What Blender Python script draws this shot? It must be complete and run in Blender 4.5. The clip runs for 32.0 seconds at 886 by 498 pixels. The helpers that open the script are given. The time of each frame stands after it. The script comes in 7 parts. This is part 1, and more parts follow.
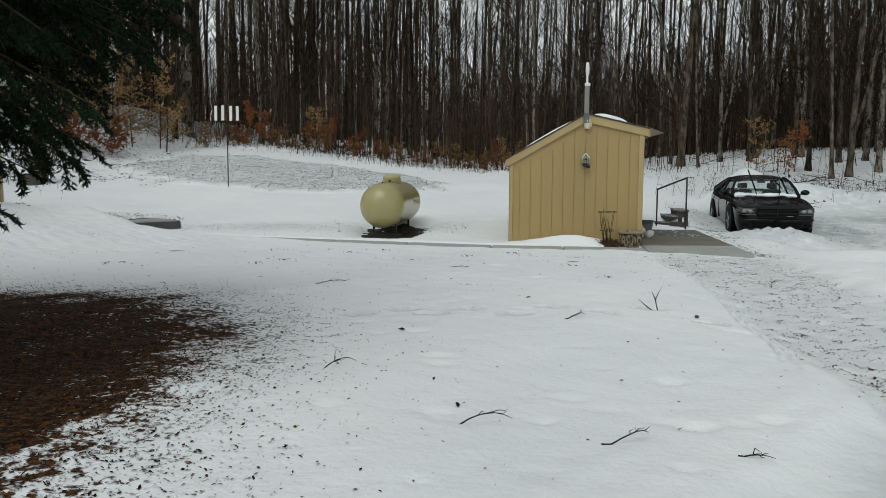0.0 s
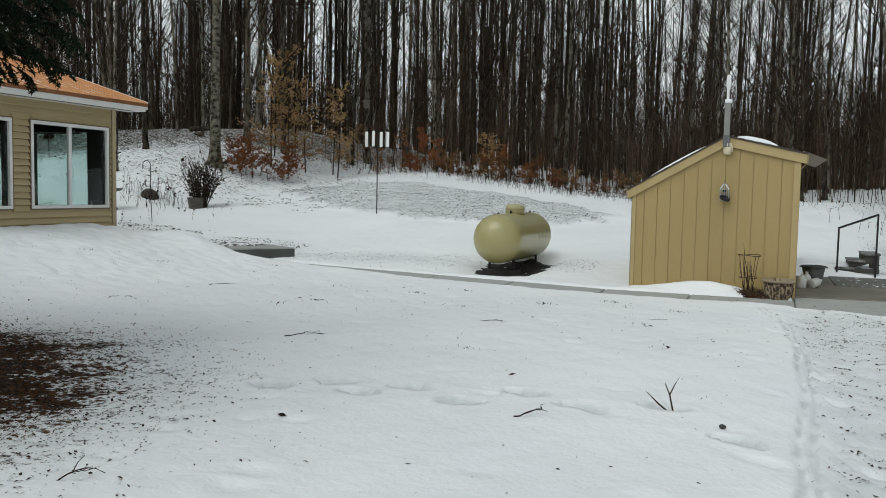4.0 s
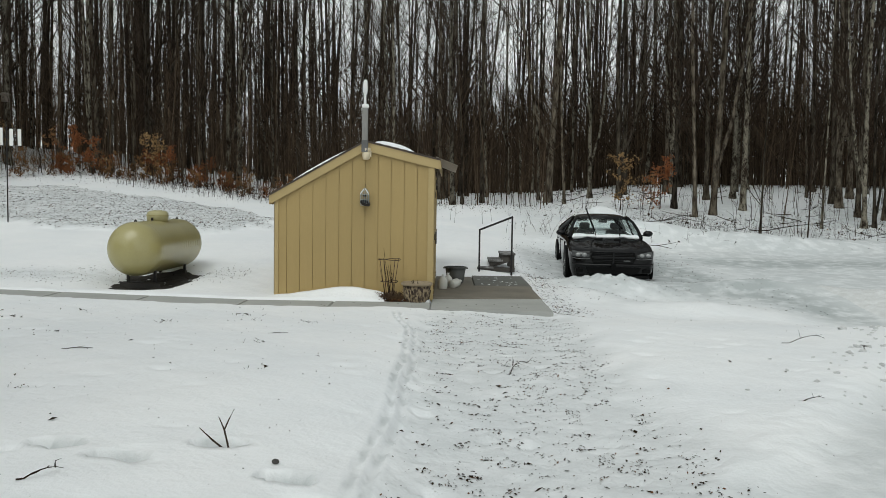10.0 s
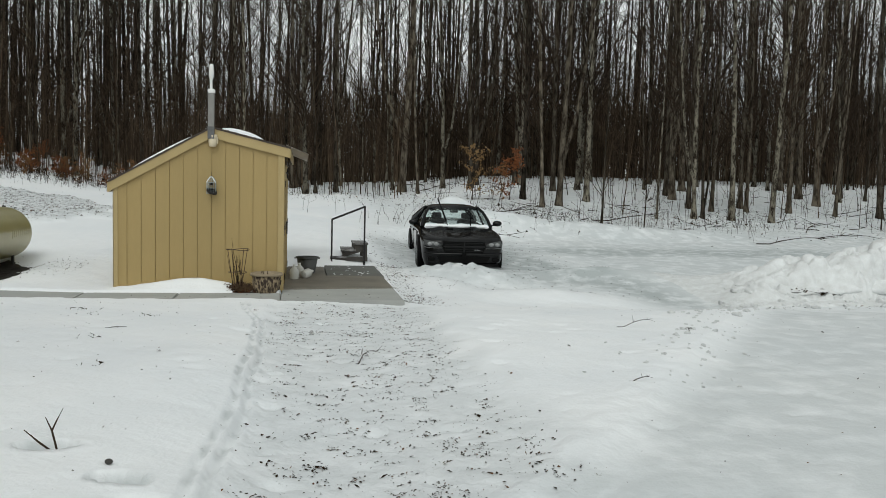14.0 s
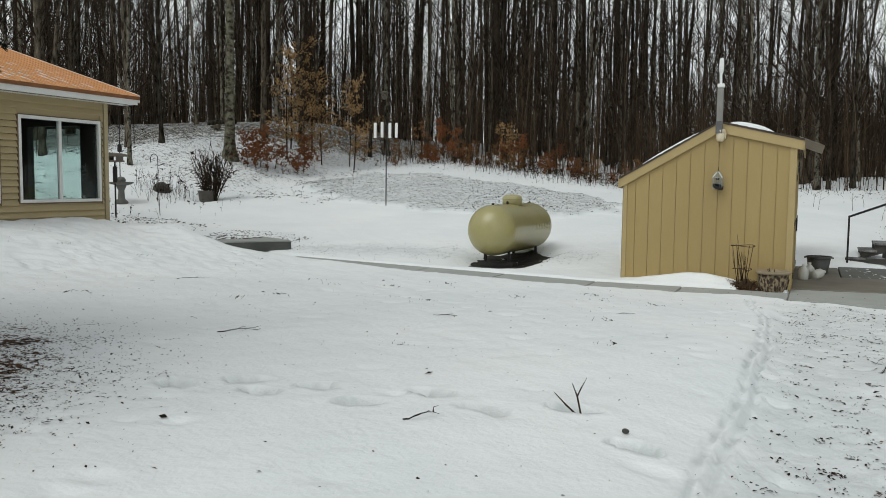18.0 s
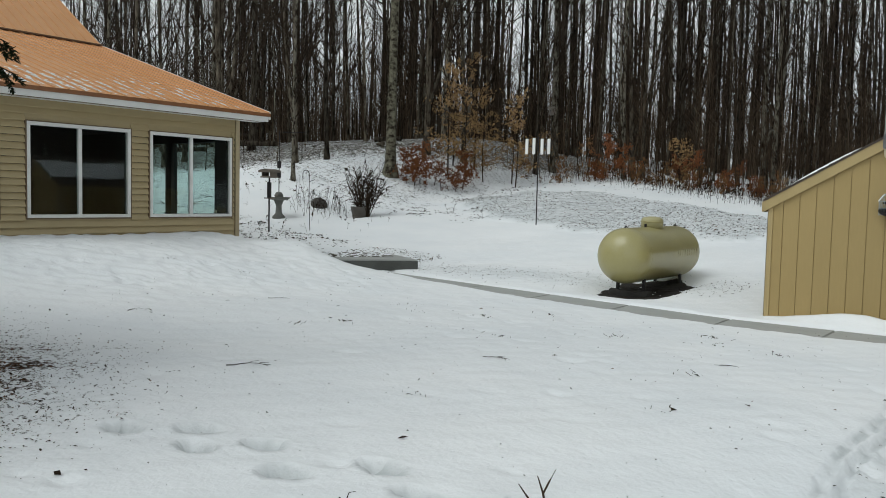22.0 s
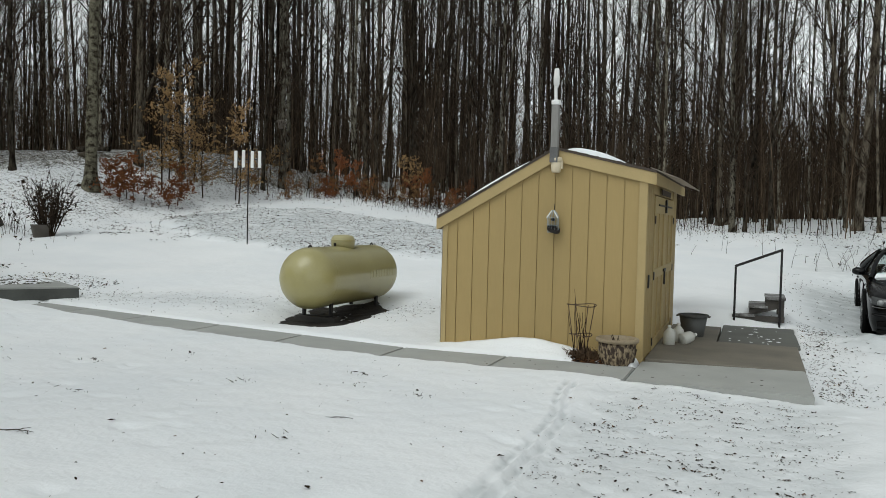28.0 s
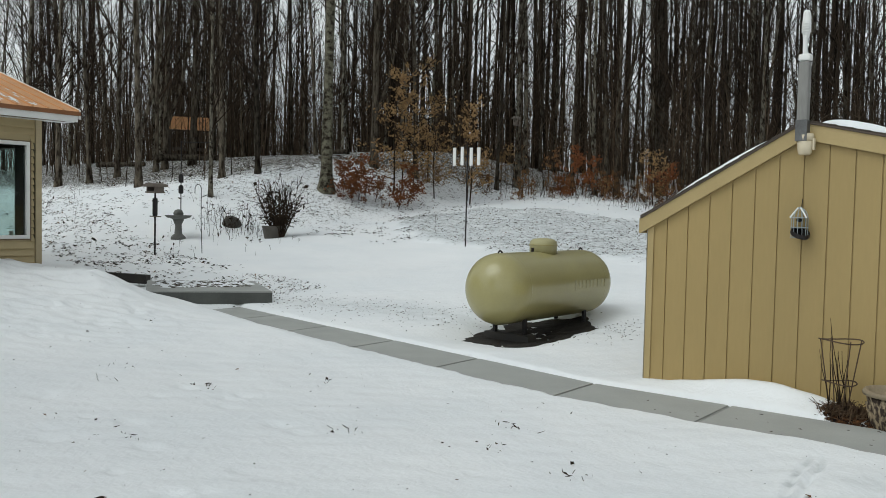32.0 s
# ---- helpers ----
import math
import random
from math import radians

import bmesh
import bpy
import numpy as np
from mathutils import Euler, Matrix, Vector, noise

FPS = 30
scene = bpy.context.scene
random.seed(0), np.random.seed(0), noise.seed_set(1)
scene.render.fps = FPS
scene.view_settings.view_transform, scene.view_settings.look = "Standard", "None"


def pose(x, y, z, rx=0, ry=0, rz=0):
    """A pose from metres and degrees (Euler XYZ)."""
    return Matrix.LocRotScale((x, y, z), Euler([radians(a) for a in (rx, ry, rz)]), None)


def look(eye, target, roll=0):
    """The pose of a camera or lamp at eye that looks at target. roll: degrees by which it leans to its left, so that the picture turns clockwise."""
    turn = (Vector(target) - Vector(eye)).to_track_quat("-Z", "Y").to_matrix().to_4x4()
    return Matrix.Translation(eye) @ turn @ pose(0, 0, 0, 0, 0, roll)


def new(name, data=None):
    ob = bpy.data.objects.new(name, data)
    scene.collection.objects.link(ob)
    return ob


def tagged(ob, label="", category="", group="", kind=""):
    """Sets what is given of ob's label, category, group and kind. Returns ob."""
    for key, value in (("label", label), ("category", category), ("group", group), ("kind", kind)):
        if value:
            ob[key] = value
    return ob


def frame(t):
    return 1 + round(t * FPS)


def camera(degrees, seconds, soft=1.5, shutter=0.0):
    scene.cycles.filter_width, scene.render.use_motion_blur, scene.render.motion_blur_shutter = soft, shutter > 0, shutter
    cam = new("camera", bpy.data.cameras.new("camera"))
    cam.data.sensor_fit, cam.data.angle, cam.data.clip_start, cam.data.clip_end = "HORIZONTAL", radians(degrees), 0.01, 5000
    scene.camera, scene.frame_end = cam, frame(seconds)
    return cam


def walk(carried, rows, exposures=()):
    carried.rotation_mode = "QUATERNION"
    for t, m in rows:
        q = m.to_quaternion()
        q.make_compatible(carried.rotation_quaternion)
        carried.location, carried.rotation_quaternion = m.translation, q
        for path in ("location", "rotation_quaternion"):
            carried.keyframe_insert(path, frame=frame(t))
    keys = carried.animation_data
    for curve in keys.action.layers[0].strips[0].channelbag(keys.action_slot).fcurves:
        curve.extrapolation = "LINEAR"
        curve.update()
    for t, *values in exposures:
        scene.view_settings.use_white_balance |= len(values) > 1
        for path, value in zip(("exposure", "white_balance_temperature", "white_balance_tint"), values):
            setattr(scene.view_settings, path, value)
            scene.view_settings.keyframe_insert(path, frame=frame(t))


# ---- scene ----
cam = camera(56.77, 32.0, soft=0.4)
PATH = [  # seconds, eye, target, roll
    (0, (0.498, -15.661, 1.43), (-0.619, -5.775, 0.421), 0.37),
    (0.5, (0.733, -15.392, 1.425), (-0.873, -5.572, 0.431), 0.97),
    (1, (0.959, -15.105, 1.428), (-0.67, -5.28, 0.528), 1.76),
    (1.5, (1.208, -14.823, 1.434), (-1.309, -5.182, 0.587), 0.97),
    (2, (1.371, -14.537, 1.444), (-1.846, -5.109, 0.57), 0.36),
    (2.5, (1.566, -14.259, 1.461), (-1.566, -4.791, 0.723), 0.53),
    (3, (1.795, -14.001, 1.474), (-0.986, -4.423, 0.747), 1.65),
    (3.5, (1.932, -13.759, 1.475), (-1.246, -4.309, 0.712), 1.04),
    (4, (2.013, -13.524, 1.483), (-1.629, -4.237, 0.774), 1.15),
    (4.5, (2.149, -13.328, 1.486), (-2.477, -4.493, 0.734), 0.84),
    (6.5, (2.518, -12.782, 1.529), (-1.553, -3.661, 1.056), 0.44),
    (7, (2.543, -12.778, 1.529), (-1.051, -3.457, 1.082), 1.07),
    (7.5, (2.577, -12.787, 1.526), (-0.362, -3.244, 0.987), 1.10),
    (8, (2.607, -12.785, 1.525), (0.426, -3.042, 0.967), 1.27),
    (8.5, (2.63, -12.794, 1.525), (1.023, -2.94, 0.949), 1.24),
    (9, (2.647, -12.797, 1.525), (1.491, -2.881, 0.942), 0.95),
    (9.5, (2.668, -12.79, 1.524), (2.172, -2.82, 0.925), 0.89),
    (10, (2.684, -12.794, 1.524), (2.641, -2.812, 0.925), 0.91),
    (10.5, (2.694, -12.795, 1.524), (2.941, -2.816, 0.923), 0.84),
    (11, (2.704, -12.792, 1.524), (3.251, -2.825, 0.919), 0.96),
    (11.5, (2.721, -12.79, 1.524), (3.757, -2.862, 0.919), 1.46),
    (12, (2.731, -12.79, 1.521), (4.058, -2.902, 0.84), 1.45),
    (12.5, (2.739, -12.797, 1.521), (4.292, -2.943, 0.826), 1.50),
    (13, (2.746, -12.799, 1.521), (4.5, -2.978, 0.834), 1.49),
    (13.5, (2.745, -12.81, 1.522), (4.534, -2.995, 0.838), 1.40),
    (15.5, (2.719, -12.931, 1.574), (2.987, -2.963, 0.813), 0.97),
    (16, (2.711, -12.977, 1.545), (2.027, -3.029, 0.786), 0.54),
    (16.5, (2.697, -12.999, 1.507), (0.91, -3.19, 0.737), 0.41),
    (17, (2.675, -12.983, 1.488), (-0.164, -3.427, 0.699), 0.69),
    (17.5, (2.662, -12.973, 1.485), (-0.881, -3.657, 0.678), 0.67),
    (18, (2.663, -12.961, 1.483), (-1.389, -3.855, 0.664), 0.65),
    (18.5, (2.676, -12.927, 1.477), (-1.805, -4.025, 0.655), 0.35),
    (19, (2.657, -12.809, 1.478), (-2.08, -4.041, 0.656), 0.84),
    (19.5, (2.658, -12.62, 1.483), (-2.588, -4.132, 0.821), 1.26),
    (20, (2.787, -12.397, 1.483), (-2.634, -4.02, 0.811), 0.79),
    (20.5, (2.932, -12.171, 1.502), (-2.955, -4.116, 0.819), 1.54),
    (21, (2.993, -11.954, 1.506), (-3.054, -4.02, 0.812), 1.39),
    (21.5, (3.068, -11.719, 1.524), (-2.999, -3.797, 0.864), 1.32),
    (22, (3.218, -11.506, 1.54), (-2.821, -3.562, 0.885), 1.33),
    (22.5, (3.369, -11.341, 1.549), (-2.457, -3.239, 0.898), 2.10),
    (23, (3.423, -11.201, 1.549), (-1.976, -2.811, 0.86), 2.21),
    (23.5, (3.409, -11.071, 1.552), (-1.705, -2.504, 0.885), 1.88),
    (24, (3.408, -10.986, 1.554), (-1.469, -2.282, 0.874), 1.88),
    (24.5, (3.449, -10.923, 1.557), (-1.428, -2.22, 0.863), 1.74),
    (26.5, (3.525, -10.55, 1.556), (-1.801, -2.093, 1.226), 0.53),
    (27, (3.512, -10.322, 1.55), (-1.039, -1.425, 1.184), 1.62),
    (27.5, (3.572, -9.985, 1.543), (0.019, -0.646, 1.13), 1.12),
    (28, (3.627, -9.6, 1.547), (0.089, -0.254, 1.179), 1.42),
    (28.5, (3.614, -9.217, 1.549), (-0.156, 0.04, 1.256), 1.88),
    (29, (3.652, -8.871, 1.547), (-0.128, 0.383, 1.268), 1.84),
    (29.5, (3.705, -8.547, 1.543), (-0.459, 0.537, 1.159), 1.79),
    (30, (3.62, -8.228, 1.54), (-0.928, 0.66, 0.979), 1.21),
    (30.5, (3.526, -7.947, 1.544), (-1.052, 0.926, 0.999), 1.30),
    (31, (3.463, -7.705, 1.54), (-1.938, 0.693, 0.979), 0.97),
    (31.5, (3.435, -7.55, 1.548), (-2.685, 0.338, 0.974), 0.96),
    (32, (3.394, -7.465, 1.563), (-2.831, 0.35, 1.13), 1.20),
]
walk(cam, [(t, look(eye, target, roll)) for t, eye, target, roll in PATH], exposures=[(0.0, -0.13, 6280, 3), (2.0, -0.06, 6150, 3), (4.5, 0.02, 6250, 3), (10.0, 0.03, 6400, 3), (17.0, 0.03, 6400, 3), (21.0, 0.01, 6200, 3), (29.0, 0.04, 6300, 3), (32.0, 0.03, 6200, 3)])

# ---- light: a bright overcast winter sky ----
world = bpy.data.worlds.new("overcast")
scene.world = world
world.use_nodes = True
wn, wl = world.node_tree.nodes, world.node_tree.links
sky = wn.new("ShaderNodeTexSky")
sky.sky_type, sky.sun_disc = "NISHITA", False
sky.sun_elevation, sky.sun_rotation = radians(53), radians(200)
grey = wn.new("ShaderNodeHueSaturation")
grey.inputs["Saturation"].default_value, grey.inputs["Value"].default_value = 0.03, 1.0
wl.new(sky.outputs["Color"], grey.inputs["Color"])
wl.new(grey.outputs["Color"], wn["Background"].inputs["Color"])
wn["Background"].inputs["Strength"].default_value = 0.15
sun = new("sun", bpy.data.lights.new("sun", "SUN"))
sun.data.energy, sun.data.angle, sun.data.color = 0.74, radians(40), (1.0, 0.97, 0.93)
sun.matrix_world = look((0, 0, 0), (0.22, 0.55, -0.80))


# ---- mesh helpers ----
def part(name, bm, material, parent, label="", smooth=False):
    """Links a bmesh as one mesh object under a thing or a part."""
    me = bpy.data.meshes.new(name)
    bm.normal_update()
    bm.to_mesh(me)
    bm.free()
    return part_mesh(name, me, material, parent, label, smooth)


def part_mesh(name, me, material, parent, label="", smooth=False):
    if material and not me.materials:
        me.materials.append(material)
    if smooth:
        me.polygons.foreach_set("use_smooth", [True] * len(me.polygons))
    ob = new(name, me)
    ob.parent = parent
    return tagged(ob, label)


def thing(name, label, category, group="", kind="", at=(0, 0, 0), turn=0):
    ob = new(name)
    ob.empty_display_size = 0.2
    ob.matrix_world = pose(*at, 0, 0, turn)
    return tagged(ob, label, category, group, kind)


def box(bm, x0, x1, y0, y1, z0, z1, bevel=0.0):
    m = Matrix.Translation(((x0 + x1) / 2, (y0 + y1) / 2, (z0 + z1) / 2)) @ Matrix.Diagonal((x1 - x0, y1 - y0, z1 - z0, 1))
    made = bmesh.ops.create_cube(bm, size=1, matrix=m)["verts"]
    if bevel:
        edges = list({e for v in made for e in v.link_edges})
        bmesh.ops.bevel(bm, geom=edges, offset=bevel, segments=2, affect="EDGES", profile=0.5)
    return bm


def boxed(*args, **kw):
    return box(bmesh.new(), *args, **kw)


def rod(bm, a, b, r0, r1=None, n=10):
    """A round bar from a to b."""
    a, b = Vector(a), Vector(b)
    m = Matrix.Translation((a + b) / 2) @ (b - a).to_track_quat("Z", "Y").to_matrix().to_4x4()
    bmesh.ops.create_cone(bm, cap_ends=True, segments=n, radius1=r0, radius2=r0 if r1 is None else r1, depth=(b - a).length, matrix=m)
    return bm


def beam(bm, a, b, w, h, up=(0, 0, 1)):
    """A square bar from a to b, w across and h along up."""
    a, b = Vector(a), Vector(b)
    y = (b - a).normalized()
    x = y.cross(Vector(up)).normalized()
    z = x.cross(y)
    rot = Matrix((x, y, z)).transposed().to_4x4()
    bmesh.ops.create_cube(bm, size=1, matrix=Matrix.Translation((a + b) / 2) @ rot @ Matrix.Diagonal((w, (b - a).length, h, 1)))
    return bm


def lathe(profile, n=24, axis="z"):
    """A turned body from (radius, height) pairs."""
    bm = bmesh.new()
    rings = []
    for r, h in profile:
        ring = []
        for k in range(n):
            c, s = math.cos(2 * math.pi * k / n) * r, math.sin(2 * math.pi * k / n) * r
            ring.append(bm.verts.new((c, s, h) if axis == "z" else (c, h, s) if axis == "y" else (h, c, s)))
        rings.append(ring)
    for a, b in zip(rings, rings[1:]):
        for k in range(n):
            bm.faces.new((a[k], a[(k + 1) % n], b[(k + 1) % n], b[k]))
    for ring in (rings[0], rings[-1]):
        bm.faces.new(ring)
    bmesh.ops.recalc_face_normals(bm, faces=bm.faces)
    return bm


class Mass:
    """Vertices and faces of one mesh, gathered quickly."""

    def __init__(self):
        self.v, self.f = [], []

    def tube(self, pts, radii, n=5, cap=False):
        pts = np.asarray(pts, float)
        d = np.gradient(pts, axis=0)
        d /= np.linalg.norm(d, axis=1, keepdims=True) + 1e-9
        ref = np.where(np.abs(d[:, 2:3]) < 0.9, [[0, 0, 1.0]], [[1.0, 0, 0]])
        x = np.cross(d, ref)
        x /= np.linalg.norm(x, axis=1, keepdims=True) + 1e-9
        y = np.cross(d, x)
        k0, rows = len(self.v), len(pts)
        ang = np.arange(n) * 2 * np.pi / n
        ring = pts[:, None] + np.asarray(radii)[:, None, None] * (np.cos(ang)[None, :, None] * x[:, None] + np.sin(ang)[None, :, None] * y[:, None])
        self.v.extend(map(tuple, ring.reshape(-1, 3).tolist()))
        for i in range(rows - 1):
            a = k0 + i * n
            for k in range(n):
                b = (k + 1) % n
                self.f.append((a + k, a + b, a + n + b, a + n + k))
        if cap:
            self.f.append(tuple(range(k0 + (rows - 1) * n, k0 + rows * n)))

    def quad(self, c, u, v):
        k = len(self.v)
        c, u, v = (np.asarray(q, float) for q in (c, u, v))
        self.v.extend([tuple(c - u - v), tuple(c + u - v), tuple(c + u + v), tuple(c - u + v)])
        self.f.append((k, k + 1, k + 2, k + 3))

    def leaf(self, c, u, v, fold=0.5):
        """A pointed leaf, folded a little along its middle."""
        k = len(self.v)
        c, u, v = (np.asarray(q, float) for q in (c, u, v))
        n = np.cross(u, v)
        n = n / (np.linalg.norm(n) + 1e-9) * np.linalg.norm(v) * fold
        self.v.extend([tuple(c - u), tuple(c - v + n), tuple(c + u), tuple(c + v + n)])
        self.f.extend([(k, k + 1, k + 2), (k, k + 2, k + 3)])

    def mesh(self, name, material, smooth=False):
        me = bpy.data.meshes.new(name)
        me.from_pydata(self.v, [], self.f)
        if material:
            me.materials.append(material)
        if smooth:
            me.polygons.foreach_set("use_smooth", [True] * len(me.polygons))
        me.update()
        return me


# ---- materials ----
def material(name, base, other=None, scale=6.0, fine=60.0, rough=0.7, metal=0.0, bump=0.15, stretch=(1, 1, 1), spread=0.5, vary=0.0, dist=0.01, coat=0.0, spec=0.5, island=0.0):
    """A two-scale procedural surface: base and other colours mixed by broad and fine noise, with relief."""
    m = bpy.data.materials.new(name)
    m.use_nodes = True
    n, l = m.node_tree.nodes, m.node_tree.links
    s = n["Principled BSDF"]
    co, mp = n.new("ShaderNodeTexCoord"), n.new("ShaderNodeMapping")
    mp.inputs["Scale"].default_value = stretch
    l.new(co.outputs["Object"], mp.inputs["Vector"])
    broad, grain = n.new("ShaderNodeTexNoise"), n.new("ShaderNodeTexNoise")
    broad.inputs["Scale"].default_value, grain.inputs["Scale"].default_value = scale, fine
    broad.inputs["Detail"].default_value = 5
    for tex in (broad, grain):
        l.new(mp.outputs["Vector"], tex.inputs["Vector"])
    add = n.new("ShaderNodeMath")
    add.operation = "MULTIPLY_ADD"
    add.inputs[1].default_value = 0.35
    l.new(grain.outputs["Fac"], add.inputs[0])
    l.new(broad.outputs["Fac"], add.inputs[2])
    ramp = n.new("ShaderNodeValToRGB")
    ramp.color_ramp.elements[0].position, ramp.color_ramp.elements[1].position = 0.68 - spread / 2, 0.68 + spread / 2
    ramp.color_ramp.elements[0].color = (*base, 1)
    ramp.color_ramp.elements[1].color = (*(other or [c * 0.75 for c in base]), 1)
    l.new(add.outputs[0], ramp.inputs["Fac"])
    last = ramp.outputs["Color"]
    if vary:
        info, hsv, rng = n.new("ShaderNodeObjectInfo"), n.new("ShaderNodeHueSaturation"), n.new("ShaderNodeMapRange")
        rng.inputs["To Min"].default_value, rng.inputs["To Max"].default_value = 1 - vary, 1 + vary
        l.new(info.outputs["Random"], rng.inputs["Value"])
        l.new(rng.outputs["Result"], hsv.inputs["Value"])
        l.new(last, hsv.inputs["Color"])
        last = hsv.outputs["Color"]
    if island:
        geo, hsv, rng = n.new("ShaderNodeNewGeometry"), n.new("ShaderNodeHueSaturation"), n.new("ShaderNodeMapRange")
        rng.inputs["To Min"].default_value, rng.inputs["To Max"].default_value = 1 - island, 1 + island * 1.6
        l.new(geo.outputs["Random Per Island"], rng.inputs["Value"])
        l.new(rng.outputs["Result"], hsv.inputs["Value"])
        l.new(last, hsv.inputs["Color"])
        last = hsv.outputs["Color"]
    l.new(last, s.inputs["Base Color"])
    s.inputs["Roughness"].default_value, s.inputs["Metallic"].default_value = rough, metal
    s.inputs["Coat Weight"].default_value = coat
    s.inputs["Specular IOR Level"].default_value = spec
    if bump:
        b = n.new("ShaderNodeBump")
        b.inputs["Strength"].default_value, b.inputs["Distance"].default_value = bump, dist
        l.new(add.outputs[0], b.inputs["Height"])
        l.new(b.outputs["Normal"], s.inputs["Normal"])
    return m


def glass(name, tint=(0.9, 0.95, 0.95), rough=0.02):
    m = bpy.data.materials.new(name)
    m.use_nodes = True
    n, l = m.node_tree.nodes, m.node_tree.links
    n.remove(n["Principled BSDF"])
    clear, shine, mix, fr = n.new("ShaderNodeBsdfTransparent"), n.new("ShaderNodeBsdfGlossy"), n.new("ShaderNodeMixShader"), n.new("ShaderNodeLayerWeight")
    clear.inputs["Color"].default_value = (*tint, 1)
    shine.inputs["Roughness"].default_value = rough
    power, lift = n.new("ShaderNodeMath"), n.new("ShaderNodeMath")
    power.operation, power.inputs[1].default_value = "POWER", 4.0
    lift.operation, lift.inputs[1].default_value, lift.inputs[2].default_value = "MULTIPLY_ADD", 0.8, 0.04
    l.new(fr.outputs["Facing"], power.inputs[0])
    l.new(power.outputs[0], lift.inputs[0])
    l.new(lift.outputs[0], mix.inputs[0])
    l.new(clear.outputs[0], mix.inputs[1])
    l.new(shine.outputs[0], mix.inputs[2])
    l.new(mix.outputs[0], n["Material Output"].inputs["Surface"])
    return m


def snow_ground():
    """Snow with packed, littered and bare patches, by the masks stored on the ground's points."""
    m = bpy.data.materials.new("snow_ground")
    m.use_nodes = True
    n, l = m.node_tree.nodes, m.node_tree.links
    s = n["Principled BSDF"]
    co = n.new("ShaderNodeTexCoord")

    def noise_tex(scale, detail=4, rough=0.55):
        t = n.new("ShaderNodeTexNoise")
        t.inputs["Scale"].default_value, t.inputs["Detail"].default_value, t.inputs["Roughness"].default_value = scale, detail, rough
        l.new(co.outputs["Object"], t.inputs["Vector"])
        return t.outputs["Fac"]

    def math_node(op, a, b=None, clamp=False):
        q = n.new("ShaderNodeMath")
        q.operation, q.use_clamp = op, clamp
        for i, v in enumerate((a, b)):
            if v is None:
                continue
            if isinstance(v, (int, float)):
                q.inputs[i].default_value = v
            else:
                l.new(v, q.inputs[i])
        return q.outputs[0]

    def ranged(v, a, b):
        q = n.new("ShaderNodeMapRange")
        q.inputs["From Min"].default_value, q.inputs["From Max"].default_value = a, b
        l.new(v, q.inputs["Value"])
        return q.outputs["Result"]

    def mix(f, a, b):
        q = n.new("ShaderNodeMix")
        q.data_type = "RGBA"
        l.new(f, q.inputs["Factor"])
        for sock, v in ((q.inputs["A"], a), (q.inputs["B"], b)):
            if isinstance(v, tuple):
                sock.default_value = (*v, 1)
            else:
                l.new(v, sock)
        return q.outputs["Result"]

    def mask(name):
        q = n.new("ShaderNodeAttribute")
        q.attribute_name = name
        return q.outputs["Fac"]

    broad, mid, fine, grit = noise_tex(0.5), noise_tex(3.0), noise_tex(22.0), noise_tex(60.0, 6, 0.7)
    col = mix(ranged(broad, 0.35, 0.65), (0.80, 0.82, 0.84), (0.86, 0.87, 0.88))
    # grey by mask: thin or packed snow, plus shade painted into ruts and footprints
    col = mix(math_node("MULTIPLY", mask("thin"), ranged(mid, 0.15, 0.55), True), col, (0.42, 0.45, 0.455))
    # litter: flecks where grit passes a threshold that falls with the mask
    level = math_node("SUBTRACT", 0.74, math_node("MULTIPLY", mask("litter"), 0.26))
    fleck = math_node("MULTIPLY", math_node("SUBTRACT", math_node("ADD", math_node("MULTIPLY", fine, 0.40), math_node("ADD", math_node("MULTIPLY", grit, 0.35), math_node("MULTIPLY", noise_tex(8.0), 0.35))), level), 14.0, True)
    col = mix(fleck, col, mix(ranged(mid, 0.4, 0.6), (0.035, 0.03, 0.022), (0.085, 0.07, 0.045)))
    bare = math_node("MULTIPLY", math_node("SUBTRACT", math_node("ADD", mask("mulch"), math_node("ADD", math_node("MULTIPLY", math_node("SUBTRACT", fine, 0.5), 1.5), math_node("MULTIPLY", math_node("SUBTRACT", mid, 0.5), 0.9))), 0.58), 5.0, True)
    col = mix(bare, col, mix(ranged(math_node("ADD", math_node("MULTIPLY", fine, 0.5), math_node("MULTIPLY", grit, 0.5)), 0.46, 0.60), (0.003, 0.0020, 0.0012), (0.105, 0.046, 0.017)))
    l.new(col, s.inputs["Base Color"])
    s.inputs["Roughness"].default_value = 0.75
    s.inputs["Specular IOR Level"].default_value = 0.12
    b = n.new("ShaderNodeBump")
    b.inputs["Strength"].default_value, b.inputs["Distance"].default_value = 0.5, 0.05
    l.new(math_node("ADD", math_node("MULTIPLY", mid, 0.8), math_node("ADD", math_node("MULTIPLY", fine, 0.30), math_node("MULTIPLY", grit, 0.08))), b.inputs["Height"])
    l.new(b.outputs["Normal"], s.inputs["Normal"])
    return m


M_GROUND = snow_ground()
M_SNOW = material("snow", (0.84, 0.86, 0.88), (0.78, 0.80, 0.82), 3, 30, 0.8, bump=0.4, dist=0.03)
M_SNOW_DIRTY = material("ploughed_snow", (0.73, 0.745, 0.75), (0.56, 0.565, 0.56), 6, 45, 0.85, bump=0.6, dist=0.03, spread=0.5)
M_SHED = material("tan_shed_paint", (0.385, 0.277, 0.110), (0.325, 0.236, 0.094), 1.2, 40, 0.6, bump=0.12, stretch=(1, 1, 0.15))
M_SHED_TRIM = material("tan_trim_paint", (0.43, 0.325, 0.15), (0.37, 0.28, 0.125), 2, 50, 0.6, bump=0.1)
M_SHINGLE = material("brown_shingle", (0.10, 0.075, 0.06), (0.06, 0.05, 0.04), 8, 120, 0.9, bump=0.5)
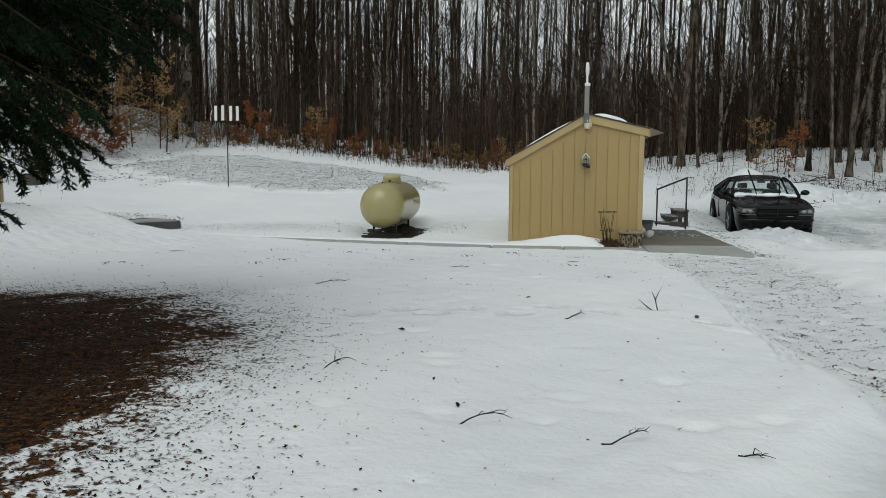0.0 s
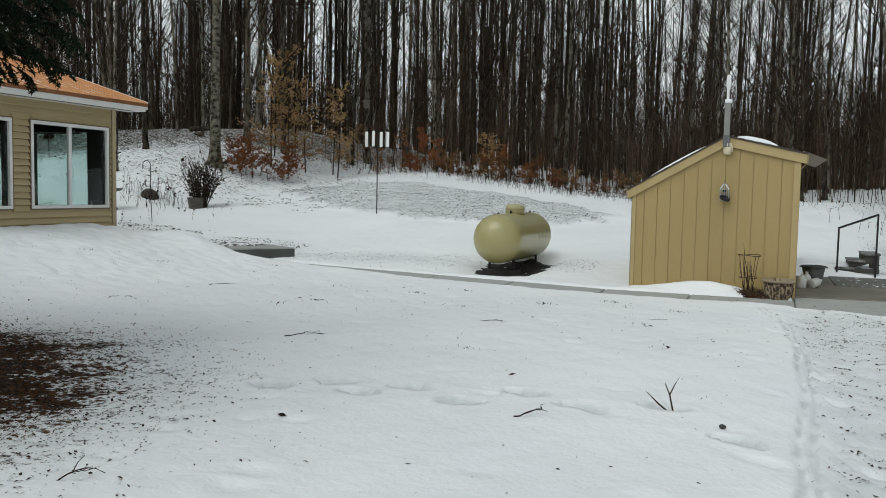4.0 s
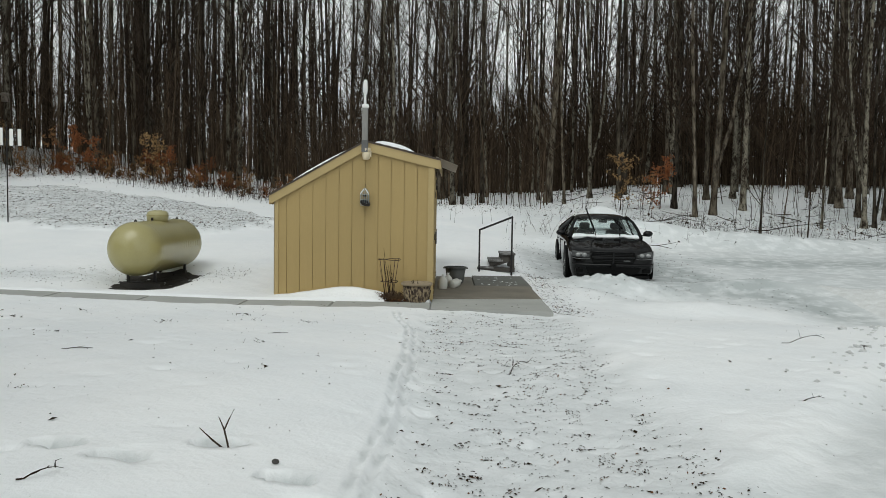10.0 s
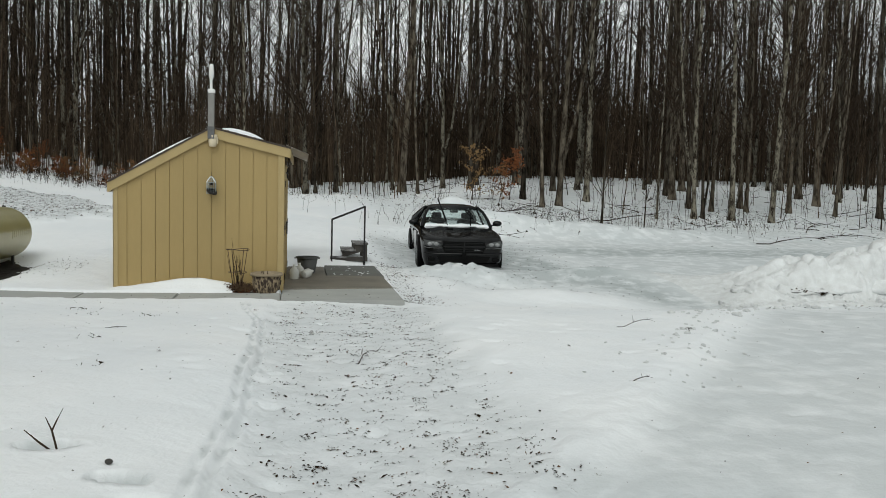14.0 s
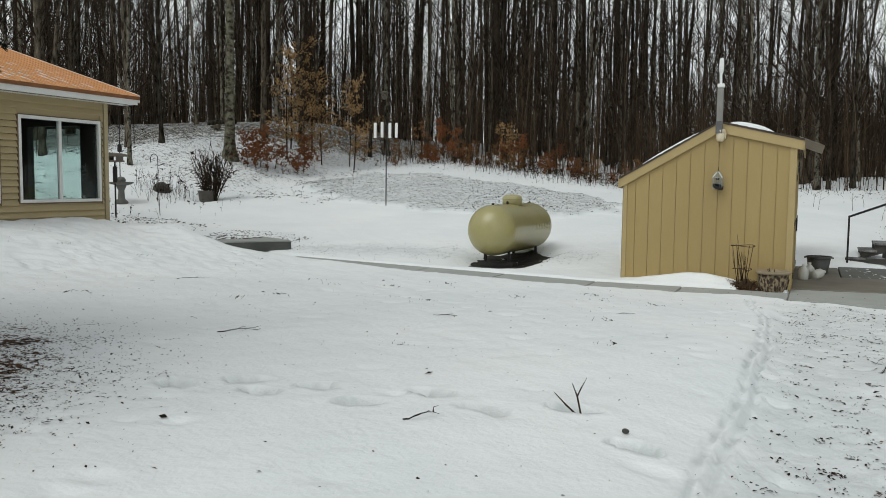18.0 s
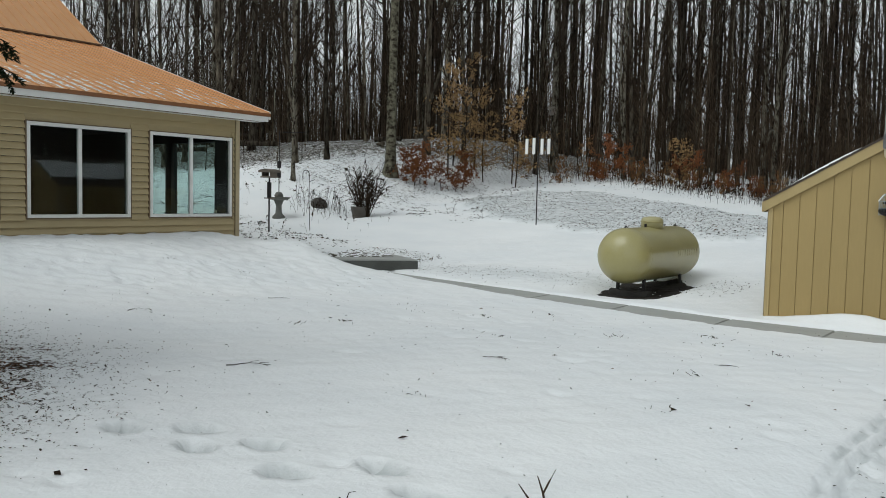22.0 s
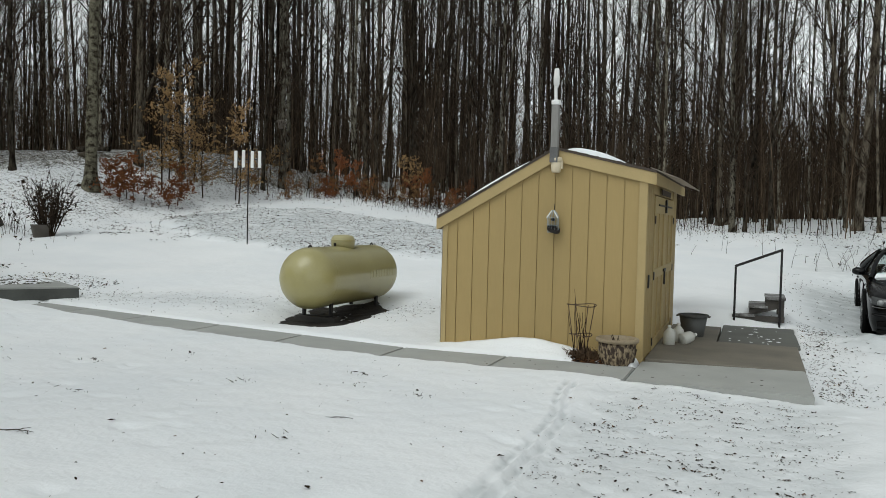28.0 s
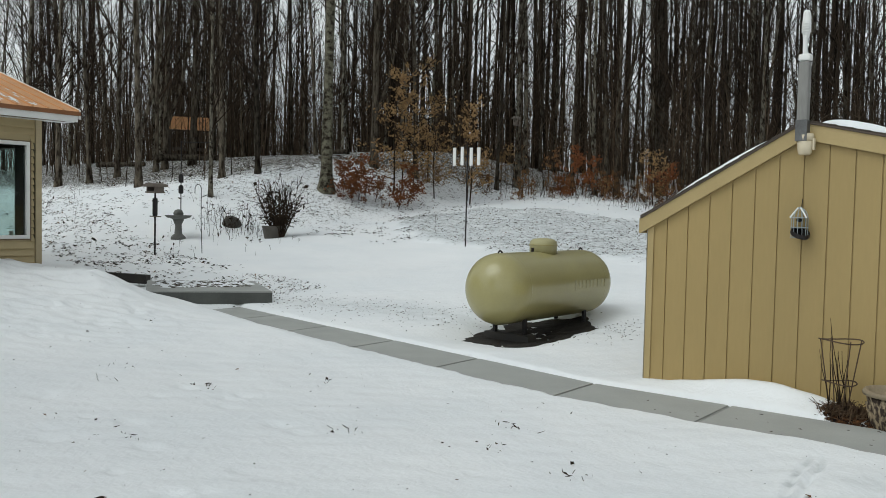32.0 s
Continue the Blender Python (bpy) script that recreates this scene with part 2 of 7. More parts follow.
M_BLACK_IRON = material("black_iron", (0.02, 0.02, 0.022), (0.035, 0.03, 0.028), 8, 90, 0.5, 0.6, bump=0.1)
M_TANK = material("beige_tank_paint", (0.37, 0.33, 0.145), (0.315, 0.28, 0.12), 1.5, 30, 0.30, bump=0.03, coat=0.35)
M_CONCRETE = material("concrete", (0.40, 0.405, 0.385), (0.32, 0.325, 0.31), 1.6, 60, 0.85, bump=0.2)
M_CONCRETE_DARK = material("damp_concrete", (0.215, 0.192, 0.155), (0.135, 0.124, 0.102), 1.8, 60, 0.7, bump=0.25)
M_SIDING = material("tan_vinyl_siding", (0.43, 0.345, 0.19), (0.40, 0.315, 0.17), 2, 70, 0.5, bump=0.05)
M_WHITE = material("white_vinyl", (0.78, 0.78, 0.76), (0.68, 0.68, 0.66), 3, 50, 0.45, bump=0.05)
M_ROOF = material("copper_tan_metal_roof", (0.57, 0.285, 0.115), (0.62, 0.33, 0.15), 1.6, 18, 0.42, 0.1, bump=0.06, spread=0.5)
M_GLASS = glass("window_glass", (0.86, 0.93, 0.92))
# near black: the unlit room's shade put into its wall colour
M_ROOM_SHADE = material("room_shade_color", (0.030, 0.029, 0.028), (0.022, 0.020, 0.018), 2, 40, 0.8)
M_BARK = material("grey_brown_bark", (0.017, 0.0128, 0.0092), (0.115, 0.098, 0.075), 8.0, 38, 0.9, bump=0.9, stretch=(1, 1, 0.30), vary=0.55, dist=0.03, spec=0.05, spread=0.30)
M_BARK_PALE = material("pale_mottled_bark", (0.165, 0.150, 0.118), (0.018, 0.0135, 0.0095), 6.5, 26, 0.9, bump=0.7, stretch=(1, 1, 0.5), vary=0.3, dist=0.03, spec=0.05, spread=0.22)
M_BARK_BEECH = material("smooth_grey_green_bark", (0.155, 0.145, 0.105), (0.024, 0.019, 0.013), 5.5, 20, 0.85, bump=0.4, stretch=(1, 1, 1.2), dist=0.02, spec=0.1, spread=0.26)
# darker copy of the near bark: the deep wood's shade put into colour
M_FAR = material("far_shaded_bark", (0.015, 0.0112, 0.0082), (0.055, 0.043, 0.032), 0.7, 9, 0.9, bump=0.0, spec=0.04, island=0.6)
M_TWIG = material("dark_twigs", (0.014, 0.0098, 0.0068), (0.045, 0.032, 0.022), 4, 40, 0.9, vary=0.3, spec=0.08, island=0.35)
M_BRUSH = material("brown_brush", (0.030, 0.021, 0.0140), (0.088, 0.064, 0.043), 2, 20, 0.9, bump=0.0, spec=0.05, island=0.5)
M_BEECH = material("dry_beech_leaves", (0.23, 0.088, 0.036), (0.13, 0.052, 0.024), 3, 40, 0.75, bump=0.1, vary=0.3, spec=0.08)
M_BEECH_MID = material("brown_beech_leaves", (0.23, 0.125, 0.056), (0.105, 0.056, 0.028), 3, 40, 0.75, bump=0.1, vary=0.35, spec=0.08)
M_BEECH_PALE = material("pale_dry_leaves", (0.33, 0.215, 0.100), (0.19, 0.115, 0.054), 3, 40, 0.75, bump=0.1, vary=0.25, spec=0.08)
M_NEEDLE = material("spruce_needles", (0.004, 0.010, 0.0055), (0.013, 0.026, 0.011), 3, 60, 0.6, bump=0.1, spec=0.08)
M_WOOD = material("weathered_wood", (0.20, 0.17, 0.14), (0.12, 0.10, 0.085), 2, 50, 0.85, bump=0.3, stretch=(0.3, 1, 1))


# ---- the lie of the land ----
def sm(a, b, v):
    """Smooth step from 0 at a to 1 at b, for numbers and arrays."""
    u = np.clip((np.asarray(v, float) - a) / (b - a), 0, 1)
    return u * u * (3 - 2 * u)


def path_front(x):
    """The y of the walk's edge on the lawn side."""
    return -1.25 - 0.19 * np.minimum(np.asarray(x, float) + 0.3, 0)


def wobble(x, y, s, seed=0.0):
    """Cheap smooth irregularity in -1..1 with a wavelength of about s metres."""
    a, b = np.asarray(x, float) / s * 6.28, np.asarray(y, float) / s * 6.28
    return (np.sin(a + 1.3 * np.sin(0.73 * b + seed) + seed) * np.cos(0.91 * b + 1.1 * np.sin(0.61 * a - seed)) +
            0.5 * np.sin(1.93 * a - 1.37 * b + 2.1 * seed)) / 1.5


def heap(x, y, cx, cy, rx, ry, h, turn=0.0):
    """A rounded heap of snow."""
    c, s = np.cos(np.radians(turn)), np.sin(np.radians(turn))
    u, v = ((x - cx) * c + (y - cy) * s) / rx, ((y - cy) * c - (x - cx) * s) / ry
    return h * np.exp(-(u * u + v * v))


def lie(x, y):
    """The broad lie of the land."""
    x, y = np.asarray(x, float), np.asarray(y, float)
    s = np.maximum(0, (y - 0.5) / 20.5)
    s = np.where(s < 1, s ** 1.15, 1 + 0.45 * np.log(np.maximum(s, 1)))
    z = (1.2 + 1.3 * sm(-1, -15, x) - 0.2 * sm(2, 14, x)) * s
    z = z + 1.5 * sm(-14, -20, x) * sm(2, 9, y) * (1 - 0.5 * sm(15, 30, y))
    z = z - 0.42 * sm(2.8, 6, x) * sm(-3, 1, y) * (1 - sm(10, 18, y))
    z = z + 0.60 * sm(-4.6, -9.4, x) * sm(0.5, -2.2, y) + 0.2 * sm(-1.6, -6, y) * (1 - 0.7 * sm(1.9, 3.0, x))
    z = z + (0.45 * sm(-4, 2, x) + 0.95 * sm(4, 16, x)) * sm(14.5, 33, y)
    z = z + 0.6 * sm(-14.5, -19, x) * sm(8, 15, y) * (1 - 0.6 * sm(20, 34, y))
    z = z + 0.12 * sm(-9.0, -12.5, x) * sm(-0.5, 2.5, y) * (1 - sm(5, 14, y))
    z = z + (0.01 + 0.07 * sm(-2.0, -5.0, x)) * sm(path_front(x) + 0.02, path_front(x) - 0.4, y) * (1 - sm(1.8, 2.6, x))
    return z


STRIDES = [(-0.99, -8.94), (-0.62, -8.69), (-0.35, -8.91), (-0.09, -8.67), (0.34, -8.91), (0.66, -8.58), (1.05, -8.75), (1.5, -8.5), (1.93, -8.93)]

_r = random.Random(5)
PITS = [(_r.uniform(-3.5, 2.2), _r.uniform(-13, -3), _r.uniform(0.04, 0.12), _r.uniform(0.008, 0.028)) for _ in range(110)]
PITS += [(_r.uniform(2.4, 4.3), _r.uniform(-12.5, -1.6), _r.uniform(0.03, 0.09), _r.uniform(0.01, 0.03)) for _ in range(90)]
PITS += [(_r.uniform(4.4, 8.0), _r.uniform(-8, 0), _r.uniform(0.04, 0.10), _r.uniform(0.01, 0.025)) for _ in range(40)]


def furrow(y):
    """The x of the trodden furrow between lawn and drive."""
    y = np.asarray(y, float)
    return np.interp(y, [-11, -9.5, -8.5, -7, -5.6, -4.4, -3.3, -1.6], [2.00, 2.21, 2.26, 2.32, 2.31, 2.30, 2.20, 1.95]) + 0.02 * np.sin(y * 3.1)


def height(x, y):
    """The snow's surface with heaps, tracks and footprints."""
    x, y = np.asarray(x, float), np.asarray(y, float)
    z = lie(x, y) + 0.010 * wobble(x, y, 2.3) + 0.006 * wobble(x, y, 0.6, 2.0) + 0.05 * wobble(x, y, 7.0, 1.0) * sm(2, 8, np.hypot(x, y - 0))
    # walk and slab lie free of snow
    onwalk = sm(-0.05, 0.06, y - path_front(x)) * sm(0.85, 0.75, y - path_front(x)) * sm(-7.6, -7.3, x) * sm(4.3, 4.2, x)
    onslab = sm(2.4, 2.5, x) * sm(4.3, 4.18, x) * sm(-1.36, -1.24, y) * sm(4.5, 4.3, y)
    clear = np.maximum(onwalk, onslab)
    z = z * (1 - clear) + clear * -0.14
    z = z + heap(x, y, -9.9, -0.95, 1.0, 0.45, 0.10) + heap(x, y, 1.15, -0.16, 0.70, 0.16, 0.16) * (1 - onslab) * sm(0.01, -0.06, y)
    # ploughed ridges by the car and the drive
    z = z + heap(x, y, 6.1, 3.5, 1.25, 0.55, 0.35, -3) * (1 + 0.14 * wobble(x, y, 0.5, 3.0) + 0.08 * wobble(x, y, 0.24, 1.0)) + heap(x, y, 5.3, 2.2, 0.8, 0.7, 0.2, 5) + heap(x, y, 6.9, 1.3, 1.3, 0.8, 0.22) + heap(x, y, 5.3, 0.3, 0.7, 1.2, 0.12)
    z = z + heap(x, y, 14.2, 2.1, 2.2, 0.6, 0.45, 4) + heap(x, y, 11.3, 1.3, 0.45, 0.35, 0.22) + heap(x, y, 11.6, 3.0, 1.6, 0.8, 0.2)
    z = z + heap(x, y, 9.0, 4.2, 1.4, 0.6, 0.28, -10) + heap(x, y, 7.3, 12.5, 0.85, 0.8, 0.85, 10) + heap(x, y, 8.8, 12.6, 1.6, 0.8, 0.4) + heap(x, y, 11.5, 12.8, 4.5, 0.8, 0.35)
    # drive, cleared thin, with tyre marks
    drive = sm(2.25, 2.5, x) * sm(4.45, 4.1, x) * sm(-1.0, -1.7, y)
    z = z - 0.05 * drive + drive * 0.010 * wobble(x, y, 0.17, 4.0)
    off = (x - 5.45 - 0.75 * (y + 6.9)) * 0.8
    z = z - 0.07 * sm(-0.1, 0.35, off) * sm(-0.6, -2.2, y) + 0.025 * np.exp(-(off / 0.28) ** 2) * sm(0.5, -0.5, y) * sm(-12, -8, y) * (0.7 + 0.5 * wobble(x, y, 0.4, 3.3))
    # trodden furrow beside the drive: two narrow ruts with crumbled rims
    line, tread = furrow(y), sm(-1.5, -2.0, y) * sm(-10.9, -9.3, y)
    crumb = 0.009 * wobble(x, y, 0.13, 4.0) + 0.010 * wobble(x, y, 0.47, 1.0)
    left, right = np.abs(x - line + crumb), np.abs(x - line - 0.075 + crumb)
    z = z - tread * (0.026 * sm(0.030, 0.012, left) * (0.6 + 0.5 * wobble(x, y, 0.41, 4.4)) + 0.036 * sm(0.034, 0.014, right) * (0.7 + 0.4 * wobble(x, y, 0.53, 1.5)))
    z = z + tread * 0.006 * (np.exp(-((x - line + 0.05) / 0.022) ** 2) + np.exp(-((x - line - 0.042) / 0.018) ** 2)) * (0.6 + 0.7 * wobble(x, y, 0.17, 2.5))
    for k, (fx, fy) in enumerate(STRIDES):
        c, s = math.cos(0.25 * math.sin(k * 2.1)), math.sin(0.25 * math.sin(k * 2.1))
        u, v = (x - fx) * c + (y - fy) * s, (y - fy) * c - (x - fx) * s
        r = np.sqrt((u / 0.145) ** 2 + (v / 0.080) ** 2) + 0.06 * wobble(x, y, 0.11, 2.0)
        z = z - 0.085 * sm(1.08, 0.92, r) * (0.8 + 0.35 * wobble(x, y, 0.10, 1.0)) + 0.008 * np.exp(-((r - 1.25) / 0.2) ** 2)
    for px, py, pr, pd in PITS:
        z = z - pd * np.exp(-(((x - px) / pr) ** 2 + ((y - py) / (pr * 0.7)) ** 2) ** 2)
    # a rougher trodden strip along the house and across the far lawn
    rough = sm(-4.0, -6.5, x) * sm(-0.4, -1.6, y) * sm(-8.5, -6, y)
    z = z + rough * (0.030 * wobble(x, y, 0.6, 6.0) - 0.045 * sm(0.35, 0.6, wobble(x, y, 0.37, 2.0) + 0.4 * wobble(x, y, 0.9, 7.0)) * sm(-0.2, 0.5, wobble(x, y, 1.7, 5.0)))
    z = z + heap(x, y, -7.75, -1.35, 0.7, 0.5, 0.18) - sm(-7.0, -9.0, x) * (0.09 * sm(-2.5, -5.5, y) - 0.05 * sm(-3.4, -2.2, y) * sm(-0.8, -1.6, y))
    z = z + 0.03 * np.exp(-((y - 1.9 - 0.12 * (x + 5)) / 0.45) ** 2) * sm(-0.5, -2, x) * sm(-9, -6.5, x) * wobble(x, y, 0.42, 7.0)
    z = z - 0.17 * np.exp(-((x + 2.66) / 0.78) ** 4 - ((y - 2.15) / 1.42) ** 4)
    mound = patch(x, y)
    return z + 0.10 * mound + mound * 0.02 * wobble(x, y, 0.5, 8.0)


def patch(x, y):
    """The old sand heap behind the tank."""
    u, v = (x + 8.3) / 5.8, (y - 12.8 + 0.10 * (x + 8.3)) / 3.9
    return sm(1.04, 0.94, np.sqrt(u * u + v * v) + 0.09 * wobble(x, y, 3.3, 9.0) + 0.04 * wobble(x, y, 0.8, 2.0))


def grid_lines(stretches, lo, hi, growth=1.09):
    """Grid lines with a step of its own in each stretch (from, to, step), widening beyond the first and the last."""
    line = []
    for a, b, step in stretches:
        line += list(np.linspace(a, b, int(round((b - a) / step)), endpoint=False))
    d, v = stretches[-1][2], stretches[-1][1]
    while v < hi:
        line.append(v)
        d *= growth
        v += d
    d, v = stretches[0][2], stretches[0][0]
    while v > lo:
        d *= growth
        v -= d
        line.insert(0, v)
    return np.array(line)


def build_ground():
    xs = grid_lines([(-20, -9.2, 0.14), (-9.2, -3, 0.06), (-3, 1.75, 0.038), (1.75, 2.6, 0.018), (2.6, 5, 0.038), (5, 8, 0.06), (8, 20, 0.15)], -420, 420)
    ys = grid_lines([(-13.6, -0.2, 0.036), (-0.2, 4, 0.06), (4, 22, 0.14)], -420, 600)
    gx, gy = np.meshgrid(xs, ys)
    gz = height(gx, gy)
    v = np.stack([gx, gy, gz], -1).reshape(-1, 3)
    w, h = len(xs), len(ys)
    i = (np.arange(h - 1)[:, None] * w + np.arange(w - 1)[None]).ravel()
    f = np.stack([i, i + 1, i + w + 1, i + w], -1)
    me = bpy.data.meshes.new("ground")
    me.vertices.add(len(v))
    me.vertices.foreach_set("co", v.ravel())
    me.loops.add(f.size)
    me.loops.foreach_set("vertex_index", f.ravel().astype(np.int32))
    me.polygons.add(len(f))
    me.polygons.foreach_set("loop_start", np.arange(0, f.size, 4, dtype=np.int32))
    me.polygons.foreach_set("use_smooth", np.ones(len(f), bool))
    x, y = v[:, 0], v[:, 1]
    r = np.hypot(x + 4.2, y + 11.3) + 0.25 * wobble(x, y, 1.6, 2.0)
    a = np.arctan2(y + 11.3, x + 4.2)
    r = r / (1 + 0.28 * np.exp(-((a + 0.62) / 0.35) ** 2) + 0.13 * np.exp(-((a - 0.85) / 0.45) ** 2))
    mulch = np.maximum(sm(3.7, 1.9, r + 0.16 * wobble(x, y, 0.45, 3.0)), 0.95 * sm(1.1, 0.7, np.hypot((x - 2.05) / 0.42, (y + 0.30) / 0.24)))
    drive = sm(2.2, 2.6, x + 0.15 * wobble(x, y, 1.0)) * sm(4.6, 4.0, x + 0.25 * wobble(x, y, 1.3, 4.0)) * sm(-1.2, -1.7, y)
    wood = sm(-0.5, 3.0, y - edge(x) + 1.0 * wobble(x, y, 3.0))
    hill = sm(-12.5, -16, x) * sm(5.5 + 2.5 * sm(-20, -17, x), 9.0, y)
    bed = sm(-10.0, -11.5, x) * sm(1.0, 2.0, y) * sm(4.6, 3.6, y - 0.25 * (x + 14))
    car = sm(4.3, 4.9, x) * sm(9.2, 8.2, x) * sm(2.6, 3.6, y) * sm(11.5, 10, y)
    trod = np.exp(-((y - 1.9 - 0.12 * (x + 5)) / 0.5) ** 2) * sm(-0.5, -2, x) * sm(-9, -6.5, x)
    litter = 0.62 * sm(4.3, 2.6, r + 0.2 * wobble(x, y, 0.8, 5.0)) + 0.30 * drive + (0.34 - 0.2 * sm(6, 10, x)) * wood * sm(40, 25, y) + 0.66 * hill + 0.35 * bed + 0.60 * patch(x, y) + 0.25 * trod + 0.2 * car
    litter = np.maximum(litter, 0.10)
    thin = np.clip(0.36 * drive + 0.6 * patch(x, y) * (0.75 + 0.4 * wobble(x, y, 1.1, 4.0)) + 0.45 * car + 0.5 * sm(-0.1, 0.5, (x - 5.45 - 0.75 * (y + 6.9)) * 0.8) * sm(-0.6, -2.2, y) + 0.6 * np.exp(-((x - 9.2 + 0.28 * (y - 3)) / 0.7) ** 2) * sm(-0.5, 1.5, y) * sm(9, 7, y) + 0.5 * np.exp(-((y - 9.2) / 0.8) ** 2) * sm(8, 10, x) * sm(24, 20, x) + 0.3 * trod + 0.38 * sm(4, 6, x) * sm(0, 3, y) * sm(26, 18, y) + 0.25 * sm(8, 11, x) * sm(-3, 0, y) * sm(26, 18, y), 0, 1)
    # ruts greyed along their floors: packed snow and groove shade in one colour
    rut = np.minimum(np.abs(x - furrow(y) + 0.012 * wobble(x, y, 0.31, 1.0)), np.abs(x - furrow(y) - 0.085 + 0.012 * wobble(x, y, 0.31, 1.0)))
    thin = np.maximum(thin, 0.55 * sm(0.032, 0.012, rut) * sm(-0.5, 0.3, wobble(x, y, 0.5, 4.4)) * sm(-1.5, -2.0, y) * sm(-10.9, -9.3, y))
    # footprint floors greyed too, their shading carried by the colour
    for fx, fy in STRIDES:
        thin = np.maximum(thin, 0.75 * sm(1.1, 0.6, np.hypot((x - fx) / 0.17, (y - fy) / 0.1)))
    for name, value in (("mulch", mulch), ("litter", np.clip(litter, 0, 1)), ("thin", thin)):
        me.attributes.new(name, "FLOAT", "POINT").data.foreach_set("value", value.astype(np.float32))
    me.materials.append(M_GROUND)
    me.update()
    me.validate()
    tagged(new("ground", me), "snow-covered yard with leaf litter and trodden tracks", "ground", kind="structure")


def edge(x):
    """The y at which the woods begin."""
    return np.interp(x, [-40, -24, -19, -16, -10, -3, 4, 10, 14, 20, 32, 60], [2, 6, 10.5, 18, 21, 21.5, 20.5, 18.5, 15, 15, 13, 10])


build_ground()


def floor_at(x, y):
    return float(height(np.array([x]), np.array([y]))[0])


# ---- concrete walk, slab and entrance step ----
def build_walk():
    slab = thing("walkway", "grey concrete walkway cleared of snow", "walkway", kind="structure")
    joints = [4.22, 2.46, 1.0, -0.3, -1.9, -3.4, -4.9, -6.3, -7.5]
    for a, b in zip(joints, joints[1:]):
        bm = bmesh.new()
        quad = [(a - 0.006, path_front(a)), (b + 0.006, path_front(b)), (b + 0.006, path_front(b) + 0.80), (a - 0.006, path_front(a) + 0.80)]
        if a > 4:
            quad[2], quad[3] = (b + 0.006, -0.03), (a - 0.006, 0.2)
        low = [bm.verts.new((x, y, -0.25)) for x, y in quad]
        top = [bm.verts.new((x, y, -0.03)) for x, y in quad]
        bm.faces.new(top)
        bm.faces.new(low[::-1])
        for k in range(4):
            bm.faces.new((low[k], low[(k + 1) % 4], top[(k + 1) % 4], top[k]))
        bmesh.ops.recalc_face_normals(bm, faces=bm.faces)
        bmesh.ops.bevel(bm, geom=[e for e in bm.edges if all(v in top for v in e.verts)], offset=0.012, segments=2, affect="EDGES")
        part("slab", bm, M_CONCRETE, slab)
    pad = thing("patio_pad", "damp brown-grey concrete pad beside the shed door", "pad", kind="structure")
    part("slab", boxed(2.475, 4.22, 0.22, 2.15, -0.25, -0.032, bevel=0.01), M_CONCRETE_DARK, pad)
    part("slab", boxed(2.475, 3.2, 2.16, 3.9, -0.25, -0.036, bevel=0.01), M_CONCRETE_DARK, pad)
    tagged(part("wooden_platform", boxed(3.22, 4.26, 2.17, 4.28, -0.25, -0.045, bevel=0.01), material("grey_green_boards", (0.15, 0.155, 0.14), (0.11, 0.11, 0.10), 2, 40, 0.8), None),
           "low grey platform dusted with snow before the steps", "platform")
    step = thing("entrance_step", "raised grey concrete entrance step with a dark face", "step")
    bm = bmesh.new()
    quad = [(-7.15, 1.3), (-8.9, 2.3), (-10.2, 0.9), (-8.45, -0.2)]
    low = [bm.verts.new((x, y, -0.3)) for x, y in quad]
    top = [bm.verts.new((x, y, 0.23)) for x, y in quad]
    bm.faces.new(top)
    bm.faces.new(low[::-1])
    for k in range(4):
        bm.faces.new((low[k], low[(k + 1) % 4], top[(k + 1) % 4], top[k]))
    bmesh.ops.recalc_face_normals(bm, faces=bm.faces)
    bmesh.ops.bevel(bm, geom=[e for e in bm.edges if all(v in top for v in e.verts)], offset=0.012, segments=2, affect="EDGES")
    part("block", bm, M_CONCRETE, step)
    # a darker strip over the step's front face
    bm = bmesh.new()
    a, b = Vector((-7.15, 1.3, 0.11)), Vector((-8.45, -0.2, 0.11))
    off = Vector((0.012, -0.010, 0))
    beam(bm, a + off, b + off, 0.02, 0.19)
    part("face_board", bm, material("dark_step_face", (0.085, 0.09, 0.08), (0.05, 0.052, 0.048), 3, 40, 0.6), step, "dark face of the step")

    edging = part("timber_edging", beam(bmesh.new(), (-12.2, 0.78, 0.20), (-10.6, 1.17, 0.20), 0.12, 0.17), material("wet_black_timber", (0.02, 0.018, 0.016), (0.04, 0.035, 0.03), 4, 50, 0.7), None)
    tagged(edging, "wet black timber edging by the entrance step", "edging")


build_walk()


def dusting(name, label, material_, quad, z, count, lo, hi, seed, category):
    """Flat irregular scraps strewn over a level four-cornered top."""
    r = np.random.default_rng(seed)
    m = Mass()
    p = [np.array(q, float) for q in quad]
    for k in range(count):
        u, v = r.uniform(0.04, 0.96, 2)
        c = (p[0] * (1 - u) + p[1] * u) * (1 - v) + (p[3] * (1 - u) + p[2] * u) * v
        a, s = r.uniform(0, 6.28), r.uniform(lo, hi)
        i, n = len(m.v), 7
        for j in range(n):
            t, q = a + 2 * math.pi * j / n, s * r.uniform(0.5, 1.2)
            m.v.append((c[0] + 1.6 * q * math.cos(t), c[1] + q * math.sin(t), z))
        m.v.append((c[0], c[1], z + 0.25 * s + 0.002))
        m.f.extend((i + j, i + (j + 1) % n, i + n) for j in range(n))
    tagged(new(name, m.mesh(name, material_)), label, category, kind="stuff")


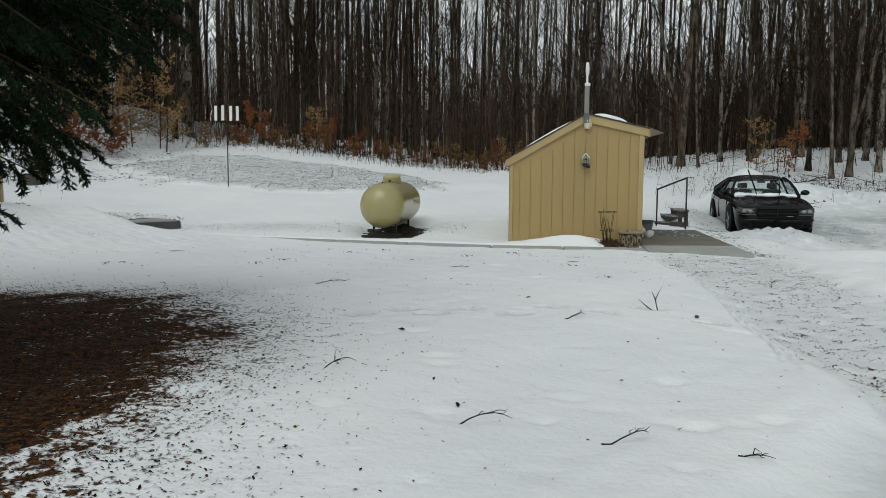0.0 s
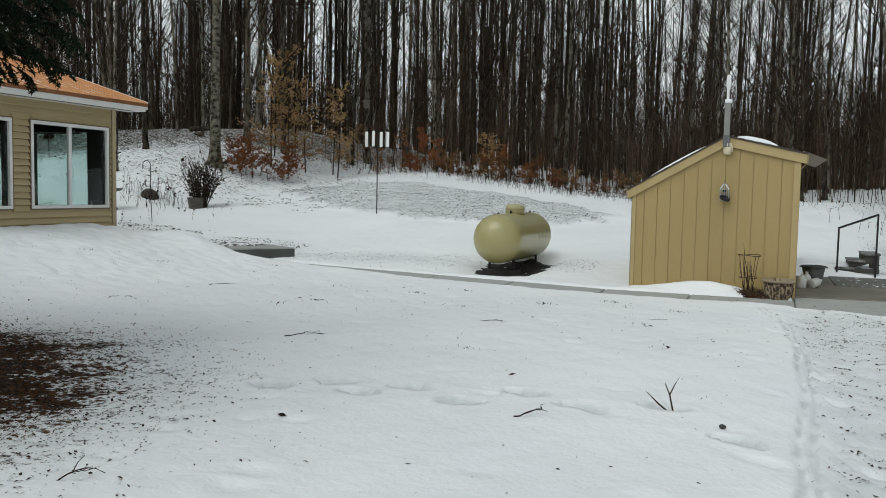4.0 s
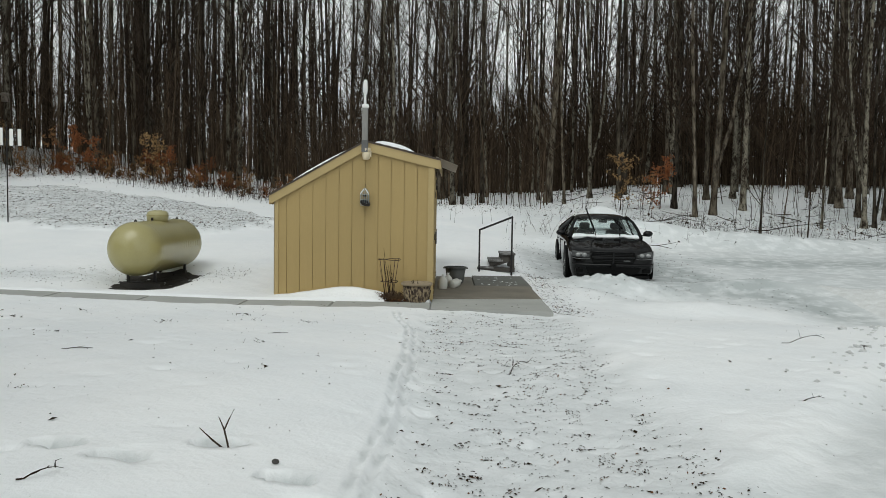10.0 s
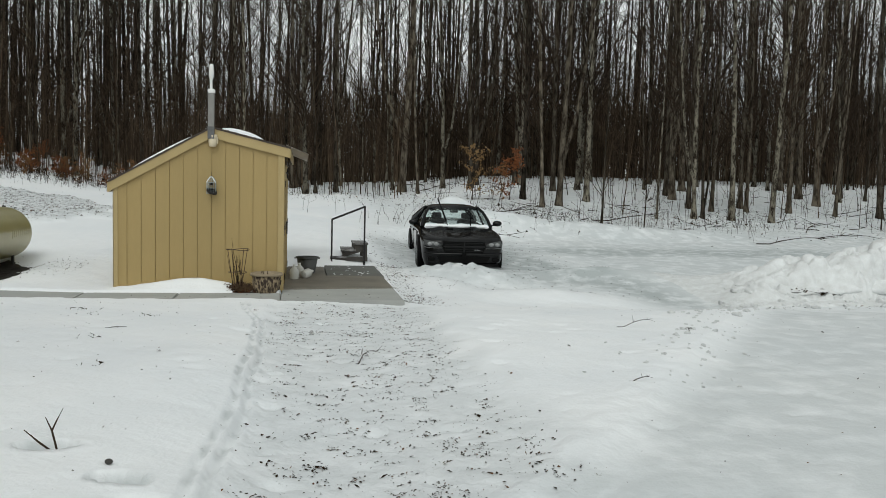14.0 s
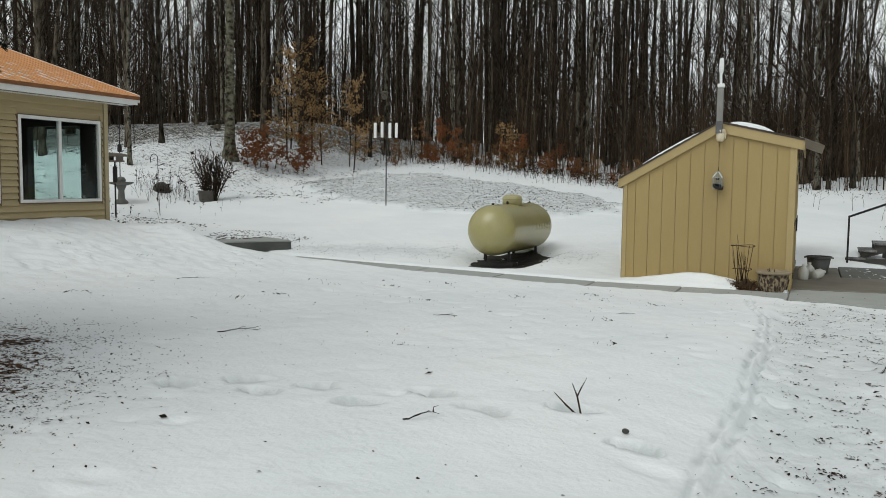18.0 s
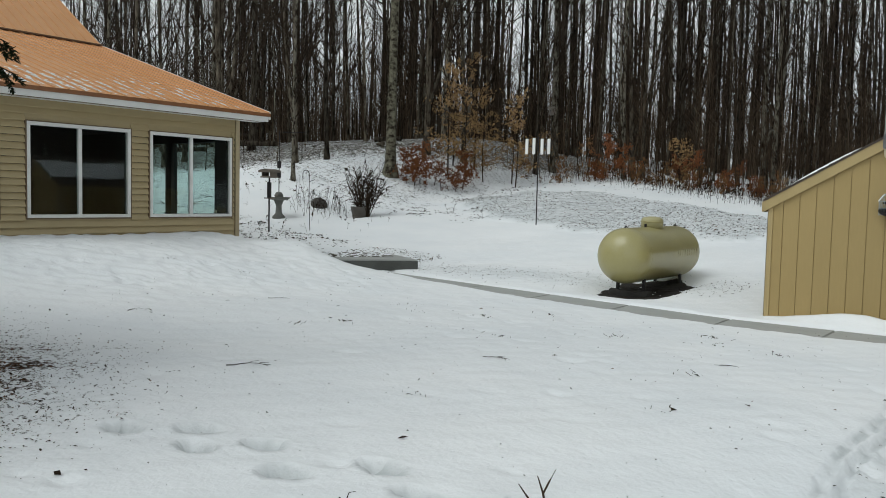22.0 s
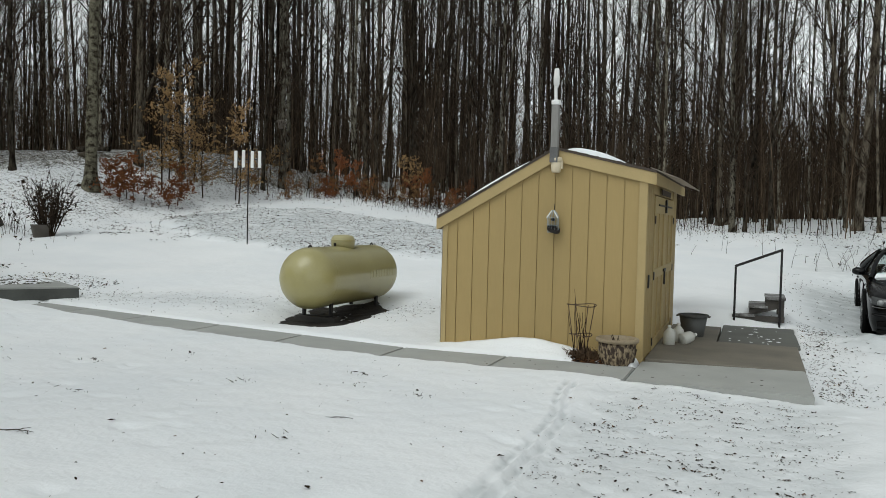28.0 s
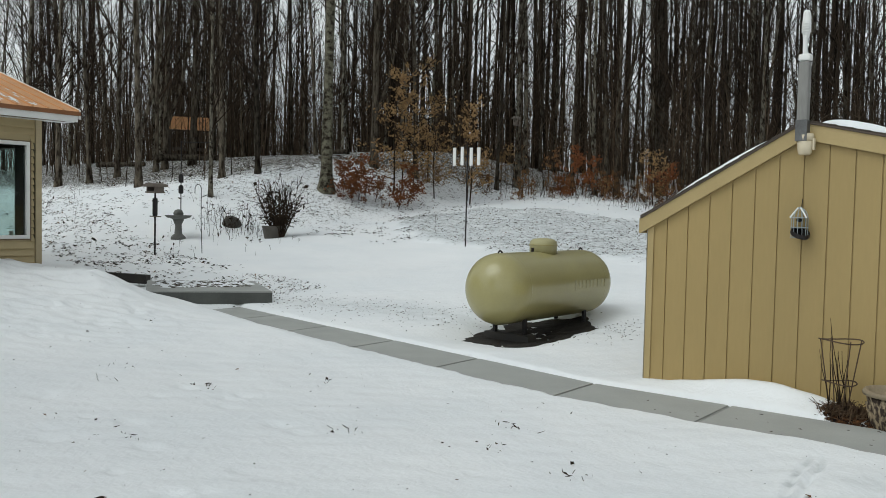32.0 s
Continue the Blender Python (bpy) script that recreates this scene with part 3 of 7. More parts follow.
M_SCRAP = material("wet_leaf_scraps", (0.03, 0.024, 0.018), (0.075, 0.055, 0.035), 9, 60, 0.9)
dusting("step_litter", "dark wet leaves lying on the entrance step", M_SCRAP, [(-7.9, 1.55), (-8.85, 2.2), (-10.1, 0.9), (-8.7, 0.1)], 0.232, 260, 0.015, 0.05, 14, "litter")
dusting("step_snow", "thin snow left between leaves on the step", M_SNOW, [(-7.9, 1.6), (-8.85, 2.2), (-10.1, 0.9), (-8.8, 0.2)], 0.231, 120, 0.03, 0.09, 15, "snow")
dusting("platform_snow", "scraps of snow on the grey platform", M_SNOW, [(3.25, 2.25), (4.2, 2.25), (4.2, 4.2), (3.25, 4.2)], -0.044, 26, 0.006, 0.028, 16, "snow")
dusting("walk_scraps", "dark leaf scraps on the concrete walkway", M_SCRAP, [(4.1, -1.2), (-0.2, -1.2), (-0.2, -0.5), (4.1, -0.5)], -0.029, 26, 0.004, 0.014, 17, "litter")


# ---- shed ----
APEX, EAVE_L, EAVE_R, DEPTH = (1.40, 2.42), (-0.07, 1.575), (2.57, 2.15), 3.92
BASE = -0.10


def under_roof(x):
    """The height of the roof's lower face over the gable."""
    if x < APEX[0]:
        return APEX[1] - 0.05 - (APEX[0] - x) * (APEX[1] - EAVE_L[1]) / (APEX[0] - EAVE_L[0])
    return APEX[1] - 0.05 - (x - APEX[0]) * (APEX[1] - EAVE_R[1]) / (EAVE_R[0] - APEX[0])


def prism(bm, xz, y0, y1):
    """A flat outline in x and z pushed from y0 to y1."""
    a = [bm.verts.new((x, y0, z)) for x, z in xz]
    b = [bm.verts.new((x, y1, z)) for x, z in xz]
    bm.faces.new(a)
    bm.faces.new(b[::-1])
    for k in range(len(xz)):
        bm.faces.new((a[k], b[k], b[(k + 1) % len(xz)], a[(k + 1) % len(xz)]))
    bmesh.ops.recalc_face_normals(bm, faces=bm.faces)
    return bm


def build_shed():
    shed = thing("shed", "tan wooden shed with grooved board siding and an uneven gable roof", "shed")
    # core walls, a little behind the boards
    bm = bmesh.new()
    prism(bm, [(0.02, BASE), (2.44, BASE), (2.44, under_roof(2.44) - 0.01), (APEX[0], under_roof(APEX[0]) - 0.01), (0.02, under_roof(0.02) - 0.01)], 0.012, 0.06)
    part("gable_wall", bm, M_SHED, shed)
    part("back_wall", prism(bmesh.new(), [(0.02, BASE), (2.44, BASE), (2.44, under_roof(2.44) - 0.01), (APEX[0], under_roof(APEX[0]) - 0.01), (0.02, under_roof(0.02) - 0.01)], DEPTH - 0.06, DEPTH - 0.01), M_SHED, shed)
    part("side_wall", boxed(0.0, 0.05, 0.06, DEPTH - 0.06, BASE, under_roof(0.0)), M_SHED, shed)
    bm = boxed(2.40, 2.452, 0.06, 0.82, BASE, under_roof(2.46))
    box(bm, 2.40, 2.452, 3.30, DEPTH - 0.06, BASE, under_roof(2.46))
    box(bm, 2.40, 2.452, 0.82, 3.30, 1.92, under_roof(2.46))
    part("door_wall", bm, M_SHED, shed)
    # grooved boards of the gable
    lines = [0.0] + [0.185 + 0.2032 * k for k in range(11)] + [2.46]
    for a, b in zip(lines, lines[1:]):
        a, b = a + 0.0055, b - 0.0055
        outline = [(a, BASE), (b, BASE), (b, under_roof(b) - 0.02)]
        if a < APEX[0] < b:
            outline.append((APEX[0], under_roof(APEX[0]) - 0.02))
        outline.append((a, under_roof(a) - 0.02))
        part("board", prism(bmesh.new(), outline, 0.0, 0.012), M_SHED, shed)
    for a, b in ((0.06, 0.26), (0.27, 0.46), (0.47, 0.66), (0.67, 0.82), (3.31, 3.5), (3.51, 3.7), (3.71, 3.88)):
        part("board", boxed(2.452, 2.464, a, b - 0.006, BASE, under_roof(2.46) - 0.02), M_SHED, shed)
    # corner boards and rake boards
    part("corner_board", boxed(-0.012, 0.055, -0.016, -0.001, BASE, under_roof(0.0) - 0.03, bevel=0.003), M_SHED_TRIM, shed)
    part("corner_board", boxed(-0.016, -0.001, -0.016, 0.06, BASE, under_roof(-0.0) - 0.03, bevel=0.003), material("grey_corner_strip", (0.30, 0.28, 0.24), (0.24, 0.22, 0.19), 3, 40), shed, "weathered grey corner strip")
    part("corner_board", boxed(2.385, 2.478, -0.018, -0.001, BASE, under_roof(2.44) - 0.03, bevel=0.003), M_SHED_TRIM, shed)
    part("corner_board", boxed(2.4655, 2.482, 0.0, 0.075, BASE, under_roof(2.46) - 0.03, bevel=0.003), M_SHED_TRIM, shed)
    for (x0, z0), (x1, z1) in ((EAVE_L, APEX), (APEX, EAVE_R)):
        part("rake_board", prism(bmesh.new(), [(x0, z0 - 0.16), (x1, z1 - 0.16), (x1, z1 - 0.022), (x0, z0 - 0.022)], -0.045, -0.022), M_SHED_TRIM, shed)
        part("soffit", prism(bmesh.new(), [(x0, z0 - 0.06), (x1, z1 - 0.06), (x1, z1 - 0.045), (x0, z0 - 0.045)], -0.0215, -0.001), M_SHED_TRIM, shed)
    # roof decks with shingle courses
    for (x0, z0), (x1, z1), n in ((EAVE_L, APEX, 11), (EAVE_R, APEX, 9)):
        deck = part("roof", prism(bmesh.new(), [(x0, z0 - 0.02), (x1, z1 - 0.02), (x1, z1), (x0, z0)], -0.060, DEPTH + 0.1), M_SHINGLE, shed, "brown shingled roof slope")
        for k in range(n):
            f0, f1 = k / n, (k + 1.15) / n
            f1 = min(f1, 1)
            ax, az = x0 + (x1 - x0) * f0, z0 + (z1 - z0) * f0
            bx, bz = x0 + (x1 - x0) * f1, z0 + (z1 - z0) * f1
            part("shingle_course", prism(bmesh.new(), [(ax, az + 0.002), (bx, bz + 0.002), (bx, bz + 0.004), (ax, az + 0.012)], -0.065, DEPTH + 0.105), M_SHINGLE, deck)
    part("eave_board", boxed(-0.085, -0.062, -0.045, DEPTH + 0.08, EAVE_L[1] - 0.16, EAVE_L[1] - 0.02), M_SHED_TRIM, shed)
    part("eave_board", boxed(2.552, 2.575, -0.045, DEPTH + 0.08, EAVE_R[1] - 0.15, EAVE_R[1] - 0.02), M_SHED_TRIM, shed)
    # metal rain flap over the doors
    flap = bmesh.new()
    prof = []
    for k in range(25):
        y = -0.04 + k * 0.14
        wv = 0.012 * (k % 2)
        prof.append((y, wv))
    top = [(flap.verts.new((2.50, y, 2.185 + w)), flap.verts.new((2.84, y + 0.03, 2.055 + w))) for y, w in prof]
    for (a, b), (c, d) in zip(top, top[1:]):
        flap.faces.new((a, b, d, c))
    bmesh.ops.solidify(flap, geom=flap.faces[:], thickness=0.014)
    part("rain_flap", flap, material("dull_metal", (0.40, 0.36, 0.31), (0.52, 0.48, 0.42), 4, 50, 0.5, 0.4), shed, "dull corrugated metal rain flap")
    # double doors
    for y0, y1, side in ((0.84, 2.06, 0), (2.08, 3.28, 1)):
        door = part("door", boxed(2.43, 2.456, y0, y1, BASE + 0.05, 1.9), M_SHED, shed)
        for a, b, c, d in ((y0, y0 + 0.11, BASE + 0.05, 1.9), (y1 - 0.11, y1, BASE + 0.05, 1.9), (y0 + 0.11, y1 - 0.11, 1.68, 1.9), (y0 + 0.11, y1 - 0.11, 0.86, 0.98), (y0 + 0.11, y1 - 0.11, BASE + 0.05, 0.09)):
            part("rail", boxed(2.456, 2.477, a, b, c, d, bevel=0.003), M_SHED_TRIM, door)
        part("stile", boxed(2.456, 2.470, (y0 + y1) / 2 - 0.02, (y0 + y1) / 2 + 0.02, 0.09, 1.68), M_SHED_TRIM, door)
        hy = y0 + 0.02 if side == 0 else y1 - 0.02
        for z in (0.08, 0.9, 1.6):
            part("hinge", boxed(2.478, 2.487, hy - 0.03, hy + 0.03, z - 0.05, z + 0.05, bevel=0.003), M_BLACK_IRON, door, "black iron hinge")
    latch = part("latch", boxed(2.478, 2.50, 1.94, 2.2, 0.90, 0.94, bevel=0.004), M_BLACK_IRON, shed, "black iron latch")
    part("bolt", rod(bmesh.new(), (2.49, 2.07, 0.72), (2.49, 2.07, 0.92), 0.012), M_BLACK_IRON, latch)
    part("bar", boxed(2.478, 2.492, 1.2, 2.9, 1.78, 1.80), M_BLACK_IRON, shed, "thin black iron bar")
    part("bar_bracket", boxed(2.478, 2.50, 2.0, 2.12, 1.70, 1.88, bevel=0.004), M_BLACK_IRON, shed)
    part("hook", boxed(2.465, 2.48, 0.36, 0.44, 0.78, 0.94, bevel=0.004), M_BLACK_IRON, shed, "black iron hook")
    part("door_sign", boxed(2.478, 2.49, 1.5, 2.6, 1.93, 2.0), material("dark_brown_board", (0.05, 0.03, 0.02), None, 5, 50), shed, "dark brown board above the doors")


build_shed()


def roof_snow():
    """Old snow left on the shed roof."""
    for x0, x1, y0, y1, h, label in ((0.28, 1.1, -0.05, 2.6, 0.022, "thin snow strip"), (1.55, 2.15, -0.06, 3.2, 0.055, "rounded snow patch")):
        n, m = 14, 22
        bm = bmesh.new()
        grid = []
        for i in range(n + 1):
            row = []
            for j in range(m + 1):
                u, v = i / n, j / m
                x, y = x0 + (x1 - x0) * u + 0.04 * math.sin(9 * v), y0 + (y1 - y0) * v
                if x < APEX[0]:
                    base = APEX[1] - (APEX[0] - x) * (APEX[1] - EAVE_L[1]) / (APEX[0] - EAVE_L[0])
                else:
                    base = APEX[1] - (x - APEX[0]) * (APEX[1] - EAVE_R[1]) / (EAVE_R[0] - APEX[0])
                fall = (1 - abs(2 * u - 1) ** 3) * (1 - max(0, 2 * v - 1) ** 4)
                row.append(bm.verts.new((x, y, base + 0.012 + h * fall)))
            grid.append(row)
        for i in range(n):
            for j in range(m):
                bm.faces.new((grid[i][j], grid[i + 1][j], grid[i + 1][j + 1], grid[i][j + 1]))
        rim = [grid[i][0] for i in range(n + 1)]
        low = [bm.verts.new((v.co.x, v.co.y, v.co.z - h * (1 - abs(2 * i / n - 1) ** 3) - 0.004)) for i, v in enumerate(rim)]
        for i in range(n):
            bm.faces.new((low[i], low[i + 1], rim[i + 1], rim[i]))
        bmesh.ops.recalc_face_normals(bm, faces=bm.faces)
        tagged(part("roof_snow", bm, M_SNOW, None, smooth=True), f"{label} lying on the shed's shingled roof", "snow", kind="stuff")


roof_snow()


# ---- propane tank ----
def build_tank():
    tank = thing("propane_tank", "large beige propane tank with rounded ends on dark blocks", "tank", at=(-2.71, 2.47, 0.585), turn=-1)
    r, half = 0.475, 1.445
    prof = []
    for k in range(13):
        a = math.pi / 2 * k / 12
        prof.append((r * math.sin(a) if k else 0.001, -half + 0.40 * (1 - math.cos(a))))
    prof += [(r, h) for h in (-0.9, -0.45, 0.0, 0.45, 0.9)]
    prof += [(q, -h) for q, h in prof[12::-1]]
    part("shell", lathe(prof, 40, "y"), M_TANK, tank, smooth=True)
    for y in (-0.98, 0.98):
        part("weld_band", lathe([(r - 0.002, y - 0.02), (r + 0.0015, y - 0.008), (r + 0.0015, y + 0.008), (r - 0.002, y + 0.02)], 40, "y"), M_TANK, tank)
    bm = lathe([(0.19, 0.44), (0.195, 0.56), (0.185, 0.615), (0.15, 0.645), (0.06, 0.66), (0.001, 0.662)], 28)
    dome = part("dome", bm, material("dome_lid", (0.39, 0.36, 0.19), (0.33, 0.30, 0.155), 2, 40, 0.5), tank, "domed valve cover", smooth=True)
    part("lid_rim", lathe([(0.193, 0.555), (0.203, 0.558), (0.203, 0.575), (0.193, 0.578)], 28), M_TANK, dome)
    part("valve", rod(bmesh.new(), (0, -0.27, 0.44), (0, -0.27, 0.53), 0.022), M_BLACK_IRON, tank, "small dark valve")
    part("gauge", rod(bmesh.new(), (0, 0.30, 0.44), (0, 0.30, 0.52), 0.035), M_BLACK_IRON, tank, "small dark fitting")
    for y in (-1.04, 1.04):
        bm = bmesh.new()
        pts = [(0, y - 0.04, 0.44), (0, y - 0.04, 0.485), (0, y, 0.505), (0, y + 0.04, 0.485), (0, y + 0.04, 0.44)]
        for a, b in zip(pts, pts[1:]):
            rod(bm, a, b, 0.011, n=8)
        part("lifting_lug", bm, M_BLACK_IRON, tank, "dark lifting lug")
    for y in (-0.78, 0.78):
        for x in (-0.24, 0.24):
            part("leg", boxed(x - 0.02, x + 0.02, y - 0.03, y + 0.03, -0.61, -0.36), M_BLACK_IRON, tank, "short steel leg")
    for y in (-0.78, 0.78):
        tagged(part("block", boxed(-0.36, 0.36, y - 0.10, y + 0.10, -0.78, -0.605, bevel=0.01), material("dark_wet_block", (0.045, 0.04, 0.035), (0.03, 0.028, 0.025), 5, 50), tank), "dark wet support block")
    bars = part("faded_lettering", boxed(0.4735, 0.476, 0.1, 0.14, -0.05, 0.09), material("faded_decal", (0.415, 0.38, 0.195), None, 3, 40, 0.4), tank, "faded pale lettering reduced to bars")
    for k in range(1, 9):
        y = 0.1 + k * 0.105
        part("letter_bar", boxed(0.472, 0.4765, y, y + 0.055, -0.03, 0.08), bars.data.materials[0], bars)
    return tank


build_tank()


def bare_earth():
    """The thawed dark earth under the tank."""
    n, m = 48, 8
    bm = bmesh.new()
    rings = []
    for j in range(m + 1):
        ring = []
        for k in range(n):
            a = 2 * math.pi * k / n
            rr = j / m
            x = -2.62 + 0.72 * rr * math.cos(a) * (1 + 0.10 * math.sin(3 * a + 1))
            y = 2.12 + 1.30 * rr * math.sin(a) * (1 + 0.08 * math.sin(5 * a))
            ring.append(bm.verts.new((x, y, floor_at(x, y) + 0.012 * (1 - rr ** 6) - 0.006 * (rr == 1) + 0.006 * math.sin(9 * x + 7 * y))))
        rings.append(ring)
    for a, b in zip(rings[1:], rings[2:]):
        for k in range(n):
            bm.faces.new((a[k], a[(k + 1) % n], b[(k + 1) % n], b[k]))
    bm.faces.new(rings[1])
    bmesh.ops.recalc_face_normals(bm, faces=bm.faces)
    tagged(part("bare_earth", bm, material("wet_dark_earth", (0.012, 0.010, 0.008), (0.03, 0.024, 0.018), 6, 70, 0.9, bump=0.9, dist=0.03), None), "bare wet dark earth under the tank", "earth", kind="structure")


bare_earth()


# ---- house ----
WX, CORNER, HB, HT = -9.35, -1.45, 0.70, 2.86
WINDOWS = [(-3.29, -1.67, 1.10, 2.46), (-5.38, -3.76, 1.10, 2.46), (-7.52, -5.90, 1.10, 2.46)]


M_TRIM_DARK = material("brown_trim_channel", (0.16, 0.115, 0.06), (0.12, 0.074, 0.045), 4, 50, 0.6)


def build_house():
    house = thing("house", "tan vinyl-sided house with large white windows and a copper-tan metal roof", "house")
    south = -13.0
    # wall core with openings
    bm = bmesh.new()
    box(bm, WX - 0.16, WX - 0.02, south, CORNER - 0.02, HB - 0.5, 1.10)
    box(bm, WX - 0.16, WX - 0.02, south, CORNER - 0.02, 2.46, HT)
    last = CORNER - 0.02
    for y0, y1, z0, z1 in WINDOWS:
        box(bm, WX - 0.16, WX - 0.02, y1, last, 1.10, 2.46)
        last = y0
    box(bm, WX - 0.16, WX - 0.02, south, last, 1.10, 2.46)
    # core coloured near black as well, for shade behind the panes
    part("front_wall", bm, M_ROOM_SHADE, house)
    skin = bmesh.new()
    box(skin, WX - 0.0195, WX - 0.012, south, CORNER - 0.02, HB - 0.5, 1.10 - 0.05)
    box(skin, WX - 0.0195, WX - 0.012, south, CORNER - 0.02, 2.46 + 0.05, HT)
    part("siding_backer", skin, M_SIDING, house)
    # end wall, with a wide glazed opening towards the yard
    bm = bmesh.new()
    box(bm, -15.0, WX - 0.02, CORNER - 0.16, CORNER - 0.02, HB - 0.5, 0.95)
    box(bm, -15.0, WX - 0.02, CORNER - 0.16, CORNER - 0.02, 2.45, HT)
    box(bm, WX - 0.5, WX - 0.02, CORNER - 0.16, CORNER - 0.02, 0.95, 2.45)
    box(bm, -15.0, WX - 3.6, CORNER - 0.16, CORNER - 0.02, 0.95, 2.45)
    box(bm, WX - 2.1, WX - 1.9, CORNER - 0.16, CORNER - 0.02, 0.95, 2.45)
    part("end_wall", bm, M_ROOM_SHADE, house)
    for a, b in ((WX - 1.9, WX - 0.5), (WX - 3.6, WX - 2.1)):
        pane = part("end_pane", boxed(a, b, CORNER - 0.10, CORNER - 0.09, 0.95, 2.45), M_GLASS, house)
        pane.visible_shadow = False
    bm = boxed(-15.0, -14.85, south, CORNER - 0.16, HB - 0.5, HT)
    part("inner_wall", bm, M_ROOM_SHADE, house, "inner wall coloured near black for the room's shade")
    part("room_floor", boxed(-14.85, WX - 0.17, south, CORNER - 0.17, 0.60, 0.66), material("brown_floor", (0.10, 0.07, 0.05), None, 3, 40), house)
    part("room_ceiling", boxed(-14.85, WX - 0.17, south, CORNER - 0.17, 2.70, 2.76), M_ROOM_SHADE, house)
    part("south_wall", boxed(-14.85, WX - 0.17, south, south + 0.1, 0.66, 2.70), M_ROOM_SHADE, house)
    part("partition", boxed(-14.85, -11.2, -3.62, -3.55, 0.66, 2.70), M_ROOM_SHADE, house)
    # lapped siding, course by course, broken at the windows
    z, course = HB - 0.02, 0.108
    while z < HT - 0.02:
        spans, hi = [], CORNER - 0.10
        for y0, y1, z0, z1 in WINDOWS:
            if z + course > z0 - 0.07 and z < z1 + 0.06:
                spans.append((y1 + 0.07, hi))
                hi = y0 - 0.07
        spans.append((south, hi))
        top = min(z + course, HT - 0.005)
        for a, b in spans:
            bm = bmesh.new()
            sec = [(WX - 0.02, z + 0.006), (WX + 0.024, z), (WX + 0.026, z + 0.010), (WX - 0.0115, top - 0.004), (WX - 0.02, top - 0.004)]
            va = [bm.verts.new((x, a, q)) for x, q in sec]
            vb = [bm.verts.new((x, b, q)) for x, q in sec]
            bm.faces.new(va)
            bm.faces.new(vb[::-1])
            for k in range(5):
                bm.faces.new((va[k], vb[k], vb[(k + 1) % 5], va[(k + 1) % 5]))
            bmesh.ops.recalc_face_normals(bm, faces=bm.faces)
            part("siding_course", bm, M_SIDING, house)
        z += course
    part("corner_post", boxed(WX - 0.03, WX + 0.028, CORNER - 0.075, CORNER + 0.014, HB - 0.1, HT, bevel=0.004), material("pale_corner_trim", (0.47, 0.385, 0.235), None, 3, 40, 0.5), house, "pale vinyl corner post")
    for y0, y1, z0, z1 in WINDOWS:
        win = part("window", boxed(WX - 0.10, WX - 0.06, y0, y0 + 0.03, z0, z1), M_WHITE, house, "wide white two-pane slider window")
        for a, b, c, d in ((y0 - 0.052, y1 + 0.052, z0 - 0.052, z0), (y0 - 0.052, y1 + 0.052, z1, z1 + 0.055), (y0 - 0.052, y0, z0, z1), (y1, y1 + 0.052, z0, z1)):
            part("frame", boxed(WX - 0.06, WX + 0.034, a, b, c, d, bevel=0.004), M_WHITE, win)
        for a, b, c, d in ((y0 - 0.074, y1 + 0.074, z0 - 0.074, z0 - 0.053), (y0 - 0.074, y1 + 0.074, z1 + 0.056, z1 + 0.072), (y0 - 0.074, y0 - 0.053, z0 - 0.053, z1 + 0.056), (y1 + 0.053, y1 + 0.074, z0 - 0.053, z1 + 0.056)):
            part("trim_channel", boxed(WX - 0.02, WX + 0.026, a, b, c, d), M_TRIM_DARK, win, "brown trim channel")
        mid = (y0 + y1) / 2
        part("meeting_rail", boxed(WX - 0.07, WX - 0.01, mid - 0.03, mid + 0.03, z0, z1, bevel=0.003), M_WHITE, win)
        for a, b, dx in ((y0, mid - 0.03, -0.05), (mid + 0.03, y1, -0.03)):
            pane = part("pane", boxed(WX + dx, WX + dx + 0.006, a, b, z0, z1), M_GLASS, win)
            pane.visible_shadow = False
    # soffit, fascia, gutter edge
    part("soffit", boxed(WX - 0.02, -8.99, south, -1.06, HT - 0.005, HT + 0.015), M_WHITE, house)
    part("fascia", boxed(-8.99, -8.965, south, -1.05, HT - 0.01, 2.985, bevel=0.004), M_WHITE, house, "white fascia board")
    part("drip_edge", boxed(-8.968, -8.935, south, -1.02, 2.945, 3.008, bevel=0.004), material("bronze_edge", (0.27, 0.115, 0.045), (0.20, 0.085, 0.035), 3, 40, 0.4, 0.2), house, "bronze-brown drip edge")
    part("vent_strip", boxed(-9.13, -9.06, south, -1.2, HT - 0.009, HT - 0.0055), M_TRIM_DARK, house)
    # roof: a low slope, then a steeper one
    low, kink, top = Vector((-8.94, 0, 3.01)), Vector((-14.85, 0, 4.80)), Vector((-17.6, 0, 6.66))
    for a, b in ((low, kink), (kink, top)):
        bm = bmesh.new()
        up = Vector((-(b - a).z, 0, (b - a).x)).normalized() * -0.05
        prism(bm, [(a.x, a.z), (b.x, b.z), (b.x + up.x * 0, b.z - 0.06), (a.x, a.z - 0.04)], south, -1.05)
        roof = part("roof_slope", bm, M_ROOF, house, "copper-tan standing-seam metal roof")
        n = int((-1.05 - south) / 0.23)
        for k in range(n + 1):
            y = -1.06 - k * 0.23
            bm = bmesh.new()
            prism(bm, [(a.x, a.z + 0.001), (b.x, b.z + 0.001), (b.x, b.z + 0.022), (a.x, a.z + 0.022)], y - 0.014, y + 0.014)
            part("seam", bm, M_ROOF, roof)
        edge_bm = prism(bmesh.new(), [(a.x, a.z - 0.12), (b.x, b.z - 0.12), (b.x, b.z + 0.028), (a.x, a.z + 0.028)], -1.045, -1.02)
        part("rake_trim", edge_bm, M_WHITE if a == low else M_ROOF, house)
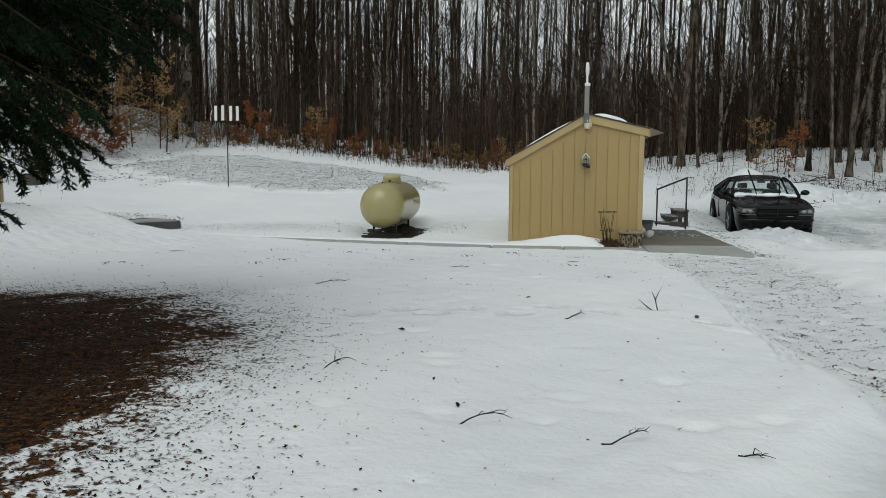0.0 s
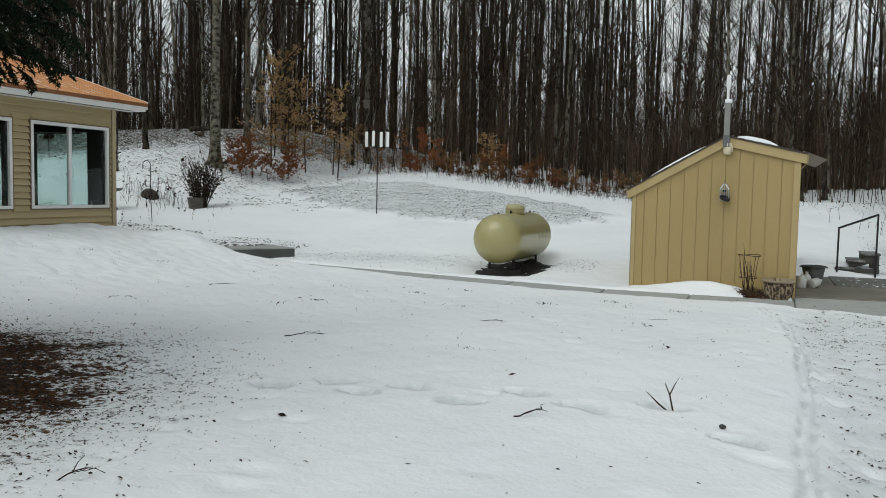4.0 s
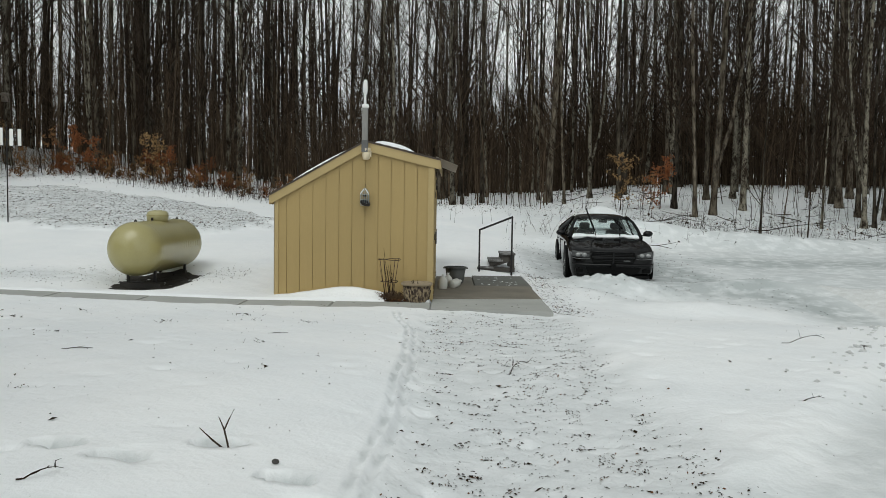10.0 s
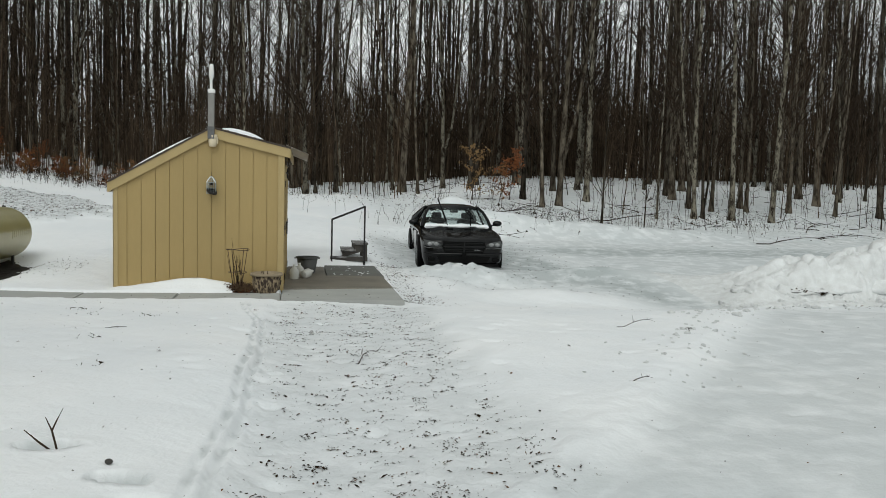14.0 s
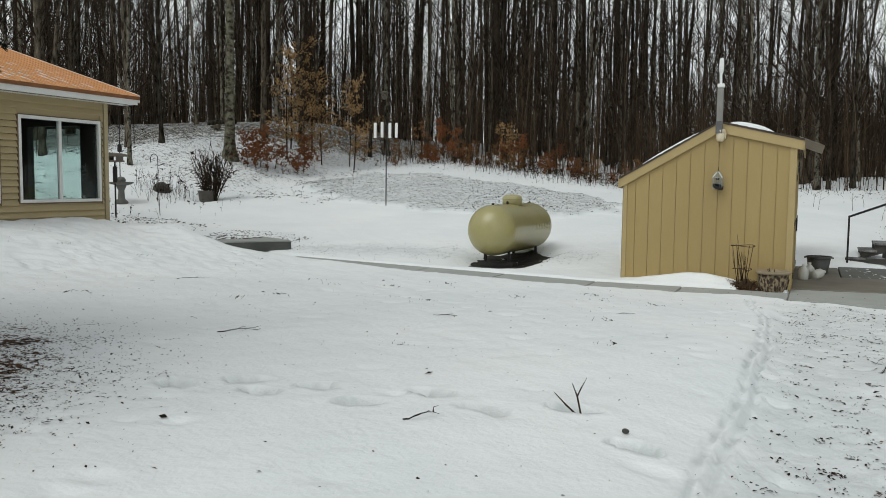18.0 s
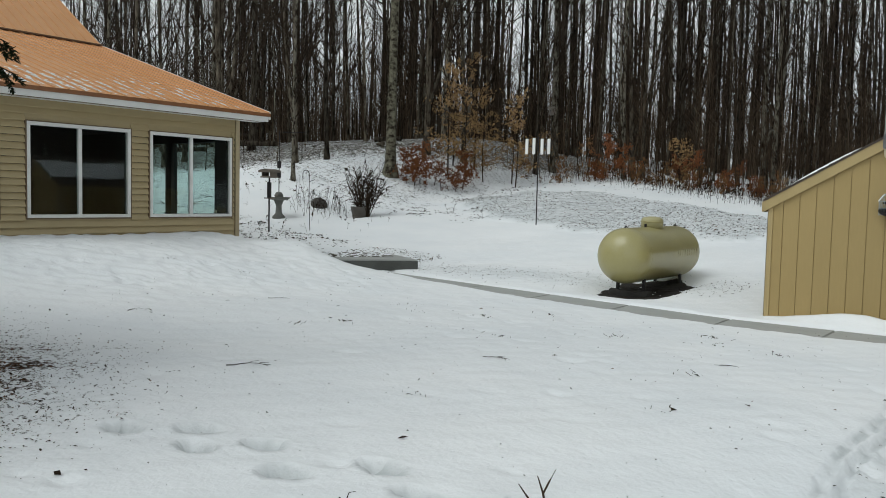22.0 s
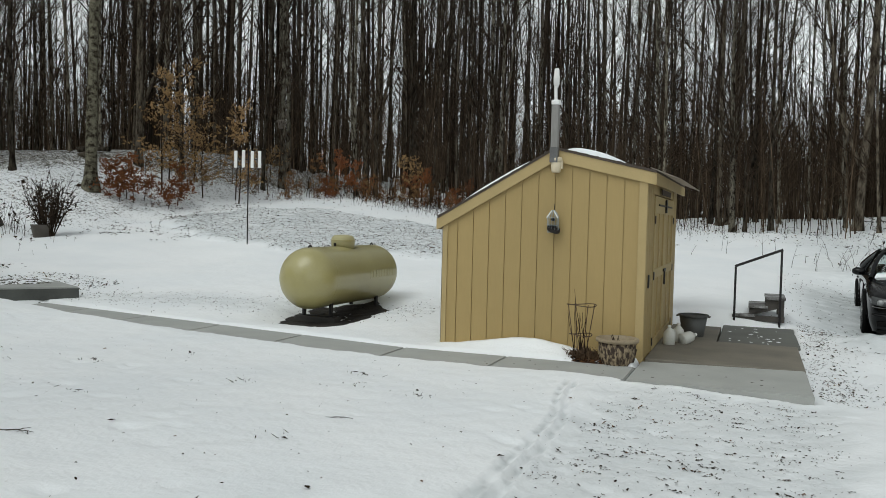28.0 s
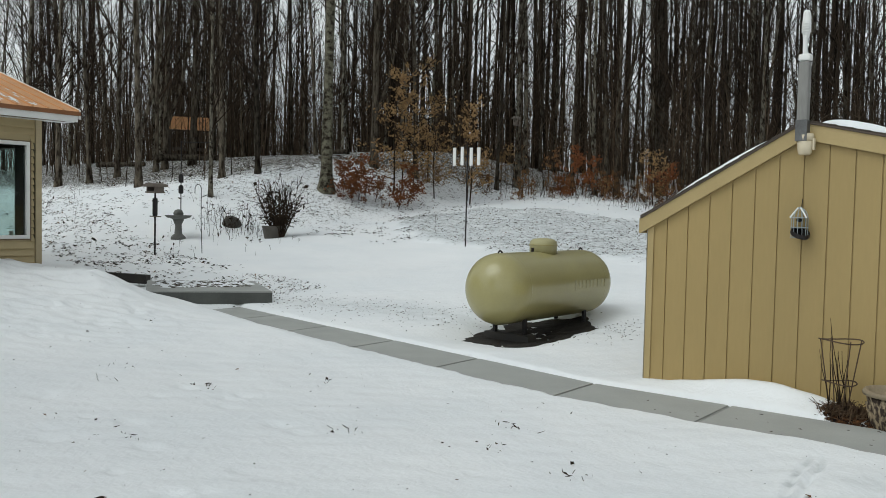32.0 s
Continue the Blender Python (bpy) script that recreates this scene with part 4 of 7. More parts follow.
    part("ridge_flashing", boxed(kink.x - 0.06, kink.x + 0.10, south, -1.03, kink.z + 0.0, kink.z + 0.035, bevel=0.006), material("dark_flashing", (0.16, 0.09, 0.05), None, 4, 40, 0.5, 0.3), house)
    part("back_roof", prism(bmesh.new(), [(top.x, top.z), (top.x - 5, 3.2), (top.x - 5, 3.1), (top.x, top.z - 0.06)], south, -1.05), M_ROOF, house)
    part("gable_end", prism(bmesh.new(), [(-22.4, HB - 0.5), (-15.0, HB - 0.5), (-15.0, 4.7), (top.x, top.z - 0.1), (-22.4, 3.1)], CORNER - 0.14, CORNER - 0.02), M_SIDING, house)
    part("porch_end", prism(bmesh.new(), [(-15.0, HT), (WX - 0.02, HT), (WX - 0.02, 3.0), (-15.0, 4.6)], CORNER - 0.14, CORNER - 0.02), M_SIDING, house)


build_house()


def roof_frost():
    """Thin frost flecks left between the seams above the eave."""
    r = np.random.default_rng(83)
    m = Mass()
    slope = (4.80 - 3.01) / (14.85 - 8.94)
    for k in range(1100):
        y = r.uniform(-12.5, -1.6)
        d = abs(r.normal(0.45, 0.55)) + 0.1
        if d > 3 or math.sin(y * 1.7) * math.sin(y * 0.6 + d * 2) < r.uniform(-1.0, 0.5):
            continue
        lane = math.floor((y + 1.06) / 0.23) * 0.23 - 1.06 + r.uniform(0.06, 0.17)
        c = np.array([-8.94 - d, lane, 3.01 + d * slope + 0.005])
        u = np.array([-1, 0, slope]) * r.uniform(0.02, 0.09)
        m.quad(c, u, (0, r.uniform(0.008, 0.034), 0))
    tagged(new("roof_frost", m.mesh("roof_frost", M_SNOW)), "thin white frost flecks on the metal roof", "frost", kind="stuff")


roof_frost()


def build_house_things():
    lamp = thing("table_lamp", "lit brass table lamp standing inside the house window", "lamp", at=(-10.6, -5.42, 0.72))
    glow = bpy.data.materials.new("warm_bulb")
    glow.use_nodes = True
    g = glow.node_tree.nodes["Principled BSDF"]
    g.inputs["Emission Color"].default_value, g.inputs["Emission Strength"].default_value = (1.0, 0.58, 0.18, 1), 1.6
    brass = material("brass", (0.12, 0.085, 0.04), None, 6, 60, 0.4, 0.6)
    part("stem", lathe([(0.12, 0.0), (0.12, 0.02), (0.02, 0.05), (0.02, 1.38), (0.03, 1.4)], 16), brass, lamp)
    part("globe", lathe([(0.015, 1.44), (0.03, 1.455), (0.038, 1.48), (0.03, 1.505), (0.015, 1.52), (0.001, 1.522)], 16), glow, lamp, "glowing warm globe", smooth=True)
    for k, (y, w, h) in enumerate(((-1.78, 0.07, 0.16), (-2.05, 0.05, 0.10), (-3.95, 0.06, 0.10), (-4.15, 0.08, 0.07), (-6.1, 0.07, 0.14))):
        vase = thing("window_vase", "small pale ornament on the window ledge", "vase", "ornaments on the ledge", at=(WX - 0.24, y, 1.0))
        part("body", lathe([(w * 0.5, 0.0), (w * 0.6, h * 0.4), (w * 0.3, h * 0.8), (w * 0.4, h)], 12), M_PALE_CLAY, vase, smooth=True)
    ledge = part("window_ledge", boxed(WX - 0.36, WX - 0.165, -12.8, CORNER - 0.17, 0.94, 0.995), M_WHITE, None)
    tagged(ledge, "white ledge inside the windows", "ledge", kind="structure")


M_PALE_CLAY = material("pale_clay", (0.34, 0.31, 0.27), (0.22, 0.19, 0.16), 8, 60, 0.6)
build_house_things()


# ---- woods ----
rng = np.random.default_rng(7)


def stem_line(h, lean, bends, n, r):
    """A slightly wandering stem."""
    u = np.linspace(0, 1, n)
    a, b = r.uniform(0, 6.28), r.uniform(0, 6.28)
    x = lean[0] * u * h + bends * np.sin(2.2 * u * 3.14 + a) * u
    y = lean[1] * u * h + bends * np.sin(1.7 * u * 3.14 + b) * u
    return np.stack([x - x[0], y - y[0], u * h], -1), u


def tree_meshes(seed, h, r0, limbs, bark, first=0.3, flare=1.6, sides=8, forks=0):
    r = np.random.default_rng(seed)
    trunk, crown = Mass(), Mass()
    pts, u = stem_line(h, r.normal(0, 0.016, 2), 0.05 + 0.009 * h, 16, r)
    foot = np.array([0.0, 0.006, 0.014, 0.026, 0.045])
    u = np.concatenate([foot, np.linspace(0.075, 1, 11)])
    pts = np.stack([np.interp(u, np.linspace(0, 1, 16), pts[:, c]) for c in range(3)], -1)
    pts[0, 2] = -0.15
    rad = r0 * (1 - 0.78 * u) * (1 + (flare - 1) * np.exp(-u * h / 0.28)) * (1 + 0.07 * np.sin(u * 37 + seed))
    trunk.tube(pts, rad, sides, cap=True)
    stems = [(pts, rad, u)]
    for _ in range(forks):      # a second stem that parts low and runs up beside the first
        i = int(r.integers(2, 9))
        a, w = r.uniform(0, 6.28), np.linspace(0, 1, 12)
        high = (h - pts[i, 2]) * r.uniform(0.7, 0.95)
        away = high * r.uniform(0.06, 0.16) * (w ** 0.6) + 0.05 * np.sin(5 * w + a)
        line = pts[i] + np.stack([math.cos(a) * away, math.sin(a) * away, w * high], -1)
        thick = rad[i] * r.uniform(0.5, 0.75) * (1 - 0.8 * w)
        trunk.tube(line, thick, sides - 1, cap=True)
        stems.append((line, thick, w))
    for k in range(limbs):
        body, girth, along = stems[k % len(stems)]
        q = min(first + (1 - first) * ((k + r.uniform(0, 1)) / limbs) ** 1.35, 0.97)
        p = np.array([np.interp(q, along, body[:, c]) for c in range(3)])
        a, up = r.uniform(0, 6.28), r.uniform(0.75, 2.6)
        length = h * r.uniform(0.06, 0.20) * (1.2 - 0.6 * q)
        d = np.array([math.cos(a), math.sin(a), up])
        d /= np.linalg.norm(d)
        w = np.linspace(0, 1, 5)
        bend = np.array([math.cos(a + 1.3), math.sin(a + 1.3), 1.1]) * 0.26 * length
        line = p + d * length * w[:, None] + bend * (w ** 2)[:, None] * r.uniform(-0.3, 1)
        rr = min(max(float(np.interp(q, along, girth)) * r.uniform(0.16, 0.42), 0.008), 0.045)
        crown.tube(line, rr * (1 - 0.8 * w), 4)
        for _ in range(r.integers(6, 11)):
            f = r.uniform(0.15, 1)
            s = np.array([np.interp(f, w, line[:, c]) for c in range(3)])
            dd = d + r.normal(0, 0.55, 3) + (0, 0, 0.2)
            dd /= np.linalg.norm(dd)
            ll = length * r.uniform(0.25, 0.65)
            tw = s + dd * ll * np.linspace(0, 1, 3)[:, None] + np.outer(np.linspace(0, 1, 3) ** 2, r.normal(0, 0.14 * ll, 3) + (0, 0, 0.12 * ll))
            crown.tube(tw, np.array([0.40, 0.28, 0.12]) * rr + 0.0035, 3)
    return trunk.mesh("trunk", bark, True), crown.mesh("branches", M_TWIG, True)


KINDS = []
for k in range(8):
    KINDS.append(("tall", tree_meshes(100 + k, 17 + 1.0 * k, 0.076 + 0.0075 * k, 38, M_BARK if k % 3 else M_BARK_PALE, 0.13, 1.75, 8, k % 2)))
for k in range(8):
    KINDS.append(("slim", tree_meshes(200 + k, 11 + 0.8 * k, 0.040 + 0.006 * k, 28, M_BARK if k % 3 else M_BARK_PALE, 0.10, 1.8, 6, (k % 4) // 2)))
for k in range(4):
    KINDS.append(("sapling", tree_meshes(300 + k, 4.5 + 0.9 * k, 0.018 + 0.005 * k, 16, M_TWIG, 0.15, 1.1, 5)))
KINDS.append(("beech", tree_meshes(401, 23, 0.185, 40, M_BARK_BEECH, 0.30, 2.1, 12)))
KINDS.append(("pale", tree_meshes(402, 20, 0.112, 40, M_BARK_PALE, 0.34, 1.8, 10)))
TREE_LABEL = {"tall": "tall bare grey-barked tree standing in snow", "slim": "slim bare young tree at the wood's edge", "sapling": "thin leafless sapling in the snow",
              "beech": "large smooth-barked grey-green tree beside the lawn", "pale": "pale mottled trunk with a dark flared foot"}


def plant(kind, x, y, scale=1.0, turn=0.0, lean=(0.0, 0.0)):
    tag, (trunk, crown) = KINDS[kind]
    ob = thing("tree", TREE_LABEL[tag], "tree", "trees of the wood", at=(x, y, floor_at(x, y)), turn=turn)
    ob.rotation_euler = (radians(lean[0]), radians(lean[1]), radians(turn))
    ob.scale = (scale, scale, scale)
    part_mesh("trunk", trunk, None, ob)
    tagged(part_mesh("crown", crown, None, ob), kind="stuff")


NEAR_TREES = [  # kind, x, y, scale: trees that stand out at the edge
    (20, -17.07, 11.8, 1.0), (21, -15.35, 20.9, 1.0), (5, -22.2, 7.95, 1.0), (0, -18.15, 7.95, 0.85), (5, -19.9, 9.65, 0.85), (4, -19.3, 10.7, 0.85), (2, -26.5, 11.3, 1.0),
    (7, -17.9, 15.0, 1.0), (4, -16.95, 16.3, 0.95), (21, -17.0, 24.0, 1.05), (2, -26.5, 8.5, 1.0), (4, -12.2, 23.5, 1.0), (1, 4.2, 23.0, 1.0), (7, -26.5, 13.0, 1.05),
    (5, 13.04, 19.26, 1.1), (4, 12.0, 21.0, 1.0), (6, 15.5, 24.2, 1.0), (8, 15.95, 16.3, 1.0), (17, 14.37, 13.8, 1.0), (9, 13.15, 14.64, 0.8), (7, 18.9, 21.3, 1.0),
    (3, 17.55, 16.5, 0.9), (5, 18.6, 19.1, 0.95), (10, 17.92, 16.5, 1.1), (21, 19.0, 16.3, 0.9), (2, 21.1, 19.4, 1.0), (6, 20.55, 16.1, 0.85), (4, 22.66, 18.3, 0.95),
    (7, 25.3, 20.35, 1.0), (5, 28.6, 23.4, 1.05), (18, 24.2, 14.7, 1.0), (1, 19.2, 18.3, 0.9), (3, 26.2, 27.1, 1.0), (7, 26.9, 25.8, 0.95), (16, 15.2, 14.6, 0.5), (6, 2.9, 21.3, 0.8), (12, 3.3, 22.2, 0.9)]


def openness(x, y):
    """Share of the deep wood left out, by bearing from the camera's standing place, so that sky comes through."""
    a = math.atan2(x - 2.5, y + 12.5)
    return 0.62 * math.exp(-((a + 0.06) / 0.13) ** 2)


def deep_wood(far, count, x0, x1, start, reach, r_lo, r_hi, rng):
    for k in range(count):
        x = rng.uniform(x0, x1)
        y = float(edge(np.clip(x, -40, 60))) + start + rng.uniform(0, 1) ** 1.1 * reach
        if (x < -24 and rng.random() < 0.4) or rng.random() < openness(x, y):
            continue
        z = float(lie(x, y)) - 0.2
        h, r0 = rng.uniform(14, 24), rng.uniform(r_lo, r_hi)
        pts, u = stem_line(h, rng.normal(0, 0.018, 2), 0.16, 6, rng)
        far.tube(pts + (x, y, z), r0 * (1 - 0.75 * u), 4)
        for _ in range(10):
            q = rng.uniform(0.16, 0.95)
            p = np.array([np.interp(q, u, pts[:, i]) for i in range(3)]) + (x, y, z)
            a = rng.uniform(0, 6.28)
            d = np.array([math.cos(a), math.sin(a), rng.uniform(0.6, 2.2)])
            ln = rng.uniform(1.2, 4.2)
            w = np.linspace(0, 1, 3)
            far.tube(p + d / np.linalg.norm(d) * ln * w[:, None] + np.outer(w ** 2, rng.normal(0, 0.35, 3) + (0, 0, 0.25)), np.array([0.32, 0.2, 0.05]) * r0 * 0.75 + 0.006, 3)


def bush(brush, x, y, h, r0, twigs, rng):
    """A thin bare stem with fine twigs spreading from it."""
    z = float(lie(x, y)) - 0.1
    pts, u = stem_line(h, rng.normal(0, 0.06, 2), 0.10, 3, rng)
    brush.tube(pts + (x, y, z), r0 * (1 - 0.7 * u), 3)
    for _ in range(twigs):
        q = rng.uniform(0.2, 0.97)
        p = np.array([np.interp(q, u, pts[:, i]) for i in range(3)]) + (x, y, z)
        a = rng.uniform(0, 6.28)
        d = np.array([math.cos(a), math.sin(a), rng.uniform(0.3, 1.5)]) * h * rng.uniform(0.10, 0.26) * (1.25 - 0.7 * q)
        brush.tube(p + d * np.linspace(0, 1, 2)[:, None], np.array([0.5, 0.22]) * r0, 3)


def build_woods():
    spots = []
    for kind, x, y, s in NEAR_TREES:
        plant(kind, x, y, s, rng.uniform(0, 360), rng.normal(0, 1.2, 2))
        spots.append((x, y, 1.1))
    count = 0
    while count < 330:
        x = rng.uniform(-46, 50)
        d = rng.uniform(0, 1) ** 1.1 * 26
        y = float(edge(x)) + 0.8 + d
        if x > 8 and d < 7 and rng.random() < 0.75 or (-26 < x < -16 and y < 15):
            continue
        gap = 0.9 if d < 12 else 0.6
        if any((x - a) ** 2 + (y - b) ** 2 < max(gap, 0.5 * c) ** 2 for a, b, c in spots):
            continue
        pick = rng.random()
        kind = int(rng.integers(0, 8)) if pick < 0.42 else int(rng.integers(8, 16)) if pick < 0.88 else int(rng.integers(16, 20))
        plant(kind, x, y, rng.uniform(0.85, 1.2), rng.uniform(0, 360), rng.normal(0, 1.4, 2))
        spots.append((x, y, gap))
        count += 1
    # the deep wood beyond, too many to count
    far, brush = Mass(), Mass()
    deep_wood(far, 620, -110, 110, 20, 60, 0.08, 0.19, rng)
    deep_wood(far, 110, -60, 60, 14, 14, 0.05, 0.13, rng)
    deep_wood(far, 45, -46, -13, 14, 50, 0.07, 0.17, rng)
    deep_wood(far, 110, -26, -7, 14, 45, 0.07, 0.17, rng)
    tagged(new("far_woods", far.mesh("far_woods", M_FAR, True)), "deep bare winter wood behind the first trees", "woods", kind="stuff")
    for k in range(6600):
        x = rng.uniform(-60, 62)
        deep = rng.uniform(0, 1) ** 1.4 * 50
        if x > 7 and deep < 13 and rng.random() < 0.9 or (x < -15.5 and deep < 9 and rng.random() < 0.85):
            deep += 14
        h = rng.uniform(1.2, 3.2) if rng.random() < 0.4 else rng.uniform(3, 6.5)
        bush(brush, x, float(edge(x)) + 0.3 + deep, h, (0.007 + 0.0022 * h) * (1 + deep / 70), 9, rng)
    for k in range(2600):
        x = rng.uniform(2, 60) if k % 5 < 3 else rng.uniform(-50, 2)
        h = rng.uniform(4, 8) if x > 2 else rng.uniform(2.5, 6.5)
        bush(brush, x, float(edge(x)) + 15 + rng.uniform(0, 1) * 24, h, rng.uniform(0.016, 0.034), 10, rng)
    for k in range(1500):   # a thick brown stand of young growth behind shed and car
        x = rng.uniform(-6, 30)
        h = rng.uniform(3.5, 7.0)
        bush(brush, x, float(edge(x)) + 13 + rng.uniform(0, 1) * 24, h, rng.uniform(0.014, 0.030), 12, rng)
    tagged(new("brushwood", brush.mesh("brushwood", M_BRUSH, True)), "thin bare brush and saplings filling the wood", "brush", kind="stuff")
    # dead wood and shoots on the forest floor
    floor_wood = Mass()
    for k in range(110):
        x = rng.uniform(8, 34)
        y = float(edge(x)) - 0.5 + rng.uniform(0, 1) ** 1.3 * 12
        z, a = float(lie(x, y)), rng.uniform(-0.5, 0.5) + rng.choice([0, 3.14])
        ln = rng.uniform(0.3, 1.5)
        w = np.linspace(0, 1, 4)
        line = np.stack([x + math.cos(a) * ln * w, y + math.sin(a) * ln * w, z + 0.02 + ln * rng.uniform(0, 0.35) * w ** 1.4 + rng.normal(0, 0.03, 4) * w], -1)
        floor_wood.tube(line, rng.uniform(0.007, 0.02) * (1 - 0.7 * w), 4)
    for k in range(330):
        x = rng.uniform(7, 34)
        y = float(edge(x)) - 0.6 + rng.uniform(0, 1) ** 1.3 * 11
        z, h = float(lie(x, y)), rng.uniform(0.2, 1.9)
        pts, u = stem_line(h, rng.normal(0, 0.12, 2), 0.06, 4, rng)
        floor_wood.tube(pts + (x, y, z - 0.03), (0.006 + 0.004 * h) * (1 - 0.7 * u), 3)
        for _ in range(2):
            p = pts[int(rng.integers(1, 4))] + (x, y, z)
            floor_wood.tube([p, p + (rng.normal(0, 0.2), rng.normal(0, 0.2), rng.uniform(0.05, 0.35))], [0.006, 0.003], 3)
    tagged(new("forest_floor_wood", floor_wood.mesh("forest_floor_wood", M_TWIG, True)), "dead branches and thin shoots on the snowy forest floor", "dead wood", kind="stuff")


build_woods()


def build_wood_shelter():
    """An open firewood shelter far back among the trees."""
    x, y = -32.4, 16.9
    sh = thing("firewood_shelter", "open firewood shelter with a copper-tan ribbed roof among trees", "shelter", at=(x, y, float(lie(x, y))), turn=54)
    dark = material("dark_timber", (0.035, 0.027, 0.02), (0.06, 0.045, 0.033), 3, 40, 0.9)
    roof = part("roof", boxed(-1.0, 1.0, -0.62, -0.58, 1.43, 2.06), M_ROOF, sh, "copper-tan ribbed roof")
    for k in range(11):
        q = -0.98 + k * 0.196
        part("rib", boxed(q - 0.012, q + 0.012, -0.64, -0.618, 1.43, 2.06), M_ROOF, roof)
    part("roof_back", boxed(-1.0, 1.0, -0.575, 0.7, 1.98, 2.04), dark, sh)
    for px in (-0.94, 0.94):
        for py in (-0.5, 0.6):
            part("post", boxed(px - 0.06, px + 0.06, py - 0.06, py + 0.06, -0.2, 1.98), dark, sh)
    part("base_rail", boxed(-1.0, 1.0, -0.56, -0.44, 0.42, 0.56), dark, sh)
    for k in range(26):
        lx, lz = -0.8 + (k % 13) * 0.133, 0.08 + 0.13 * (k // 13)
        part("log", rod(bmesh.new(), (lx, -0.45, lz), (lx + 0.01, 0.35, lz), 0.062, n=7), dark, sh)


def fallen_log(x, y, z_off, length, r, turn):
    bm = rod(bmesh.new(), (-length / 2, 0, 0), (length / 2, 0, 0.05), r, r * 0.8, 9)
    ob = part("fallen_log", bm, M_BARK, None)
    ob.matrix_world = pose(x, y, float(lie(x, y)) + z_off, 0, 0, turn)
    tagged(ob, "dark fallen log lying on the wooded slope", "log", "logs on the slope")


def beech_meshes(seed, h, spread, leaves):
    r = np.random.default_rng(seed)
    stem, leaf = Mass(), Mass()
    tips = []
    pts, u = stem_line(h, r.normal(0, 0.05, 2), 0.1, 6, r)
    stem.tube(pts, (0.006 + 0.006 * h) * (1 - 0.8 * u), 5)
    for k in range(int(10 + 7 * h)):
        q = r.uniform(0.08, 0.98)
        p = np.array([np.interp(q, u, pts[:, i]) for i in range(3)])
        a = r.uniform(0, 6.28)
        ln = spread * r.uniform(0.35, 1) * (1.15 - 0.8 * q)
        d = np.array([math.cos(a), math.sin(a), r.uniform(0.1, 0.7)]) * ln
        line = p + d * np.linspace(0, 1, 3)[:, None]
        stem.tube(line, np.array([0.006, 0.004, 0.002]) * (0.6 + 0.3 * h), 3)
        tips.append((p, d))
    for k in range(leaves):
        p, d = tips[r.integers(len(tips))]
        c = p + d * r.uniform(0.2, 1.1) + r.normal(0, 0.05, 3)
        uu, vv = r.normal(0, 1, 3), r.normal(0, 1, 3)
        uu /= np.linalg.norm(uu)
        vv -= uu * (uu @ vv)
        vv /= np.linalg.norm(vv)
        s = r.uniform(0.035, 0.065)
        leaf.leaf(c, uu * s, vv * s * 0.5)
    return stem.mesh("stem", M_TWIG, True), leaf


BEECHES = []
for k in range(8):
    s, lf = beech_meshes(400 + k, (0.9, 1.3, 1.8, 2.4, 3.2, 1.1, 1.5, 4.0)[k], (0.5, 0.6, 0.8, 0.9, 1.0, 0.7, 0.6, 1.25)[k], (150, 180, 520, 420, 560, 400, 160, 800)[k])
    BEECHES.append((s, lf.mesh("leaves", M_BEECH if k in (2, 5) else M_BEECH_PALE if k in (3, 4, 7) else M_BEECH_MID)))


def build_beeches():
    def put(kind, x, y, s):
        ob = thing("beech_sapling", "beech sapling holding dry orange-brown leaves", "sapling", "saplings along the wood's edge", at=(x, y, floor_at(x, y) - 0.03), turn=rng.uniform(0, 360))
        ob.scale = (s, s, s)
        tagged(part_mesh("stem", BEECHES[kind][0], None, ob), kind="stuff")
        part_mesh("leaves", BEECHES[kind][1], None, ob)
    for k in range(150):
        x = rng.uniform(-16.6, 0.6)
        y = float(edge(x)) + rng.uniform(-0.6, 3.0)
        put(int(rng.choice([0, 1, 5, 6, 2, 3], p=[0.30, 0.26, 0.10, 0.22, 0.04, 0.08])), x, y, rng.uniform(0.3, 0.85))
    for x, y, kind, s in ((-16.35, 11.9, 2, 0.75), (-16.1, 12.1, 5, 1.2), (-15.9, 12.5, 2, 0.8), (-16.2, 12.5, 5, 1.3), (-15.5, 12.9, 2, 0.6), (-15.9, 13.0, 6, 1.1), (-15.3, 14.0, 5, 1.3), (-16.4, 14.5, 7, 1.1), (-15.6, 15.8, 7, 0.85), (-16.9, 15.5, 4, 1.3), (-14.5, 16.5, 4, 1.2), (9.6, 20.0, 3, 1.1), (11.3, 20.5, 2, 1.2), (10.6, 19.5, 6, 1.0),
                          (-12.6, 20.6, 2, 1.1), (-11.9, 20.9, 5, 1.3), (-9.4, 20.9, 3, 1.0), (-8.9, 21.0, 2, 0.9), (-13.4, 20.4, 6, 1.2), (-15.9, 15.0, 7, 0.95), (-15.2, 13.4, 5, 0.9), (-16.6, 16.6, 7, 1.2), (-15.0, 17.0, 4, 1.1)):
        put(kind, x, y, s)


build_beeches()


def build_slope_logs():
    for x, y, z, ln, r, turn in ((-26.0, 12.4, 0.35, 2.6, 0.14, 40), (-29.5, 11.5, 0.3, 2.2, 0.12, 30), (-20.0, 15.0, 0.05, 1.2, 0.13, 20), (-19.2, 13.6, 0.05, 0.7, 0.12, -30)):
        fallen_log(x, y, z, ln, r, turn)


build_slope_logs()


# ---- on and beside the shed ----
M_CREAM = material("cream_plastic", (0.66, 0.58, 0.42), (0.58, 0.50, 0.36), 3, 40, 0.5)
M_PVC = material("white_plastic", (0.80, 0.80, 0.78), (0.70, 0.70, 0.68), 4, 40, 0.45)
M_POST = material("grey_weathered_post", (0.27, 0.265, 0.25), (0.18, 0.175, 0.165), 4, 60, 0.85, bump=0.3, stretch=(1, 1, 0.2))


